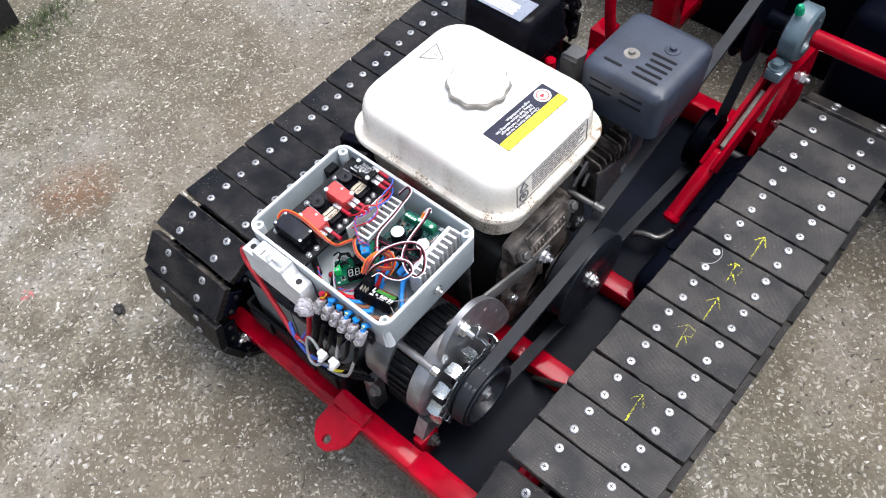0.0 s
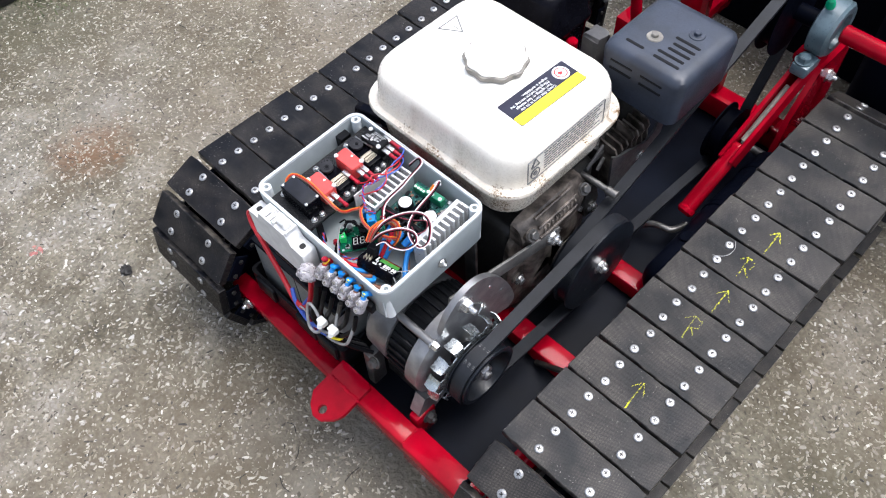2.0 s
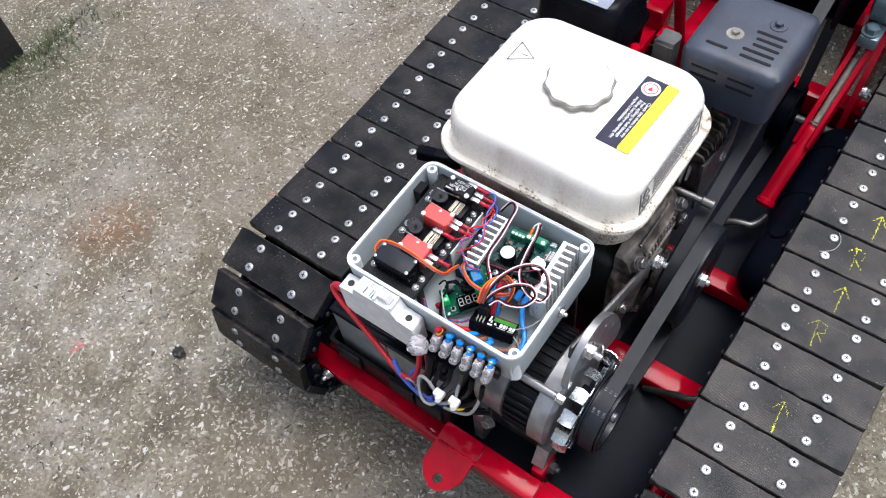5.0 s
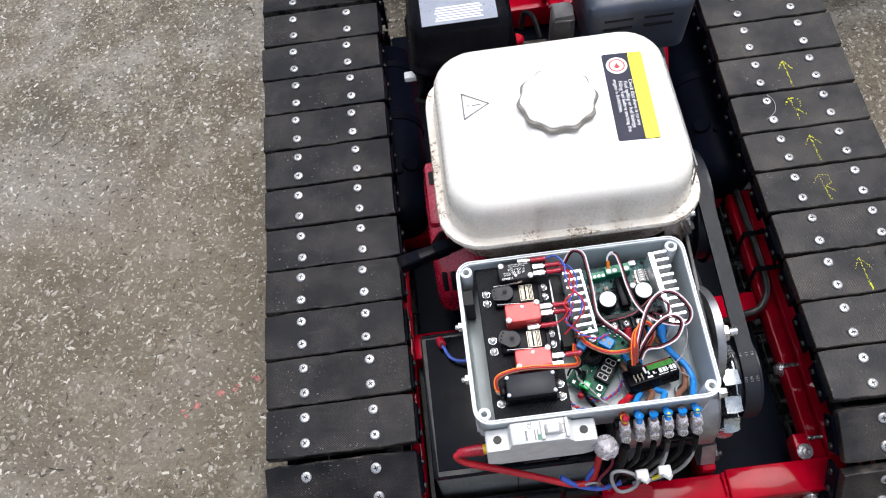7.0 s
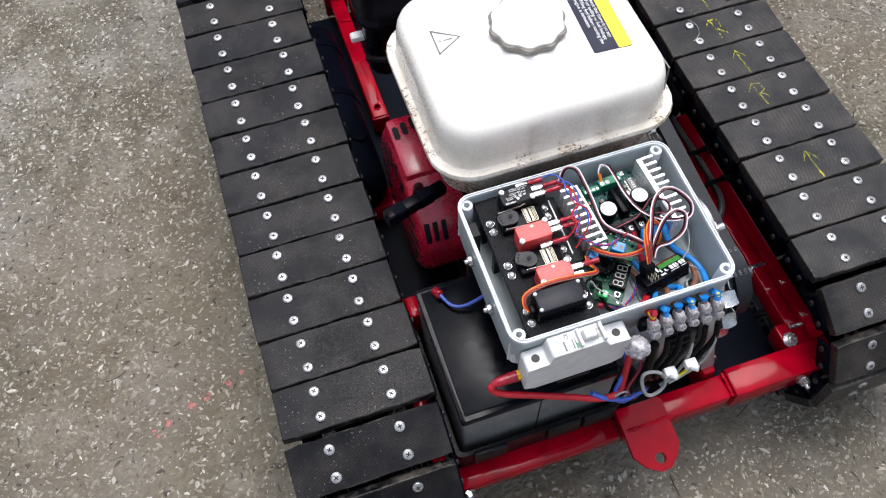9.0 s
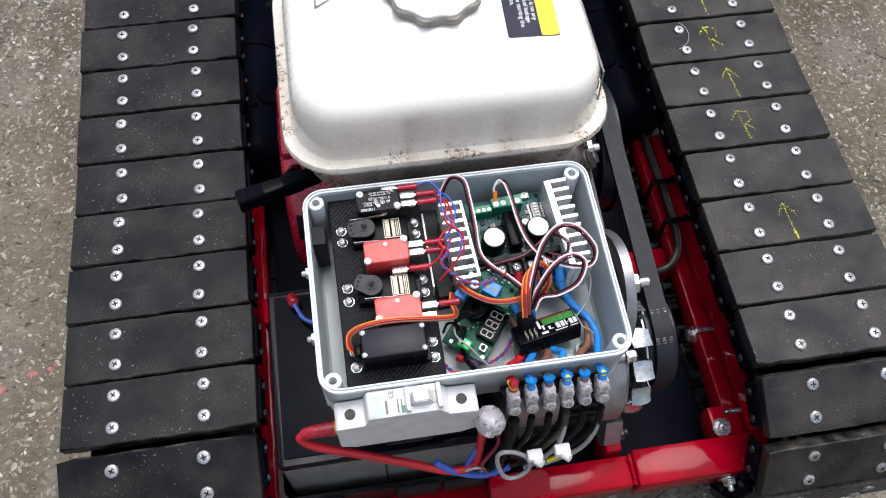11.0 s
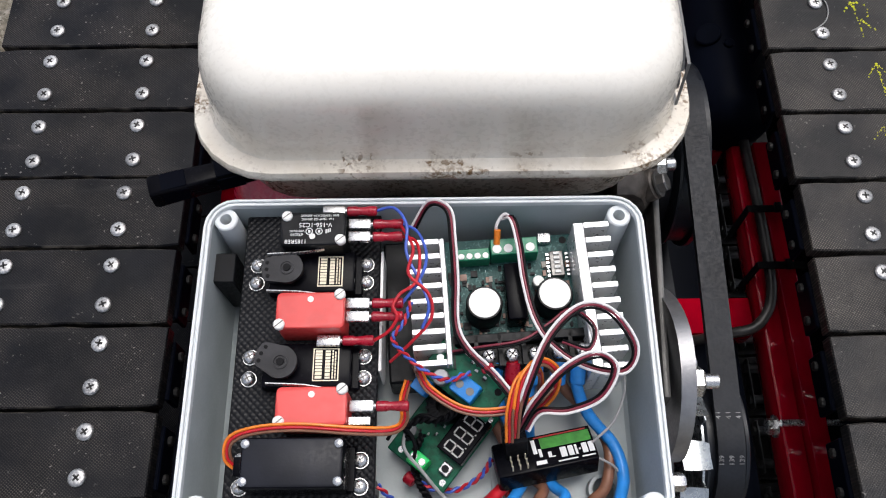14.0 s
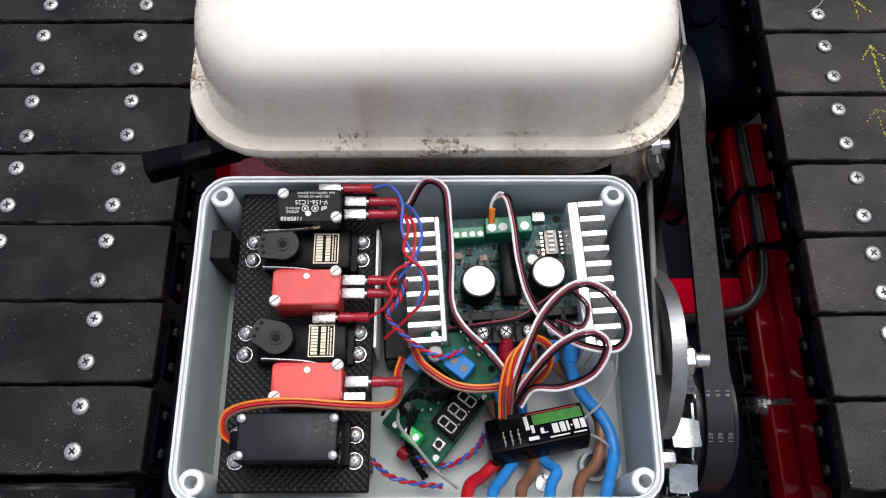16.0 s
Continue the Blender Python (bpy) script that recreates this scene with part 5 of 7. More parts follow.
box(bm, -0.014, 0.010, 0.386, 0.410, 0.310, 0.414, 0.004, 2)
q = random.Random(3)
for v in bm.verts:
    v.co += Vector((q.uniform(-1, 1), q.uniform(-1, 1), q.uniform(-1, 1))) * 0.002
part("foil_shield", bm, SHROUDGREY, engine, "crumpled metal foil shield")
bm = cyl(B(), (-0.046, 0.416, 0.330), (-0.046, 0.416, 0.366), 0.0075, 16, 0.002)
part("red_knob", bm, RED, engine)
# muffler with its slotted guard
bm = B()
MX, MY = 0.0757, 0.4362
loft(bm, [rrect(MX, MY, hx, hy, 0.014, z, 5) for z, hx, hy in ((0.3560, 0.0480, 0.0530), (0.3620, 0.0530, 0.0585), (0.4189, 0.0553, 0.0610), (0.4255, 0.0535, 0.0591), (0.4297, 0.0483, 0.0540), (0.4311, 0.0403, 0.0460))])
part("exhaust_pipe", cyl(B(), (0.045, 0.405, 0.290), (0.045, 0.415, 0.358), 0.016, 20, 0.002), DARKSHADED, engine, "sooty exhaust pipe")
muf = part("muffler_guard", bm, MUFFLERPAINT, engine, "dark grey slotted muffler guard")
for y, x0, x1 in ((0.3949, 0.0780, 0.1123), (0.4053, 0.0766, 0.1113), (0.4156, 0.0832, 0.1123), (0.4254, 0.0832, 0.1123), (0.4357, 0.0794, 0.1123), (0.3959, 0.0400, 0.0644)):
    part("slot", prism(B(), [(p.x, p.y) for p in rrect((x0 + x1) / 2, y, (x1 - x0) / 2, 0.0021, 0.0020, 0, 3)], 0.4292, 0.4314), BLACKPLASTIC, muf)
for row in range(2):
    for col in range(2):
        bm = box(B(), 0.0365 + 0.0410 * col, 0.0670 + 0.0405 * col, MY - 0.0616, MY - 0.0590, 0.4115 - 0.0115 * row, 0.4148 - 0.0115 * row, 0.0008, 1)
        part("slot", bm, BLACKPLASTIC, muf)
for x, y, m in ((0.0616, 0.4203, CAPGREY), (0.0954, 0.4540, MUFFLERPAINT)):
    bm = B()
    lathe(bm, [(0, 0.010), (0.0015, 0.009), (0.002, 0.0055)], axis((x, y, 0.4306), (0, 0, 1)), 20)
    hexbolt(bm, (x, y, 0.4320), (0, 0, 1), 0.0046, 0.0045)
    part("guard_bolt", bm, m, muf)

# crank pulleys
EY, EZ, ER = 0.266, 0.212, 0.066
bm = B()
lathe(bm, [(0, 0.03), (0.0, 0.054), (0.002, 0.047), (0.0170, 0.047), (0.0178, 0.054), (0.018, ER), (0.020, ER - 0.001), (0.020, ER - 0.004), (0.034, ER - 0.004), (0.0345, ER), (0.0375, ER), (0.0385, ER - 0.003), (0.0385, 0.022), (0.0365, 0.018), (0.0365, 0.0)], axis((0.1035, EY, EZ), (1, 0, 0)), 48)
for a in range(4):
    c = Vector((0.1415, EY + 0.036 * math.cos(radians(45 + 90 * a)), EZ + 0.036 * math.sin(radians(45 + 90 * a))))
    cyl(bm, c, c + Vector((0.0008, 0, 0)), 0.0025, 10)
part("crank_pulley", bm, PULLEYGREY, engine, "black double crank pulley")
bm = B()
hexbolt(bm, (0.140, EY, EZ), (1, 0, 0), 0.0085, 0.008, 0.003)
part("crank_bolt", bm, STEEL, engine, "zinc-plated crank bolt")

# ---- alternator and belts ----
alt = thing("alternator", (0.06, 0.05, 0.0965), "grey aluminium alternator with a black pulley", "alternator")
AY, AZ = 0.061, 0.211
A = axis((-0.009, AY, AZ), (1, 0, 0))


def xlathe(rows, seg=40):
    return lathe(B(), rows, A, seg)


part("rear_housing", xlathe([(0.000, 0.030), (0.002, 0.052), (0.010, 0.060), (0.044, 0.062), (0.046, 0.058)]), ALU, alt, "smooth cast aluminium housing")
bm = xlathe([(0.046, 0.050), (0.046, 0.060), (0.078, 0.060), (0.078, 0.05)], 48)
stator = part("stator_ring", bm, BLACKPLASTIC, alt, "black ribbed stator ring")
for i in range(36):
    M = A @ Matrix.Rotation(2 * math.pi * i / 36, 4, 'Z')
    part("stator_rib", box(B(), 0.0595, 0.0632, -0.0018, 0.0018, 0.047, 0.077, 0.0006, 1, M), BLACKPLASTIC, stator)
part("through_bolt_boss", cyl(B(), (0.033, AY - 0.034, AZ + 0.0555), (0.0885, AY - 0.034, AZ + 0.0555), 0.0048, 16, 0.001), ALU, alt)
part("front_housing", xlathe([(0.078, 0.060), (0.080, 0.065), (0.098, 0.065), (0.102, 0.060), (0.103, 0.045), (0.103, 0.02)]), ALU, alt, "cast aluminium front housing")
bm = B()
YZ = Matrix(((0, 0, 1, 0), (1, 0, 0, 0), (0, 1, 0, 0), (0, 0, 0, 1)))
ear = [(0.034, 0.268), (0.038, 0.292), (0.050, 0.312), (0.068, 0.325), (0.092, 0.327), (0.114, 0.313), (0.134, 0.286), (0.150, 0.250), (0.160, 0.214), (0.150, 0.203), (0.120, 0.216), (0.080, 0.222)]
for _ in range(3):
    ear = [(a[0] * w + b[0] * (1 - w), a[1] * w + b[1] * (1 - w)) for a, b in zip(ear, ear[1:] + ear[:1]) for w in (0.75, 0.25)]
loft(bm, [[YZ @ Vector((y, z, x)) for y, z in ear] for x in (0.0868, 0.0945)])
bmesh.ops.bevel(bm, geom=[e for e in bm.edges if abs(e.verts[0].co.x - e.verts[1].co.x) < 1e-6], offset=0.0012, segments=2, affect='EDGES')
part("mounting_ear", bm, ALU, alt, "cast aluminium mounting ear")
bm = B()
lug = [(AY - 0.062, AZ - 0.030), (AY - 0.074, AZ - 0.058), (AY - 0.070, AZ - 0.072), (AY - 0.052, AZ - 0.076), (AY - 0.020, AZ - 0.055)]
loft(bm, [[YZ @ Vector((y, z, x)) for y, z in lug] for x in (0.084, 0.099)])
part("mounting_lug", bm, ALU, alt)
for p, r, s in (((0.0945, 0.0725, 0.3035), 0.0082, 0.0075), ((0.0885, AY - 0.034, AZ + 0.0555), 0.0052, 0.0)):
    bm = B()
    hexbolt(bm, p, (1, 0, 0), r, 0.009, s)
    part("ear_bolt", bm, STEEL, alt, "zinc-plated hex bolt")
for y, z in ((0.112, 0.292), (0.133, 0.262)):
    bm = cyl(B(), (0.0940, y, z), (0.0949, y, z), 0.0024, 12)
    part("ear_hole", bm, STEEL, alt)
bm = sweep(B(), [(0.0945, 0.090, 0.284), (0.1010, 0.092, 0.290), (0.1050, 0.088, 0.290), (0.1055, 0.082, 0.284)], 0.0011, 8)
part("wire_hook", bm, STEEL, alt, "bent bright wire hook")
# cooling fan of bright sheet metal behind the pulley, its blades bent towards the housing
bm = lathe(B(), [(0.1132, 0.014), (0.1132, 0.046), (0.1146, 0.046), (0.1146, 0.014)], axis((0, AY, AZ), (1, 0, 0)), 39)
fan = part("fan", bm, FANSTEEL, alt, "bright zinc-plated cooling fan")
q = random.Random(31)
for i in range(13):
    M = Matrix.Translation((0, AY, AZ)) @ Matrix.Rotation(radians(139 + 27.7 * i), 4, 'X')
    bm = box(B(), 0.1132, 0.1146, 0.0440, 0.0535, -0.0062, 0.0062, 0.0004, 1, M)
    T = M @ Matrix.Translation((0, 0.0545, 0)) @ Matrix.Rotation(radians(-24 + q.uniform(-4, 4)), 4, 'X')
    rows = []
    for x, lift_, half in ((0.1146, 0.0, 0.0070), (0.1110, 0.0012, 0.0078), (0.1050, 0.0018, 0.0084), (0.0985, 0.0006, 0.0078)):
        rows.append([T @ Vector((x, lift_ + dy + 0.0012 * (w / 0.008) ** 2, w)) for dy, w in ((0, -half), (0, 0), (0, half), (0.0013, half), (0.0013, 0), (0.0013, -half))])
    loft(bm, rows)
    part("fan_blade", bm, FANSTEEL, fan)
bm = xlathe([(0.106, 0.016), (0.1250, 0.016), (0.1250, 0.0425), (0.1262, 0.0435), (0.1270, 0.0435), (0.1275, 0.039), (0.148, 0.039), (0.1485, 0.0415), (0.1505, 0.0415), (0.1515, 0.0395), (0.1508, 0.0355), (0.1385, 0.0335), (0.1335, 0.030), (0.1335, 0.018), (0.1355, 0.014), (0.1355, 0)])
part("alternator_pulley", bm, PULLEYGREY, alt, "dark grey alternator pulley")
bm = B()
hexbolt(bm, (0.1265, AY, AZ), (1, 0, 0), 0.0115, 0.012, 0.004)
part("pulley_nut", bm, ALU, alt, "dull grey pulley nut")
bm = B()
box(bm, 0.004, 0.018, -0.012, 0.010, 0.118, 0.19, 0.003)
box(bm, 0.002, 0.080, 0.022, 0.102, 0.0965, 0.148, 0.004)
part("mounting_foot", bm, DARKSTEEL, alt)
bm = B()
hexbolt(bm, (0.028, -0.012, 0.196), (0, -1, 0.3), 0.0062, 0.008)
part("rear_bolt", bm, STRAPSTEEL, alt, "dull grey hex bolt")
# adjuster strap from engine to alternator
strap = thing("adjuster_strap", (0.095, 0.15, 0.28), "flat grey steel adjuster strap between alternator and engine", "strap")
a, b = Vector((0.0830, 0.0760, 0.3010)), Vector((0.0960, 0.2160, 0.2830))
d = (b - a).normalized()
w = d.cross(Vector((1, 0, 0))).normalized()
u = w.cross(d).normalized()
M = Matrix((( w.x, u.x, d.x, a.x), (w.y, u.y, d.y, a.y), (w.z, u.z, d.z, a.z), (0, 0, 0, 1)))
bm = box(B(), -0.0105, 0.0105, -0.0020, 0.0020, -0.016, (b - a).length + 0.012, 0.0015, 2, M)
part("strap_bar", bm, STRAPSTEEL, strap)
bm = B()
hexbolt(bm, b + Vector((0.002, 0, 0)), (1, 0, 0.1), 0.0078, 0.008, 0.005)
part("strap_bolt", bm, STEEL, strap, "zinc-plated hex bolt")

belt_a = part("alternator_belt", belt(B(), [((AY, AZ), 0.0402), ((EY, EZ), ER - 0.0038)], 0.1225, 0.1380, 0.0045), BELTRUBBER)
tagged(belt_a, "black ribbed belt between alternator and crank pulley", "drive belt", "drive belts")
ORIGIN[belt_a.name] = Vector((0, 0, 0))
for body, y, tilt in (("139", 0.0410, 26.4), ("4 I", 0.0655, 3.83)):
    z = AZ + 0.0451 * math.cos(math.asin((AY - y) / 0.0449)) if y < AY else AZ + 0.0450 + (y - AY + 0.003) * 0.067
    for x in (0.1242, 0.1300, 0.1358):
        letters("belt_print", body, 0.0040, Matrix.Translation((x, y, z)) @ Matrix.Rotation(radians(tilt), 4, 'X') @ Matrix.Rotation(radians(90), 4, 'Z'), FADED, belt_a)
IY, IZ = 0.602, 0.166
belt_b = part("drive_belt", belt(B(), [((EY, EZ), 0.0472), ((JY, JZ), 0.0532), ((IY, IZ), 0.0375)], 0.1060, 0.1205, 0.0055), BELTRUBBER)
tagged(belt_b, "black drive belt from crank pulley round idler to jackshaft", "drive belt", "drive belts")
idler = thing("belt_idler", (0.125, IY, 0.12), "black belt idler pulley beside the lift arm", "pulley")
bm = B()
lathe(bm, [(0, 0.012), (0.0005, 0.0445), (0.0025, 0.0445), (0.004, 0.0375), (0.0185, 0.0375), (0.020, 0.0445), (0.022, 0.0445), (0.0225, 0.031), (0.0205, 0.029), (0.0205, 0.014), (0.026, 0.012), (0.026, 0)], axis((0.1020, IY, IZ), (1, 0, 0)), 40)
part("idler_wheel", bm, BLACKPAINT, idler)
bm = cyl(B(), (0.105, IY, IZ), (0.180, IY, IZ), 0.006, 14)
part("idler_pin", bm, DARKSTEEL, idler)

# ---- battery in its tray ----
battery = thing("battery", (-0.105, 0.06, 0.1), "black and grey sealed battery with a red terminal boot", "battery")
bm = B()
loft(bm, [rrect(-0.109, 0.0605, 0.081, 0.0745, 0.004, z, 3) for z in (0.118, 0.2345)])
part("battery_case", bm, BATTERYGREY, battery, "grey battery case")
bm = B()
loft(bm, [rrect(-0.109, 0.0605, hx, hy, 0.004, z, 3) for z, hx, hy in ((0.235, 0.082, 0.0755), (0.2410, 0.082, 0.0755), (0.2425, 0.0805, 0.074))])
box(bm, -0.1855, -0.03, -0.0085, 0.1295, 0.2425, 0.244, 0.0007, 2)
part("battery_lid", bm, BATTERYLID, battery, "scuffed glossy black lid")
bm = box(B(), -0.1095, -0.1085, -0.0146, -0.0138, 0.125, 0.2340)
part("case_seam", bm, BLACKPLASTIC, battery)
bm = B()
cyl(bm, (-0.171, 0.128, 0.244), (-0.168, 0.118, 0.251), 0.0045, 12, 0.001)
part("terminal_boot", bm, SLEEVERED, battery, "red crimp boot")
bm = sweep(B(), [(-0.168, 0.118, 0.250), (-0.160, 0.103, 0.250), (-0.145, 0.098, 0.252), (-0.12, 0.10, 0.262)], 0.0018)
part("battery_lead", bm, WDBLUE, battery, "dark blue lead")
tray = thing("battery_tray", (-0.105, 0.06, 0.0965), "black plastic battery tray on the chassis", "tray")
bm = B()
loft(bm, [rrect(-0.109, 0.0585, hx, hy, 0.006, z, 3) for z, hx, hy in ((0.0970, 0.078, 0.072), (0.124, 0.080, 0.074), (0.128, 0.0875, 0.082), (0.146, 0.0885, 0.083), (0.150, 0.090, 0.0845), (0.176, 0.0905, 0.085), (0.176, 0.0865, 0.081), (0.120, 0.0825, 0.0765))], cap1=True)
part("tray_shell", bm, BLACKPLASTIC, tray)
for x in (-0.165, -0.085, -0.045):
    bm = box(B(), x - 0.018, x + 0.018, -0.031, -0.025, 0.150, 0.1775, 0.002)
    part("tray_clip", bm, BLACKPLASTIC, tray)
bm = box(B(), -0.2005, -0.185, 0.125, 0.150, 0.143, 0.205, 0.002)
part("hold_down", bm, RED, tray, "red hold-down bracket")

# ---- control box ----
BX0, BX1, BY0, BY1, BZ0 = -0.146, 0.0605, -0.010, 0.141, 0.322
BCX, BCY, BHX, BHY = (BX0 + BX1) / 2, (BY0 + BY1) / 2, (BX1 - BX0) / 2, (BY1 - BY0) / 2
FLOOR = 0.3255
cbox = thing("control_box", (BCX, BCY, BZ0), "open grey plastic enclosure full of wiring and circuit boards", "enclosure")
bm = B()
loft(bm, [rrect(BCX, BCY, BHX - i, BHY - i, r, z, 5) for z, i, r in ((BZ0, 0.008, 0.008), (BZ0 + 0.001, 0.0045, 0.011), (BZ0 + 0.004, 0.002, 0.013), (0.3745, 0.0, 0.014), (0.3745, 0.0034, 0.0106), (FLOOR + 0.002, 0.0050, 0.009), (FLOOR, 0.0068, 0.007))])
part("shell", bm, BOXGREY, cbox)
for i0, i1, z0 in ((0.0, 0.0013, 0.378), (0.0013, 0.0022, 0.3768), (0.0022, 0.0034, 0.378)):
    bm = B()
    loft(bm, [rrect(BCX, BCY, BHX - i, BHY - i, 0.014 - i, z, 5) for z, i in ((0.3745, i0), (z0 - 0.0003, i0), (z0, i0 + 0.0003), (z0, i1 - 0.0003), (z0 - 0.0003, i1), (0.3745, i1))], cap0=False, cap1=False)
    part("rim", bm, BOXGREYLIT, cbox)
for x, y in ((-0.1365, 0.1318), (0.0497, 0.1318), (0.0527, 0.0), (-0.137, 0.0)):
    bm = B()
    lathe(bm, [(FLOOR, 0.0062), (0.3745, 0.0056), (0.3752, 0.0050), (0.3752, 0.0028), (0.362, 0.0024), (0.362, 0)], Matrix.Translation((x, y, 0)), 24)
    sx, sy = (-1 if x < 0 else 1), (-1 if y < 0.05 else 1)
    for dx, dy in ((sx, 0), (0, sy)):
        a, b = sorted((x + dx * 0.0045, x + dx * (0.0058 if x > 0.05 else 0.0078))) if dx else (x - 0.0008, x + 0.0008)
        c, d = sorted((y + dy * 0.0045, y + dy * 0.0072)) if dy else (y - 0.0008, y + 0.0008)
        box(bm, a, b, c, d, FLOOR, 0.366)
    part("screw_post", bm, BOXGREYLIT, cbox, "hollow grey screw post")
for x in (-0.012, -0.008):
    bm = box(B(), x, x + 0.0014, 0.002, 0.060, FLOOR, FLOOR + 0.003)
    part("floor_rib", bm, BOXGREY, cbox)
bm = B()
lathe(bm, [(FLOOR, 0.0075), (FLOOR + 0.006, 0.0072), (FLOOR + 0.006, 0.0055), (FLOOR, 0.0055)], Matrix.Translation((0.040, 0.0115, 0)), 24)
part("floor_boss", bm, BOXGREY, cbox)
bm = B()
lathe(bm, [(FLOOR, 0.0045), (FLOOR + 0.0015, 0.004), (FLOOR + 0.002, 0)], Matrix.Translation((0.016, 0.004, 0)), 14)
part("floor_screw", bm, STEEL, cbox)
for x, y, d in ((BX0, 0.09, -1), (BX1, 0.070, 1), (BX0, 0.04, -1)):
    bm = B()
    hexbolt(bm, (x, y, 0.35), (d, 0, 0), 0.0045, 0.004, 0.002)
    part("side_screw", bm, STEEL, cbox)
# bracket on which the box stands
stand = thing("box_bracket", (-0.03, 0.08, 0.0965), "dark steel bracket that carries the control box", "bracket")
for x in (-0.120, 0.030):
    bm = box(B(), x - 0.010, x + 0.010, 0.006, 0.136, 0.317, 0.3218, 0.001, 1)
    part("bracket_bar", bm, DARKSTEEL, stand)
    bm = box(B(), x - 0.010, x + 0.010, 0.1415, 0.1458, 0.0968, 0.3218, 0.001, 1)
    part("bracket_leg", bm, DARKSTEEL, stand)

# ---- actuator plate with servos and switches ----
deck = thing("servo_plate", (-0.096, 0.067, FLOOR), "black dimpled plate holding servos and switches in the box", "mounting plate")
bm = box(B(), -0.1285, -0.0635, -0.0035, 0.1375, 0.362, 0.366, 0.0006, 1)
part("plate_top", bm, DIMPLE, deck)
for x in (-0.124, -0.068):
    for y in (0.012, 0.085, 0.118):
        bm = box(B(), x - 0.003, x + 0.003, y - 0.003, y + 0.003, FLOOR, 0.362)
        part("plate_post", bm, BLACKPLASTIC, deck)
bm = box(B(), -0.0632, -0.0620, 0.06, 0.118, 0.340, 0.366)
part("plate_edge", bm, WHITEPLASTIC, deck)
for x in (-0.1212, -0.0698):
    for y in (0.1112, 0.1022, 0.0665, 0.0565, 0.0205, 0.0095):
        bm = B()
        lathe(bm, [(0.366, 0.0036), (0.3668, 0.0036), (0.3668, 0.0033), (0.3682, 0.0031), (0.3692, 0.0024), (0.3696, 0.0012), (0.3696, 0)], Matrix.Translation((x, y, 0)), 18)
        for a in (0, 90):
            box(bm, -0.0017, 0.0017, -0.00032, 0.00032, 0.3690, 0.3698, M=Matrix.Translation((x, y, 0)) @ Matrix.Rotation(radians(a + 30), 4, 'Z'), mi=1)
        part("plate_screw", bm, [STEEL, DARKSTEEL], deck, "zinc-plated screw")


def servo(cx, cy, turn):
    """A servo set flush in the plate, output horn upwards."""
    sv = thing("servo", (cx, cy, 0.366), "black servo with a teardrop horn and gold label", "servo", "servos in the box")
    bm = box(B(), cx - 0.0160, cx + 0.0235, cy - 0.0100, cy + 0.0100, 0.34, 0.3738, 0.0012)
    box(bm, cx - 0.0165, cx + 0.0268, cy - 0.0100, cy + 0.0100, 0.3662, 0.3690, 0.0006, 1)
    cyl(bm, (cx - 0.007, cy, 0.3738), (cx - 0.007, cy, 0.3765), 0.007, 24, 0.0005)
    part("servo_case", bm, GLOSSBLACK, sv)
    M = Matrix.Translation((cx - 0.007, cy, 0)) @ Matrix.Rotation(radians(turn), 4, 'Z')
    o = [(0.0074 * math.cos(a), 0.0074 * math.sin(a)) for a in [radians(-112 + 224 * i / 16) for i in range(17)]]
    o += [(-0.0092, 0.0056), (-0.0108, 0.0045), (-0.0114, 0.0022), (-0.0115, 0.0), (-0.0114, -0.0022), (-0.0108, -0.0045), (-0.0092, -0.0056)]
    bm = prism(B(), o, 0.3775, 0.3797, M)
    lathe(bm, [(0.3790, 0.0034), (0.3803, 0.0034), (0.3803, 0.0027), (0.3798, 0.0025), (0.3798, 0.0)], M, 22)
    horn = part("horn", bm, HORNGREY, sv, "black teardrop horn")
    for dx, dy in ((-0.0088, 0.0033), (-0.0092, 0.0), (-0.0088, -0.0033)):
        bm = cyl(B(), M @ Vector((dx, dy, 0.3797)), M @ Vector((dx, dy, 0.37985)), 0.00095, 10)
        part("horn_hole", bm, WBLACK, horn)
    bm = B()
    lathe(bm, [(0.3797, 0.0019), (0.3803, 0.0017), (0.3803, 0)], M, 14)
    part("horn_screw", bm, WBLACK, horn)
    bm = flat(B(), cx + 0.0065, cx + 0.0180, cy - 0.0074, cy + 0.0074, 0.3738, 0.0003)
    lb = part("servo_label", bm, GOLD, sv, "black label with gold edge and print", smooth=False)
    bm = flat(B(), cx + 0.0070, cx + 0.0175, cy - 0.0069, cy + 0.0069, 0.3741, 0.0001)
    part("label_field", bm, GLOSSBLACK, lb, smooth=False)
    bm = B()
    for i, (a, b) in enumerate(((0.0076, 0.0106), (0.0120, 0.0142), (0.0150, 0.0156), (0.0162, 0.0168))):
        q = random.Random(i)
        y = -0.0064
        while y < 0.0056:
            n = q.uniform(0.0008, 0.0014)
            flat(bm, cx + a, cx + b, cy + y, cy + min(0.0064, y + n), 0.3743, 0.0001)
            y += n + 0.00035
    part("label_print", bm, GOLD, lb, smooth=False)
    return sv


servo(-0.0980, 0.1052, 6)
servo(-0.0980, 0.0610, -24)
sv = thing("servo", (-0.0955, 0.0165, 0.366), "black servo mounted upside down, screws at its corners", "servo", "servos in the box")
bm = box(B(), -0.1165, -0.0745, 0.0063, 0.0268, 0.3662, 0.3885, 0.0010)
box(bm, -0.1215, -0.1160, 0.0125, 0.0205, 0.3700, 0.3800, 0.0010)
box(bm, -0.1165, -0.0715, 0.0070, 0.0262, 0.3662, 0.3690, 0.0006, 1)
part("servo_case", bm, GLOSSBLACK, sv)
bm = box(B(), -0.1160, -0.0750, 0.0068, 0.0263, 0.3860, 0.3890, 0.0012, 2)
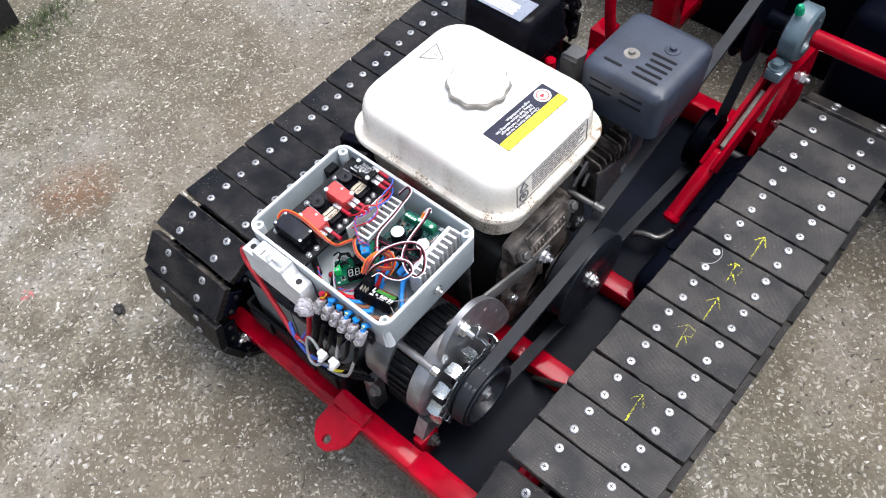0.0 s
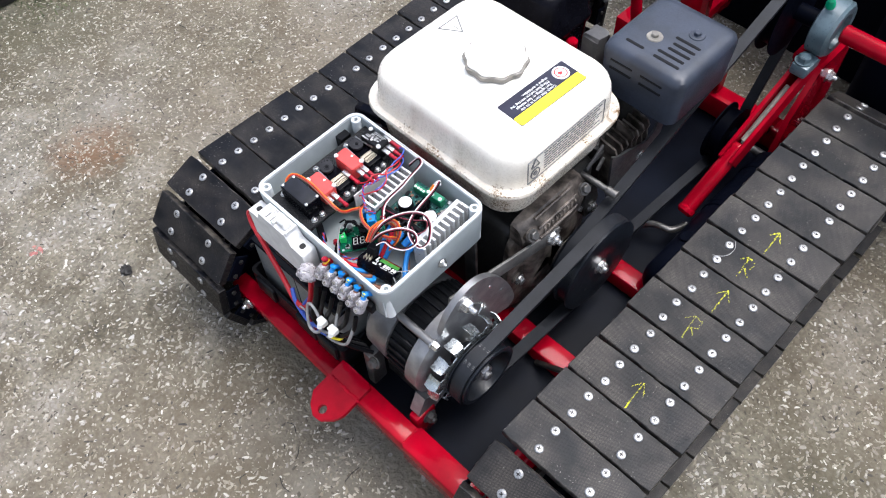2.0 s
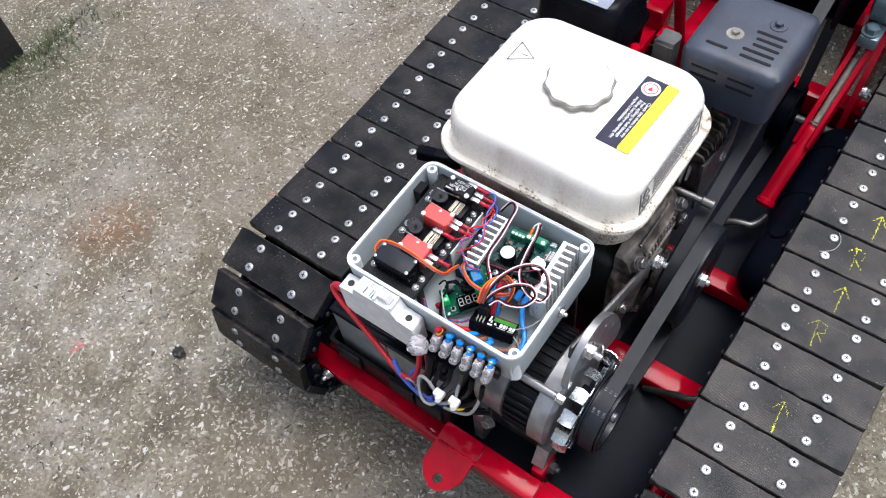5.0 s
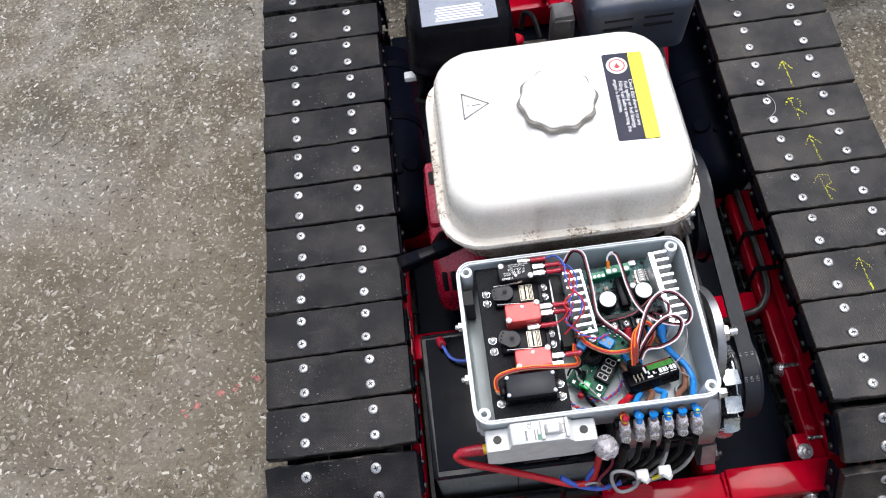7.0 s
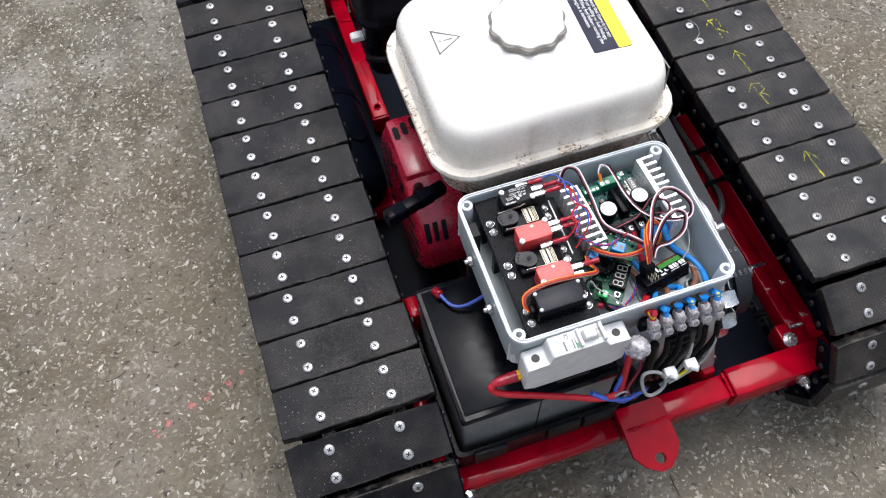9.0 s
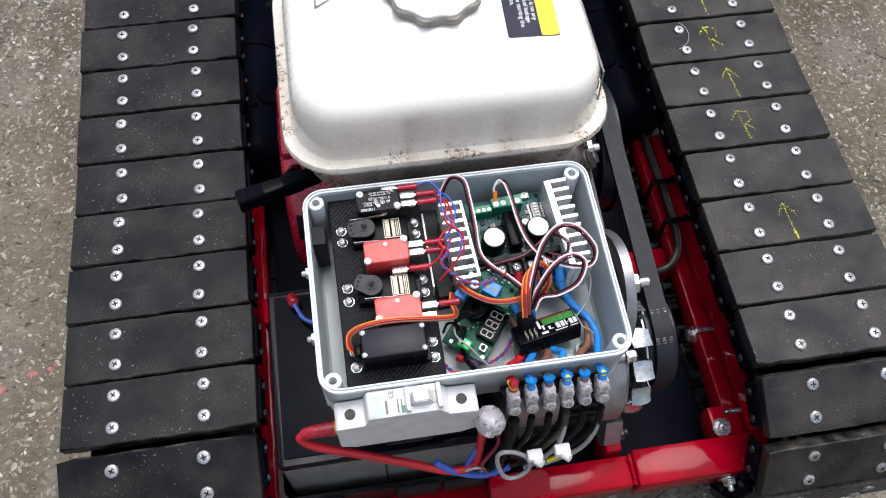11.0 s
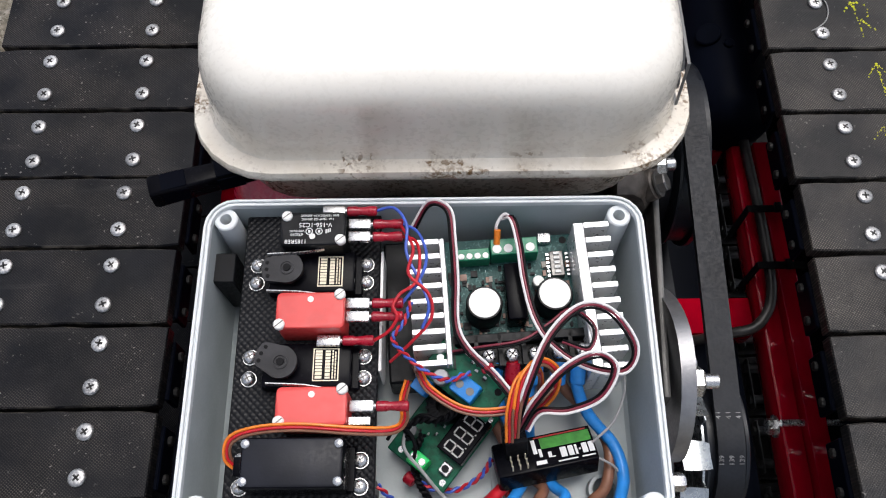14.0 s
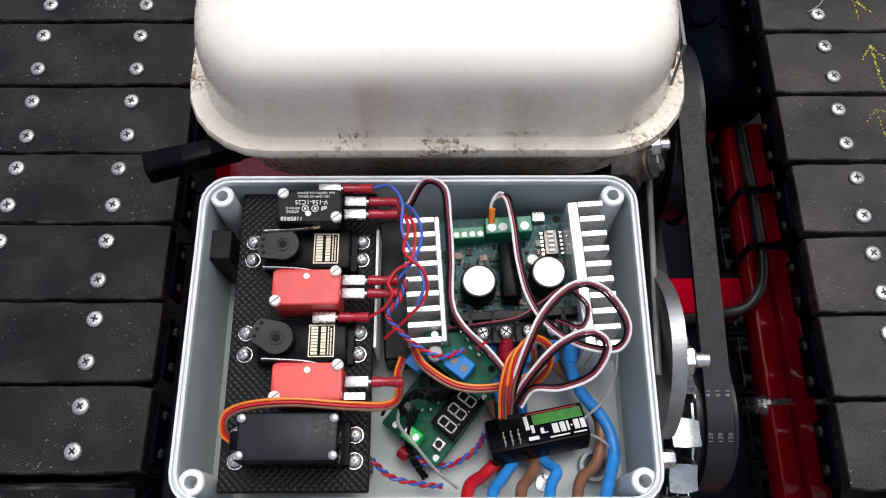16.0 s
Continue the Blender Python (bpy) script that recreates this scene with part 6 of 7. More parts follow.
part("servo_lid", bm, LIDGREY, sv)
for x in (-0.1147, -0.0765):
    for y in (0.0090, 0.0240):
        bm = B()
        lathe(bm, [(0.3875, 0.0020), (0.3896, 0.0018), (0.3901, 0.0010), (0.3901, 0)], Matrix.Translation((x, y, 0)), 12)
        part("case_screw", bm, STEEL, sv)



def microswitch(x0, y0, case, label, lever_far, screws, printed):
    """A lever microswitch lying on its side: body, corner screws, lever, blade terminals."""
    ms = thing("microswitch", (x0, y0, 0.366), label, "microswitch", "microswitches in the box")
    w, h, z = 0.0300, 0.0165, 0.3850
    bm = B()
    loft(bm, [rrect(x0 + w / 2, y0 + h / 2, w / 2 - i, h / 2 - i, 0.0022, zz, 3) for zz, i in ((0.3662, 0), (z - 0.0005, 0), (z, 0.0005))])
    part("switch_case", bm, case, ms)
    for sx, sy in screws:
        bm = B()
        cx, cy = x0 + sx * w, y0 + sy * h
        lathe(bm, [(z - 0.001, 0.0025), (z + 0.0009, 0.0025), (z + 0.0014, 0.002), (z + 0.0014, 0)], Matrix.Translation((cx, cy, 0)), 16)
        box(bm, -0.0023, 0.0023, -0.00025, 0.00025, z + 0.001, z + 0.0015, M=Matrix.Translation((cx, cy, 0)) @ Matrix.Rotation(radians(40), 4, 'Z'), mi=1)
        part("fixing_screw", bm, [WHITEPLASTIC, DARKSTEEL], ms, "pale screw head")
    bm = B()
    cyl(bm, (x0 + 0.50 * w, y0 + (0.80 if lever_far else 0.25) * h, z - 0.0004), (x0 + 0.50 * w, y0 + (0.80 if lever_far else 0.25) * h, z + 0.0003), 0.0014, 12)
    part("case_hole", bm, WHITEPLASTIC, ms)
    ly = y0 + h + 0.0012 if lever_far else y0 - 0.0012
    s = 1 if lever_far else -1
    bm = sweep(B(), [(x0 + 0.020, ly - s * 0.001, 0.380), (x0 + 0.010, ly + s * 0.0006, 0.380), (x0 - 0.006, ly + s * 0.0014, 0.380)], 0.0005, 6, 4, flat=2.2)
    part("lever", bm, STEEL, ms, "bright metal lever")
    if printed:
        for body, size, u, v in (("0.6A 125VDC 0.3A 250VDC", 0.0015, 0.60, 0.885), ("15A 1/2HP 125 250VAC", 0.0015, 0.57, 0.775), ("V-156-1C25", 0.0031, 0.54, 0.60), ("V4F1F01C", 0.0016, 0.26, 0.42), ("672010", 0.0019, 0.26, 0.31), ("1185RE8", 0.0028, 0.25, 0.10)):
            letters("case_print", body, size, pose(x0 + w * u, y0 + h * v, z + 0.0001, 0, 0, 180), PRINTWHITE, ms)
        bm = B()
        for u in (0.45, 0.60):
            ring = [(x0 + u * w + 0.0015 * math.cos(a), y0 + 0.40 * h + 0.0015 * math.sin(a)) for a in [2 * math.pi * i / 16 for i in range(16)]]
            line_loop(bm, ring, 0.00018, z + 0.0002)
            flat(bm, x0 + u * w - 0.0005, x0 + u * w + 0.0005, y0 + 0.36 * h, y0 + 0.44 * h, z + 0.0001, 0.0001)
        for i in range(3):
            flat(bm, x0 + (0.70 + 0.03 * i) * w, x0 + (0.715 + 0.03 * i) * w, y0 + (0.34 + 0.02 * i) * h, y0 + (0.46 + 0.01 * i) * h, z + 0.0001, 0.0001)
        part("label_print", bm, PRINTWHITE, ms, smooth=False)
    return ms


sw_c = microswitch(-0.1082, 0.1140, BLACKPLASTIC, "black lever microswitch with white printing", False, ((0.10, 0.86), (0.93, 0.14)), True)
sw_a = microswitch(-0.1072, 0.0745, SWITCHRED, "red lever microswitch with pale screws", True, ((0.06, 0.10), (0.93, 0.93)), False)
sw_b = microswitch(-0.1045, 0.0320, SWITCHRED, "red lever microswitch with pale screws", True, ((0.06, 0.10), (0.93, 0.93)), False)


def spade(parent, x, y, z, bare=False):
    """A blade terminal with its red crimp sleeve."""
    bm = box(B(), x, x + 0.0105, y - 0.0025, y + 0.0025, z - 0.0016, z + 0.0012, 0.0006, 2)
    cyl(bm, (x + 0.0100, y, z), (x + 0.0130, y, z), 0.0012, 10)
    part("blade_terminal", bm, STEEL, parent, "bright blade terminal")
    if not bare:
        bm = lathe(B(), [(0, 0.0018), (0.0005, 0.0023), (0.0045, 0.0023), (0.0055, 0.0019), (0.008, 0.0020), (0.0105, 0.0024), (0.0135, 0.0024), (0.0140, 0.0018)], axis((x + 0.0115, y, z), (1, 0, 0)), 14)
        part("crimp_sleeve", bm, SLEEVERED, parent, "red crimp sleeve")


spade(sw_c, -0.0898, 0.1330, 0.380)
spade(sw_c, -0.0775, 0.1262, 0.380)
spade(sw_c, -0.0775, 0.1198, 0.380)
spade(sw_a, -0.0770, 0.0872, 0.380)
spade(sw_a, -0.0770, 0.0810, 0.380)
spade(sw_a, -0.0900, 0.0712, 0.376)
spade(sw_b, -0.0740, 0.0410, 0.380)
bm = box(B(), -0.0740, -0.0650, 0.0335, 0.0365, 0.3785, 0.3795)
part("blade_terminal", bm, STEEL, sw_b, "bare blade terminal")

# ---- motor driver ----
drv = thing("motor_driver", (0.0, 0.095, FLOOR), "green motor driver board between two finned heatsinks", "circuit board")
PZ = 0.3525
bm = box(B(), -0.031, 0.0335, 0.066, 0.1305, PZ - 0.0016, PZ)
part("board", bm, PCBGREEN, drv)
for x in (-0.027, 0.029):
    for y in (0.07, 0.126):
        bm = cyl(B(), (x, y, FLOOR), (x, y, PZ - 0.0016), 0.003, 10)
        part("standoff", bm, STEEL, drv)


def heatsink(spine0, spine1, tip, y0, y1, n, z1):
    hs = part("heatsink", box(B(), spine0, spine1, y0, y1, 0.336, z1, 0.0005, 1), HEATSINK, drv, "bright finned aluminium heatsink")
    t = (y1 - y0) * 0.40 / n
    a, b = sorted((tip, spine0 if tip < spine0 else spine1))
    for i in range(n):
        y = y0 + (y1 - y0 - t) * i / (n - 1)
        part("fin", box(B(), a, b, y, y + t, 0.336, z1, 0.0003, 1), HEATSINK, hs)


heatsink(-0.0340, -0.0315, -0.0490, 0.0630, 0.1245, 9, 0.3715)
heatsink(0.0295, 0.0345, 0.0465, 0.0555, 0.1265, 10, 0.3745)
for x, y in ((-0.0148, 0.0925), (0.0183, 0.0948)):
    bm = lathe(B(), [(PZ, 0.0086), (0.3655, 0.0086), (0.3668, 0.0080), (0.3668, 0.0072)], Matrix.Translation((x, y, 0)), 32)
    cap = part("capacitor", bm, BLACKPLASTIC, drv, "black capacitor with a white top")
    bm = cyl(B(), (x, y, 0.3664), (x, y, 0.3671), 0.0073, 30)
    part("capacitor_top", bm, WHITEPLASTIC, cap)
bm = box(B(), -0.0042, 0.0046, 0.0840, 0.1120, PZ, 0.3660, 0.001)
for i in range(9):
    box(bm, 0.0046, 0.0058, 0.0855 + 0.0027 * i, 0.0868 + 0.0027 * i, 0.356, 0.3595)
part("shunt_block", bm, GLOSSBLACK, drv)
bm = box(B(), -0.0255, -0.0098, 0.1165, 0.1225, PZ, 0.3612, 0.0004, 1)
gt = part("green_terminal", bm, TERMGREEN, drv)
for i in range(4):
    part("terminal_screw", cyl(B(), (-0.0235 + 0.0039 * i, 0.1185, 0.3612), (-0.0235 + 0.0039 * i, 0.1185, 0.3616), 0.0015, 12), WHITEPLASTIC, gt)
bm = box(B(), -0.0092, 0.0135, 0.1175, 0.1258, PZ, 0.3632, 0.0004, 1)
gt = part("green_terminal", bm, TERMGREEN, drv)
for x in (-0.0062, -0.0008, 0.0098):
    part("terminal_screw", cyl(B(), (x, 0.1205, 0.3632), (x, 0.1205, 0.3636), 0.0022, 14), WHITEPLASTIC, gt)
part("usb_socket", box(B(), 0.0148, 0.0215, 0.1255, 0.1310, PZ, 0.3555, 0.0005, 1), STEEL, drv)
bm = box(B(), 0.0195, 0.0262, 0.1075, 0.1205, PZ, 0.3562, 0.0004, 1)
dip = part("dip_switch", bm, DARKSTEEL, drv)
for i in range(5):
    part("switch_key", box(B(), 0.0215, 0.0242, 0.1088 + 0.0024 * i, 0.1100 + 0.0024 * i, 0.3562, 0.3572), WHITEPLASTIC, dip)
for x in (0.0180, 0.0275):
    for i in range(6):
        part("pin", box(B(), x, x + 0.0014, 0.108 + 0.0022 * i, 0.1092 + 0.0022 * i, PZ, 0.3545), STEEL, drv)
part("mount_hole", cyl(B(), (0.0275, 0.1275, PZ), (0.0275, 0.1275, PZ + 0.0002), 0.0019, 14), WBLACK, drv)
part("small_capacitor", cyl(B(), (0.0125, 0.1045, PZ), (0.0125, 0.1045, 0.3590), 0.0028, 18, 0.0004), WHITEPLASTIC, drv)
q = random.Random(31)
for i in range(120):
    x, y = q.uniform(-0.030, 0.030), q.uniform(0.0785, 0.1165)
    w, h = q.choice(((0.0006, 0.0011), (0.0011, 0.0006), (0.0016, 0.0016), (0.0008, 0.0014)))
    part("chip", box(B(), x - w, x + w, y - h, y + h, PZ, PZ + q.uniform(0.0006, 0.0014)), q.choice((BLACKPLASTIC, BLACKPLASTIC, BLACKPLASTIC, WBROWN, CAPGREY, GLOSSBLACK)), drv)
for i in range(26):
    x, y, w, h = q.uniform(-0.029, 0.026), q.uniform(0.079, 0.116), q.uniform(0.0006, 0.0018), 0.0003
    if i % 2:
        w, h = h, w
    part("silk_print", flat(B(), x, x + w, y, y + h, PZ + 0.0001, 0.0001), TURQUOISE, drv, smooth=False)
bm = box(B(), -0.031, 0.0335, 0.0630, 0.0735, 0.348, 0.3615, 0.0006, 1)
for i in range(7):
    x = -0.031 + 0.0645 * i / 6
    box(bm, x - 0.0009 if i else x, x + 0.0009 if i < 6 else x, 0.0625, 0.0775, 0.348, 0.3660)
box(bm, -0.031, 0.0335, 0.0735, 0.0778, 0.352, 0.3660, 0.0004, 1)
tb = part("screw_terminal_block", bm, BLACKPLASTIC, drv)
for i in range(6):
    x = -0.0256 + 0.01075 * i
    bm = lathe(B(), [(0.3612, 0.0034), (0.3636, 0.0034), (0.3642, 0.0030), (0.3645, 0.0025), (0.3648, 0.0015), (0.3648, 0)], Matrix.Translation((x, 0.0680, 0)), 14)
    for turn in (0, 90):
        box(bm, -0.0022, 0.0022, -0.0003, 0.0003, 0.3642, 0.36495, M=Matrix.Translation((x, 0.0680, 0)) @ Matrix.Rotation(radians(turn + 25 * i), 4, 'Z'), mi=1)
    part("clamp_screw", bm, [STEEL, WBLACK], tb, "bright cross-head clamp screw")

# black block added where the servo plate's shade falls
part("base_block", box(B(), -0.0615, -0.0480, 0.0620, 0.1340, FLOOR, 0.3480, 0.001, 1), BLACKPLASTIC, drv, "black block in place of the servo plate's shade")

# ---- voltage module with a three-digit display ----
vm = thing("voltage_module", (-0.040, 0.030, FLOOR), "green voltage regulator board with a three-digit display", "circuit board")
VM = Matrix.Translation((-0.0332, 0.0362, 0.338)) @ Matrix.Rotation(radians(51), 4, 'Z') @ Matrix.Rotation(radians(-6), 4, 'Y') @ Matrix.Rotation(radians(-5), 4, 'X')
vb = part("board", box(B(), -0.0215, 0.0215, -0.0155, 0.0185, -0.0008, 0.0008, 0.0004, 1, VM), PCBBRIGHT, vm)
for x in (-0.018, 0.018):
    for y in (-0.0125, 0.0125):
        part("mount_hole", cyl(B(), VM @ Vector((x, y, 0.0006)), VM @ Vector((x, y, 0.0010)), 0.0016, 12), STEEL, vb)
disp = part("display", box(B(), -0.0070, 0.0165, -0.0152, -0.0012, 0.0008, 0.0072, 0.0004, 1, VM), GLOSSBLACK, vm, "black three-digit display")
SEG = {"a": (0, 1, 0), "b": (1, .5, 1), "c": (1, -.5, 1), "d": (0, -1, 0), "e": (-1, -.5, 1), "f": (-1, .5, 1), "g": (0, 0, 0)}
for i in range(3):
    bm = B()
    D = VM @ Matrix.Translation((-0.0028 + 0.0074 * i, -0.0082, 0.00725)) @ Matrix.Rotation(radians(0), 4, 'Z')
    for u, v, up in SEG.values():
        # the digits stand across the module, their tops towards its edge
        hu, hv = (0.00036, 0.00190) if up else (0.00170, 0.00036)
        cx, cy = u * 0.0021, v * 0.0043
        box(bm, cx - hu, cx + hu, cy - hv, cy + hv, -0.0001, 0.0001, M=D)
    box(bm, 0.0030, 0.0036, -0.0047, -0.0040, -0.0001, 0.0001, M=D)
    part("digit", bm, DIGIT, disp, "pale unlit digit", smooth=False)
part("push_button", box(B(), -0.0150, -0.0095, -0.0130, -0.0075, 0.0008, 0.0040, 0.0005, 1, VM), STEEL, vm)
part("button_cap", cyl(B(), VM @ Vector((-0.01225, -0.01025, 0.004)), VM @ Vector((-0.01225, -0.01025, 0.0052)), 0.0017, 14), BLACKPLASTIC, vm)
tg = part("green_terminal", box(B(), -0.0205, -0.0135, -0.0030, 0.0060, 0.0008, 0.0098, 0.0006, 1, VM), LIGHTGREEN, vm, "light green terminal")
for y in (-0.0008, 0.0038):
    part("terminal_screw", cyl(B(), VM @ Vector((-0.0165, y, 0.0098)), VM @ Vector((-0.0165, y, 0.0101)), 0.0016, 12), STEEL, tg)
bm = lathe(B(), [(0.0008, 0.0078), (0.0085, 0.0078), (0.0092, 0.0070), (0.0092, 0.0036), (0.0010, 0.0034)], VM @ Matrix.Translation((0.0095, 0.0078, 0)), 24)
for i in range(16):
    box(bm, 0.0034, 0.0082, -0.0006, 0.0006, 0.0008, 0.0097, M=VM @ Matrix.Translation((0.0095, 0.0078, 0)) @ Matrix.Rotation(radians(22.5 * i), 4, 'Z'))
part("inductor", bm, BLACKPLASTIC, vm, "black wound inductor")
for x, y in ((-0.0085, 0.0128), (0.0195, 0.0115)):
    part("capacitor", cyl(B(), VM @ Vector((x, y, 0.0008)), VM @ Vector((x, y, 0.009)), 0.0030, 20, 0.0005), ALU, vm, "silver capacitor")
part("trimmer", box(B(), 0.0130, 0.0210, 0.0030, 0.0085, 0.0008, 0.0090, 0.0004, 1, VM), TERMBLUE, vm, "blue trimmer")
q = random.Random(8)
for i in range(14):
    x, y = q.uniform(-0.009, 0.004), q.uniform(-0.003, 0.011)
    part("chip", box(B(), x - 0.0007, x + 0.0007, y - 0.0004, y + 0.0004, 0.0008, 0.0016, M=VM), q.choice((BLACKPLASTIC, BREAKERGREY, WBROWN)), vm)

# ---- relay module with a blue terminal ----
rm = thing("relay_module", (-0.025, 0.055, FLOOR), "small green relay board with a blue screw terminal", "circuit board")
RM = Matrix.Translation((-0.0224, 0.0584, 0.3640)) @ Matrix.Rotation(radians(-39), 4, 'Z') @ Matrix.Rotation(radians(10), 4, 'X')
rb = part("board", box(B(), -0.0190, 0.0190, -0.0125, 0.0062, -0.0008, 0.0008, 0.0004, 1, RM), PCBBRIGHT, rm)
for x, y in ((-0.0150, -0.0018), (0.0152, 0.0017)):
    part("mount_hole", cyl(B(), RM @ Vector((x, y, 0.0006)), RM @ Vector((x, y, 0.0010)), 0.0017, 12), STEEL if x < 0 else WBLACK, rb)
bt = part("blue_terminal", box(B(), -0.0026, 0.0094, -0.0105, -0.0013, 0.0008, 0.0100, 0.0006, 1, RM), TERMBLUE, rm, "blue screw terminal")
for x in (0.0006, 0.0062):
    part("terminal_screw", cyl(B(), RM @ Vector((x, -0.0060, 0.0100)), RM @ Vector((x, -0.0060, 0.0103)), 0.0018, 12), DARKSTEEL, bt)
part("capacitor", cyl(B(), RM @ Vector((-0.0084, -0.0088, 0.0008)), RM @ Vector((-0.0084, -0.0088, 0.0078)), 0.0037, 22, 0.0005), ALU, rm, "silver capacitor")
part("trimmer", box(B(), -0.0185, -0.0105, -0.0205, -0.0128, -0.010, 0.0005, 0.0005, 1, RM), TERMBLUE, rm, "blue trimmer")
part("foot", cyl(B(), (-0.0224, 0.0584, FLOOR), (-0.0224, 0.0584, 0.3632), 0.0025, 10), BLACKPLASTIC, rm)
for i in range(8):
    x, y = q.uniform(-0.005, 0.017), q.uniform(0.002, 0.006)
    part("chip", box(B(), x - 0.0008, x + 0.0008, y - 0.0005, y + 0.0005, 0.0008, 0.0017, M=RM), q.choice((BLACKPLASTIC, BREAKERGREY)), rm)

# ---- radio receiver ----
rx = thing("radio_receiver", (0.0115, 0.0215, 0.342), "black radio receiver with a green and white label", "receiver")
XM = Matrix.Translation((0.0145, 0.0251, 0.3435)) @ Matrix.Rotation(radians(11), 4, 'Z') @ Matrix.Rotation(radians(-21), 4, 'X')
case = part("receiver_case", box(B(), -0.0258, 0.0205, -0.0088, 0.0085, -0.0075, 0.0062, 0.0012, 2, XM), GLOSSBLACK, rx)
lb = part("receiver_label", box(B(), -0.0085, 0.0200, -0.0080, 0.0080, 0.0061, 0.0064, M=XM), GLOSSBLACK, rx, "green and white printed label", smooth=False)
part("green_band", box(B(), -0.0040, 0.0192, 0.0008, 0.0062, 0.0064, 0.0066, M=XM), PRINTGREEN, lb, smooth=False)
part("red_band", box(B(), -0.0065, 0.0180, 0.0066, 0.0072, 0.0064, 0.0066, M=XM), PRINTRED, lb, smooth=False)
for a, b, c, d in ((-0.0080, -0.0062, -0.0010, 0.0060), (-0.0056, -0.0042, -0.0030, 0.0010), (-0.0078, -0.0030, -0.0066, -0.0048), (-0.0016, 0.0016, -0.0040, -0.0036), (-0.0016, 0.0000, -0.0036, -0.0012), (0.0040, 0.0068, -0.0050, -0.0002), (0.0076, 0.0100, -0.0050, -0.0002), (0.0107, 0.0118, -0.0050, -0.0002), (0.0125, 0.0133, -0.0030, -0.0022), (0.0140, 0.0164, -0.0050, -0.0002), (0.0171, 0.0194, -0.0050, -0.0002), (0.0020, 0.0110, -0.0070, -0.0064), (0.0130, 0.0190, -0.0070, -0.0064)):
    part("print_bar", box(B(), a, b, c, d, 0.0064, 0.0067, M=XM), PRINTWHITE, lb, smooth=False)
for c in range(6):
    for r in range(3):
        part("pin", box(B(), -0.0192 + 0.0034 * r, -0.0186 + 0.0034 * r, -0.0070 + 0.0024 * c, -0.0065 + 0.0024 * c, 0.0062, 0.0105, M=XM), GOLD, rx)
for c in range(4):
    part("servo_plug", box(B(), -0.0205, -0.0105, -0.0008 + 0.0025 * c, 0.0015 + 0.0025 * c, 0.0064, 0.0190, 0.0003, 1, XM), BLACKPLASTIC, rx, "black three-pin plug")
part("rx_pad", box(B(), 0.004, 0.024, 0.021, 0.029, FLOOR, 0.3375, 0.0006, 1), WBLACK, rx)

# black relay block in the corner
rel = part("small_relay", box(B(), -0.1428, -0.1325, 0.1035, 0.1185, 0.330, 0.3655, 0.0006, 1), BLACKPLASTIC)
tagged(rel, "small black relay block in the corner of the box", "relay")

# ---- wiring in the box ----
loom = thing("wiring_loom", (0.0, 0.05, FLOOR), "tangle of coloured wires between the boards", "wiring")


def wire(pts, r, material, name="wire", seg=8, parent=None):
    return part(name, sweep(B(), pts, r, seg), material, parent or loom)


def ribbon(pts, r, colours, name="servo_lead"):
    """Parallel wires of a flat servo lead, side by side."""
    path = [Vector(p) for p in pts]
    n = len(colours)
    for i, c in enumerate(colours):
        o = (i - (n - 1) / 2) * 2 * r
        row = []
        for k, p in enumerate(path):
            d = path[min(k + 1, len(path) - 1)] - path[max(k - 1, 0)]
            side = Vector((-d.y, d.x, 0))
            side = side.normalized() if side.length > 1e-5 else Vector((1, 0, 0))
            row.append(p + side * o + Vector((0, 0, 0.0004 * i)))
        wire(row, r, c, name)


def twisted(pts, r, c1, c2, turns):
    path = smooth_path(pts, 12)
    n = len(path)
    for ph, c in ((0, c1), (math.pi, c2)):
        row = []
        for i, p in enumerate(path):
            d = (path[min(i + 1, n - 1)] - path[max(i - 1, 0)]).normalized()
            u = d.cross(Vector((0, 0, 1))).normalized()
            v = u.cross(d)
            a = ph + 2 * math.pi * turns * i / (n - 1)
            row.append(p + (u * math.cos(a) + v * math.sin(a)) * r * 1.05)
        part("twisted_wire", sweep(B(), row, r, 6, 1), c, loom)


# power leads from the driver to the outer terminals
CON = [-0.0220 + 0.0120 * i for i in range(6)]
wire([(-0.0020, 0.066, 0.360), (0.0000, 0.052, 0.352), (0.0010, 0.035, 0.338), (-0.0030, 0.018, 0.336), (-0.0130, 0.0065, 0.341), (-0.0195, 0.0010, 0.350), (-0.0218, -0.008, 0.358), (CON[0], -0.0150, 0.364), (CON[0], -0.020, 0.361)], 0.0029, WRED, "power_lead", 12)
wire([(0.0085, 0.066, 0.360), (0.0050, 0.050, 0.350), (0.0060, 0.034, 0.336), (0.0040, 0.018, 0.335), (-0.0040, 0.0055, 0.342), (-0.0095, -0.002, 0.351), (CON[1], -0.010, 0.360), (CON[1], -0.0155, 0.366), (CON[1], -0.020, 0.362)], 0.0026, WBLUE, "power_lead", 12)
wire([(-0.0180, 0.066, 0.360), (-0.0150, 0.054, 0.346), (-0.0080, 0.038, 0.334), (0.0030, 0.020, 0.334), (0.0110, 0.012, 0.338), (0.0075, 0.0050, 0.344), (0.0030, -0.001, 0.352), (CON[2], -0.010, 0.360), (CON[2], -0.0155, 0.365), (CON[2], -0.020, 0.361)], 0.0026, WBROWN, "power_lead", 12)
wire([(-0.0090, 0.066, 0.360), (-0.0080, 0.050, 0.344), (0.0040, 0.030, 0.334), (0.0150, 0.0135, 0.338), (0.0200, 0.0075, 0.345), (0.0165, 0.001, 0.350), (CON[3], -0.009, 0.360), (CON[3], -0.0155, 0.366), (CON[3], -0.020, 0.362)], 0.0026, WBLUE, "power_lead", 12)
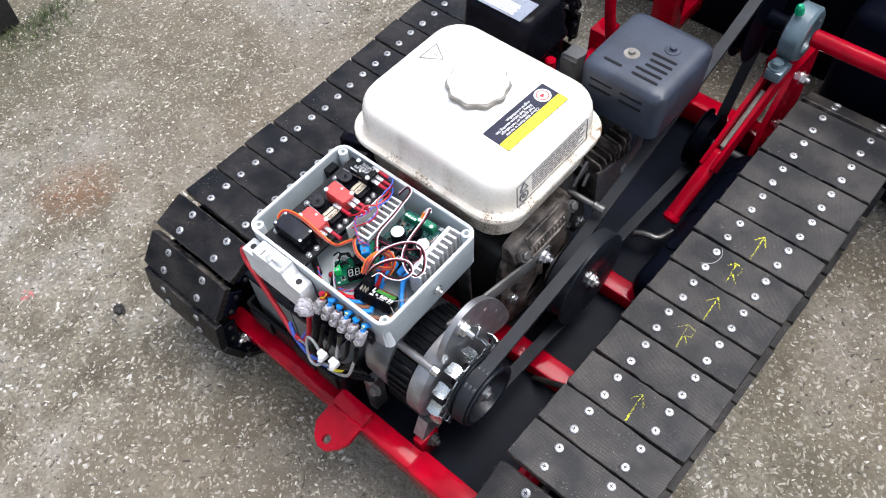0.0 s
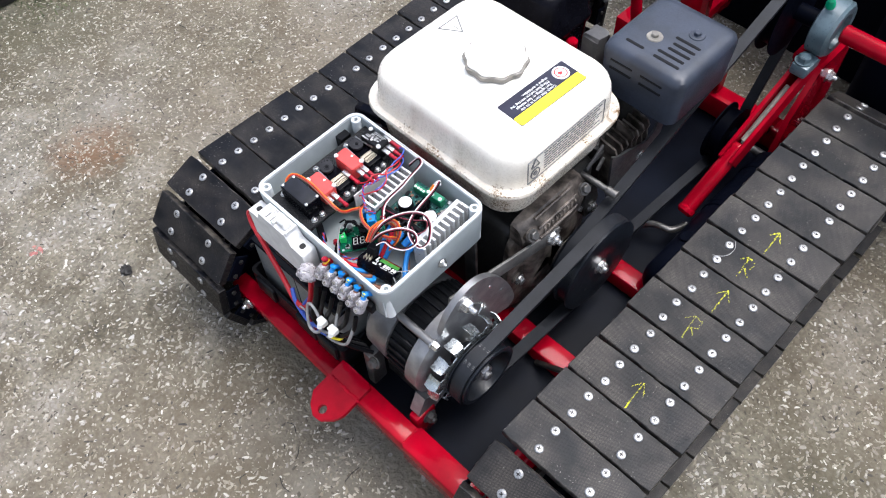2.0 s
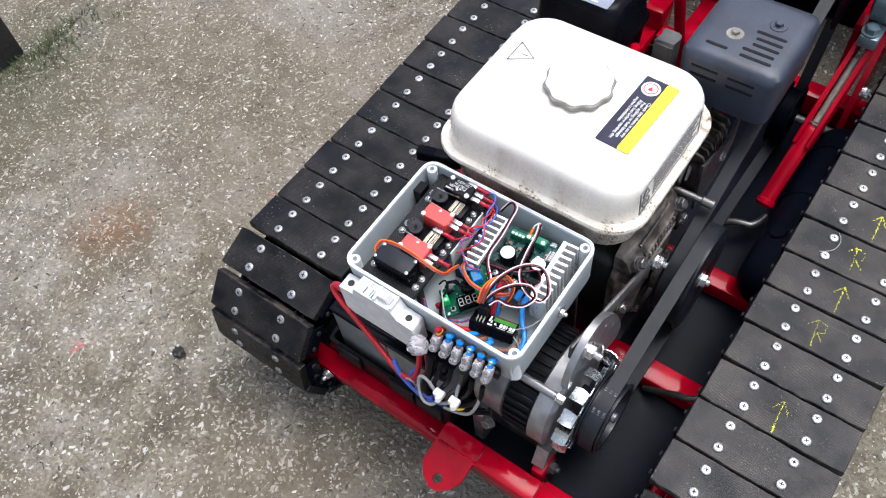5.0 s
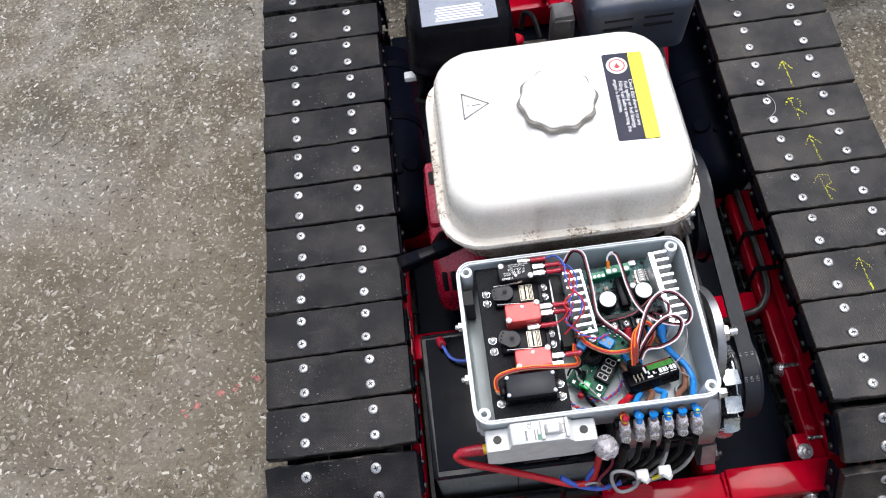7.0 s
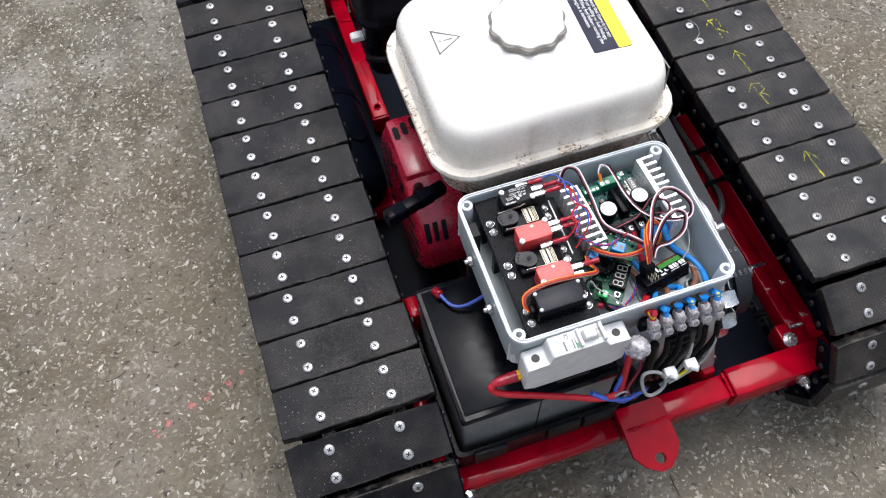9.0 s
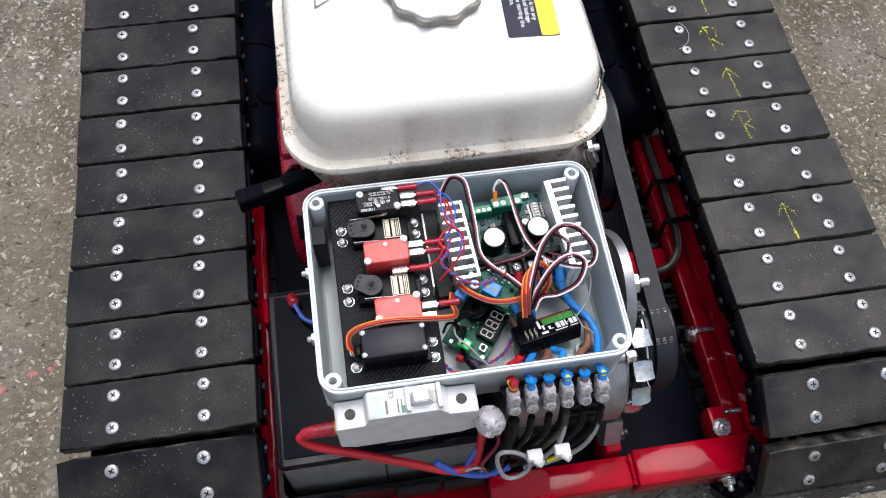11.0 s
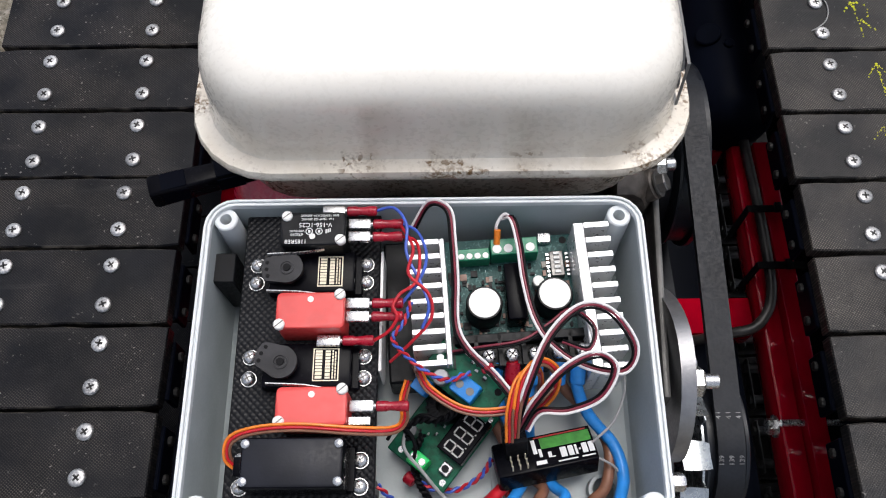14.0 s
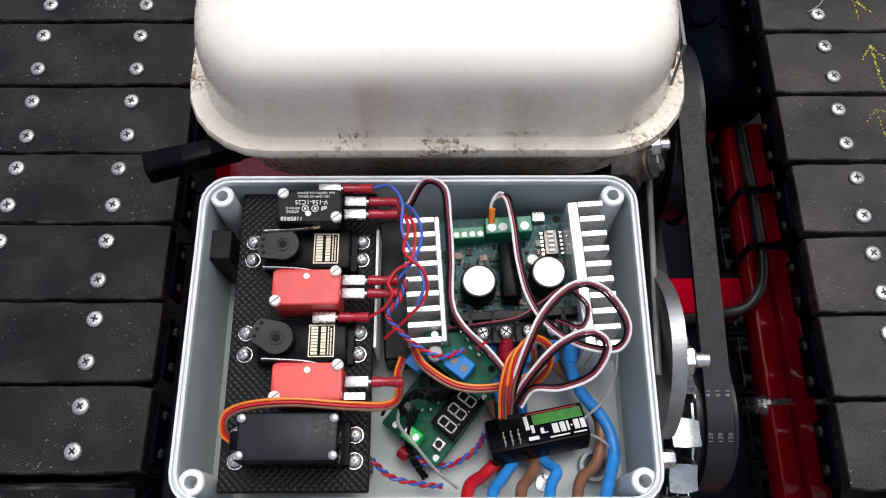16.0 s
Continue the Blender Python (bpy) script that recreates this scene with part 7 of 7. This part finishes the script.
wire([(0.0190, 0.066, 0.360), (0.0215, 0.056, 0.350), (0.0330, 0.046, 0.342), (0.0420, 0.030, 0.340), (0.0390, 0.012, 0.343), (0.0300, 0.003, 0.349), (CON[4], -0.009, 0.360), (CON[4], -0.0155, 0.365), (CON[4], -0.020, 0.361)], 0.0026, WBROWN, "power_lead", 12)
wire([(0.0280, 0.066, 0.361), (0.0270, 0.055, 0.356), (0.0330, 0.043, 0.347), (0.0440, 0.030, 0.343), (0.0470, 0.016, 0.344), (0.0430, 0.004, 0.350), (CON[5], -0.009, 0.360), (CON[5], -0.0155, 0.366), (CON[5], -0.020, 0.362)], 0.0028, WBLUE, "power_lead", 12)
for x, m in ((-0.0020, SLEEVERED), (0.0085, WBLUE), (0.0190, WBLUE), (0.0280, WBLUE), (-0.0180, WBLUE)):
    part("lug_sleeve", cyl(B(), (x, 0.0650, 0.3605), (x - 0.0008, 0.0555, 0.3560), 0.0036, 14, 0.0006), m, loom)

# servo lead of the upturned servo, and its run to the receiver
BRO = (WBROWN, WRED, WORANGE)
ribbon([(-0.1205, 0.0165, 0.375), (-0.1240, 0.0200, 0.379), (-0.1225, 0.0265, 0.383), (-0.1130, 0.0300, 0.385), (-0.0950, 0.0312, 0.386), (-0.0720, 0.0300, 0.384), (-0.0560, 0.0310, 0.378), (-0.0510, 0.0370, 0.370), (-0.0520, 0.0480, 0.362), (-0.0500, 0.0570, 0.358)], 0.00066, BRO)
ribbon([(-0.0470, 0.0660, 0.352), (-0.0450, 0.0600, 0.364), (-0.0400, 0.0500, 0.371), (-0.0260, 0.0410, 0.372), (-0.0100, 0.0400, 0.371), (0.0060, 0.0450, 0.370), (0.0160, 0.0540, 0.368)], 0.00066, BRO)
ribbon([(-0.0035, 0.0290, 0.370), (-0.0030, 0.0380, 0.382), (0.0000, 0.0500, 0.388), (0.0075, 0.0580, 0.386), (0.0150, 0.0560, 0.378), (0.0150, 0.0500, 0.366), (0.0080, 0.0440, 0.350)], 0.00074, BRO)
ribbon([(-0.0058, 0.0270, 0.370), (-0.0060, 0.0370, 0.382), (-0.0030, 0.0480, 0.386), (0.0020, 0.0540, 0.383), (0.0080, 0.0560, 0.376), (0.0100, 0.0520, 0.360)], 0.00066, BRO)
RWB = (WBLACK, WMAROON, WWHITE)
ribbon([(-0.0480, 0.1300, 0.366), (-0.0400, 0.1375, 0.378), (-0.0310, 0.1330, 0.380), (-0.0290, 0.1180, 0.378), (-0.0280, 0.1000, 0.374), (-0.0280, 0.0800, 0.371), (-0.0230, 0.0680, 0.372), (-0.0120, 0.0560, 0.374), (-0.0040, 0.0450, 0.376)], 0.00063, RWB)
ribbon([(-0.0040, 0.0300, 0.370), (0.0020, 0.0480, 0.390), (0.0120, 0.0680, 0.394), (0.0260, 0.0800, 0.394), (0.0390, 0.0780, 0.391), (0.0490, 0.0650, 0.384), (0.0450, 0.0560, 0.378), (0.0300, 0.0580, 0.376), (0.0160, 0.0680, 0.374), (0.0080, 0.0820, 0.372), (0.0040, 0.1000, 0.372), (0.0020, 0.1180, 0.374), (-0.0010, 0.1300, 0.376), (-0.0050, 0.1340, 0.368)], 0.00063, RWB)
ribbon([(-0.0020, 0.0320, 0.370), (0.0050, 0.0420, 0.380), (0.0180, 0.0550, 0.386), (0.0320, 0.0610, 0.386), (0.0400, 0.0560, 0.382), (0.0340, 0.0450, 0.376), (0.0200, 0.0400, 0.372), (0.0080, 0.0400, 0.370), (0.0020, 0.0330, 0.366)], 0.00063, RWB)
ribbon([(-0.0300, 0.0680, 0.366), (-0.0160, 0.0690, 0.370), (0.0020, 0.0715, 0.372), (0.0140, 0.0790, 0.372), (0.0240, 0.0850, 0.374), (0.0330, 0.0760, 0.378), (0.0300, 0.0660, 0.378), (0.0190, 0.0700, 0.376)], 0.00058, RWB[:2])
# red and blue switch leads
SLE = [(-0.0655, 0.1330), (-0.0525, 0.1262), (-0.0525, 0.1198), (-0.0520, 0.0872), (-0.0520, 0.0810), (-0.0645, 0.0712), (-0.0485, 0.0410)]
wire([(SLE[0][0], SLE[0][1], 0.380), (-0.0560, 0.1320, 0.385), (-0.0500, 0.1220, 0.388), (-0.0500, 0.1090, 0.386), (-0.0440, 0.0960, 0.384), (-0.0400, 0.0850, 0.382), (-0.0430, 0.0760, 0.378)], 0.00075, WDBLUE, "switch_lead")
wire([(SLE[1][0], SLE[1][1], 0.380), (-0.0450, 0.1200, 0.384), (-0.0410, 0.1080, 0.385), (-0.0440, 0.0970, 0.384), (-0.0520, 0.0872, 0.380)], 0.00075, WDBLUE, "switch_lead")
wire([(SLE[2][0], SLE[2][1], 0.380), (-0.0460, 0.1160, 0.383), (-0.0440, 0.1060, 0.385), (-0.0460, 0.0950, 0.385), (-0.0530, 0.0900, 0.384), (-0.0560, 0.0830, 0.384), (-0.0520, 0.0810, 0.381)], 0.00075, WRED, "switch_lead")
wire([(-0.0530, 0.1250, 0.381), (-0.0470, 0.1110, 0.387), (-0.0490, 0.0990, 0.386), (-0.0400, 0.0900, 0.384), (-0.0390, 0.0800, 0.380), (-0.0470, 0.0720, 0.374), (-0.0580, 0.0640, 0.366)], 0.00075, WRED, "switch_lead")
wire([(SLE[5][0], SLE[5][1], 0.376), (-0.0580, 0.0740, 0.380), (-0.0540, 0.0790, 0.384), (-0.0560, 0.0840, 0.385)], 0.00075, WRED, "switch_lead")
twisted([(-0.0480, 0.0870, 0.382), (-0.0510, 0.0780, 0.381), (-0.0560, 0.0710, 0.379), (-0.0500, 0.0640, 0.376), (-0.0410, 0.0570, 0.374), (-0.0320, 0.0530, 0.376), (-0.0220, 0.0560, 0.376)], 0.00065, WRED, WDBLUE, 9)
twisted([(-0.0640, 0.0125, 0.345), (-0.0560, 0.0060, 0.339), (-0.0440, 0.0030, 0.336), (-0.0320, 0.0020, 0.335)], 0.00075, WRED, WDBLUE, 4)
twisted([(-0.0500, 0.0180, 0.338), (-0.0400, 0.0125, 0.334), (-0.0280, 0.0120, 0.333), (-0.0170, 0.0180, 0.335), (-0.0120, 0.0250, 0.338)], 0.00075, WRED, WDBLUE, 6)
twisted([(-0.0060, 0.0100, 0.332), (0.0020, 0.0140, 0.334), (0.0080, 0.0180, 0.336)], 0.0009, WRED, WDBLUE, 3)
twisted([(-0.0440, 0.0350, 0.346), (-0.0480, 0.0250, 0.343), (-0.0460, 0.0150, 0.337), (-0.0400, 0.0060, 0.334)], 0.0010, WBLACK, WBLACK, 7)
wire([(-0.0500, 0.0390, 0.350), (-0.0440, 0.0420, 0.356), (-0.0360, 0.0400, 0.356), (-0.0280, 0.0440, 0.357)], 0.0009, WBLACK)
twisted([(-0.0270, 0.0480, 0.356), (-0.0300, 0.0420, 0.357), (-0.0370, 0.0395, 0.356), (-0.0450, 0.0400, 0.354), (-0.0510, 0.0370, 0.352), (-0.0500, 0.0320, 0.350)], 0.0009, WBLACK, WBLACK, 6)
wire([(-0.0600, 0.0330, 0.346), (-0.0560, 0.0375, 0.351), (-0.0500, 0.0350, 0.353), (-0.0470, 0.0290, 0.351), (-0.0480, 0.0230, 0.347)], 0.0009, WBLACK)
wire([(-0.0510, 0.0380, 0.350), (-0.0520, 0.0280, 0.352), (-0.0440, 0.0180, 0.352), (-0.0350, 0.0080, 0.346), (-0.0250, 0.0005, 0.340)], 0.0008, WGREY, "antenna")
wire([(0.0330, 0.0300, 0.350), (0.0430, 0.0390, 0.352), (0.0490, 0.0520, 0.353), (0.0505, 0.0640, 0.352)], 0.0006, WGREY, "antenna")
wire([(0.0340, 0.0240, 0.350), (0.0440, 0.0190, 0.345), (0.0480, 0.0080, 0.338), (0.0440, 0.0010, 0.332)], 0.0006, WGREY, "antenna")
wire([(-0.0070, 0.1240, 0.362), (-0.0080, 0.1300, 0.368), (-0.0040, 0.1345, 0.372), (0.0010, 0.1300, 0.372)], 0.0008, WWHITE)
part("orange_ferrule", cyl(B(), (-0.0078, 0.1230, 0.3630), (-0.0075, 0.1280, 0.3680), 0.0016, 10), WORANGE, loom)
part("red_tip", cyl(B(), (-0.0165, 0.0575, 0.3720), (-0.0120, 0.0600, 0.3740), 0.0016, 10, 0.0004), SLEEVERED, loom)
part("red_cap", cyl(B(), (-0.0520, 0.0180, 0.3360), (-0.0480, 0.0150, 0.3370), 0.0030, 12, 0.0006), SLEEVERED, loom)

# ---- outer terminal strip, breaker and cables ----
strip = thing("terminal_strip", (0.008, -0.022, 0.335), "row of cloudy plastic terminals with blue ferrules", "terminal strip")
for i, x in enumerate(CON):
    M = Matrix.Translation((x, -0.0225, 0.3555)) @ Matrix.Rotation(radians(-30), 4, 'X') @ Matrix.Scale(0.84, 4)
    bm = box(B(), -0.0048, 0.0048, -0.0052, 0.0052, -0.013, 0.009, 0.0015, 2, M)
    cyl(bm, M @ Vector((0, -0.0040, -0.007)), M @ Vector((0, -0.0085, -0.007)), 0.0038, 16, 0.0006)
    cyl(bm, M @ Vector((0, -0.0040, 0.004)), M @ Vector((0, -0.0085, 0.004)), 0.0038, 16, 0.0006)
    tb = part("terminal", bm, CLEARPLASTIC, strip)
    for z in (-0.007, 0.004):
        part("terminal_screw", cyl(B(), M @ Vector((0, -0.0060, z)), M @ Vector((0, -0.0087, z)), 0.0022, 12), STEEL, tb)
    part("ferrule", lathe(B(), [(0.0085, 0.0030), (0.0115, 0.0030), (0.0165, 0.0046), (0.0170, 0.0046), (0.0170, 0.0034)], M, 18), YELLOW if i == 0 else TERMBLUE, tb)
part("yellow_ring", lathe(B(), [(0, 0.0016), (0.001, 0.0022), (0.002, 0.0016)], axis((CON[3], -0.0172, 0.3672), (0, -0.6, 0.8)), 12), LABELYELLOW, strip)
part("yellow_ring", lathe(B(), [(0, 0.0016), (0.001, 0.0022), (0.002, 0.0016)], axis((CON[5], -0.0172, 0.3672), (0, -0.6, 0.8)), 12), LABELYELLOW, strip)
part("red_tip", lathe(B(), [(0, 0.0030), (0.003, 0.0034), (0.0055, 0.0024), (0.0060, 0)], axis((CON[0], -0.0155, 0.3675), (0, -0.5, 0.87)), 14), SLEEVERED, strip)
part("strip_rail", box(B(), CON[0] - 0.006, CON[5] + 0.006, -0.0175, -0.0105, 0.334, 0.348, 0.001), BLACKPLASTIC, strip)

brk = thing("circuit_breaker", (-0.093, -0.02, 0.31), "pale grey single-pole circuit breaker on the box wall", "circuit breaker")
prof = [(-0.1390, 0.318), (-0.1390, 0.3600), (-0.1372, 0.3615), (-0.1195, 0.3618), (-0.1180, 0.3740), (-0.1165, 0.3755), (-0.0735, 0.3755), (-0.0705, 0.3735), (-0.0655, 0.3618), (-0.0480, 0.3615), (-0.0460, 0.3600), (-0.0460, 0.318), (-0.0560, 0.312), (-0.1290, 0.312)]
bm = loft(B(), [[Vector((x, y, z)) for x, z in prof] for y in (-0.0105, -0.0285)])
bmesh.ops.bevel(bm, geom=bm.edges[:], offset=0.0006, segments=1, affect='EDGES')
bb = part("breaker_body", bm, BREAKERGREY, brk)
for x in (-0.1290, -0.0565):
    bm = B()
    lathe(bm, [(0.3606, 0.0046), (0.3620, 0.0046), (0.3620, 0.0037), (0.3597, 0.0032), (0.3597, 0)], Matrix.Translation((x, -0.0195, 0)), 20)
    tw = part("terminal_well", bm, BREAKERGREY, bb)
    # black disc paints the shade down in the terminal well
    part("well_screw", cyl(B(), (x, -0.0195, 0.3610), (x, -0.0195, 0.3622), 0.0036, 16), DARKSHADED, tw)
bm = loft(B(), [[Vector((x, y, z)) for x, z in ((-0.0900, 0.3740), (-0.0875, 0.3835), (-0.0790, 0.3850), (-0.0745, 0.3740))] for y in (-0.0240, -0.0150)])
bmesh.ops.bevel(bm, geom=bm.edges[:], offset=0.0008, segments=2, affect='EDGES')
part("toggle", bm, BREAKERGREY, brk, "grey toggle")
for x in (-0.0915, -0.0715):
    part("toggle_cheek", box(B(), x - 0.0015, x + 0.0015, -0.0275, -0.0115, 0.3745, 0.3795, 0.0006, 1), BREAKERGREY, brk)
part("toggle_slot", box(B(), -0.0900, -0.0710, -0.0235, -0.0155, 0.3748, 0.3759), DARKSTEEL, brk)
bm = B()
flat(bm, -0.1145, -0.1080, -0.0270, -0.0140, 0.3756, 0.0002)
part("brand_strip", bm, TURQUOISE, brk, smooth=False)
bm = B()
for i, (a, b) in enumerate(((-0.1060, -0.1045), (-0.0985, -0.0975), (-0.0960, -0.0952))):
    flat(bm, a, b, -0.0265, -0.0180, 0.3757, 0.0002)
part("label_print", bm, PRINTGREY, brk, smooth=False)
letters("ce_mark", "CE", 0.0045, pose(-0.1015, -0.0145, 0.3759, 0, 0, 90), PRINTGREY, brk)
part("green_flag", flat(B(), -0.0960, -0.0935, -0.0270, -0.0225, 0.3757, 0.0002), TERMGREEN, brk, smooth=False)
part("rail_clip", box(B(), -0.1080, -0.0760, -0.0300, -0.0100, 0.3080, 0.3122, 0.001), BLACKPLASTIC, brk)

cables = thing("battery_cables", (-0.04, -0.04, 0.2), "bundle of red, blue, black and white cables behind the box", "cables")


def cable(pts, r, material, name="cable", seg=10):
    return part(name, sweep(B(), pts, r, seg), material, cables)


cable([(-0.1380, -0.0165, 0.3240), (-0.1430, -0.0165, 0.3240)], 0.0046, YELLOW, "yellow_ferrule")
bm = sweep(B(), [(-0.1420, -0.0165, 0.3240), (-0.1500, -0.0166, 0.3240), (-0.1590, -0.0168, 0.3235), (-0.1640, -0.0172, 0.3220)], lambda t: 0.0054 - 0.0016 * t, 12)
part("red_boot", bm, SLEEVERED, cables, "red rubber boot")
cable([(-0.1630, -0.0172, 0.3222), (-0.1660, -0.0190, 0.3175), (-0.1560, -0.0235, 0.3080), (-0.1280, -0.0300, 0.2960), (-0.0950, -0.0380, 0.2820), (-0.0650, -0.0460, 0.2720), (-0.0480, -0.0450, 0.2740), (-0.0430, -0.0380, 0.2900), (-0.0410, -0.0300, 0.3250)], 0.0031, WRED, "red_battery_cable", 12)
cable([(-0.0440, -0.0250, 0.3300), (-0.0420, -0.0340, 0.3000), (-0.0520, -0.0450, 0.2700), (-0.0400, -0.0480, 0.2450), (-0.0150, -0.0420, 0.2400)], 0.0020, WDBLUE)
cable([(-0.0750, -0.0400, 0.2800), (-0.0620, -0.0470, 0.2720), (-0.0400, -0.0500, 0.2600), (-0.0200, -0.0480, 0.2650)], 0.0026, WDBLUE)
cable([(-0.0360, -0.0280, 0.3300), (-0.0300, -0.0380, 0.3050), (-0.0420, -0.0470, 0.2780), (-0.0300, -0.0500, 0.2500)], 0.0015, WMAROON)
for i, x in enumerate(CON[1:]):
    cable([(x, -0.0330, 0.3420), (x - 0.002, -0.0400, 0.3200), (x - 0.010 - 0.003 * i, -0.0420 - 0.001 * i, 0.2850), (-0.0080 + 0.006 * i, -0.0380, 0.2550), (0.0050 + 0.006 * i, -0.0200, 0.2300)], 0.0026, (WBLACK, WBLACK, HOSE, WBLACK, WBLACK)[i])
cable([(CON[0], -0.0330, 0.3400), (-0.0240, -0.0400, 0.3100), (-0.0300, -0.0460, 0.2750), (-0.0150, -0.0420, 0.2500)], 0.0042, WBLACK)
cable([(CON[3], -0.0335, 0.3400), (CON[3] - 0.001, -0.0420, 0.3200), (CON[3] - 0.004, -0.0460, 0.2980), (CON[3] - 0.014, -0.0500, 0.2820), (-0.0120, -0.0530, 0.2780)], 0.0018, WGREY)
cable([(CON[5], -0.0335, 0.3400), (CON[5] - 0.002, -0.0430, 0.3150), (CON[5] - 0.010, -0.0480, 0.2900), (CON[5] - 0.026, -0.0500, 0.2760), (-0.0020, -0.0520, 0.2740)], 0.0018, WGREY)
cable([(CON[4] - 0.002, -0.0440, 0.3020), (CON[4] - 0.008, -0.0480, 0.2880), (0.0060, -0.0510, 0.2800)], 0.0016, LABELYELLOW, "yellow_sleeve")
ring = [(-0.0220 + 0.0120 * math.cos(a + 0.3) + 0.002 * math.cos(2 * a), -0.0520 + 0.006 * math.sin(a), 0.2900 + 0.0170 * math.sin(a)) for a in [2 * math.pi * i / 12 for i in range(13)]]
cable(ring, 0.0017, WGREY, "grey_wire_loop")
ring = [(-0.0470 + 0.0075 * math.cos(a), -0.0480, 0.2690 + 0.0085 * math.sin(a)) for a in [2 * math.pi * i / 10 for i in range(11)]]
cable(ring, 0.0011, WGREY, "cable_tie")
bm = B()
lathe(bm, [(0, 0.004), (0.003, 0.0095), (0.011, 0.0105), (0.018, 0.0085), (0.022, 0.004), (0.024, 0)], axis((-0.0385, -0.0280, 0.3350), (0, -0.5, 1)), 20)
q = random.Random(12)
for v in bm.verts:
    v.co += Vector((q.uniform(-1, 1), q.uniform(-1, 1), q.uniform(-1, 1))) * 0.0011
part("crimp_dome", bm, CLEARPLASTIC, cables, "cloudy plastic crimp dome")
for x, y, z in ((-0.0060, -0.0500, 0.3000), (0.0130, -0.0500, 0.3050)):
    bm = box(B(), x - 0.0055, x + 0.0055, y - 0.004, y + 0.004, z - 0.004, z + 0.004, 0.0012, 2, None)
    cyl(bm, (x, y - 0.003, z), (x + 0.004, y - 0.007, z + 0.002), 0.003, 12)
    part("white_connector", bm, WHITEPLASTIC, cables, "small white connector")

# the control box, with all that is in it and on its wall, leans back a little; the driver board sits askew in it
LEAN = Matrix.Translation((0.0019, 0.0668, 0.3766)) @ Matrix.Rotation(radians(1.8), 4, 'X') @ Matrix.Translation((0.0, -0.066, -0.3752))
drv.matrix_basis = drv.matrix_basis @ Matrix.Rotation(radians(3.5), 4, 'Z')
for ob in [o for o in scene.objects if o.parent is None and o.name.split(".")[0] in ("control_box", "servo_plate", "servo", "microswitch", "motor_driver", "voltage_module", "relay_module", "radio_receiver", "small_relay", "wiring_loom", "terminal_strip", "circuit_breaker", "battery_cables", "box_bracket")]:
    ob.matrix_basis = LEAN @ ob.matrix_basis
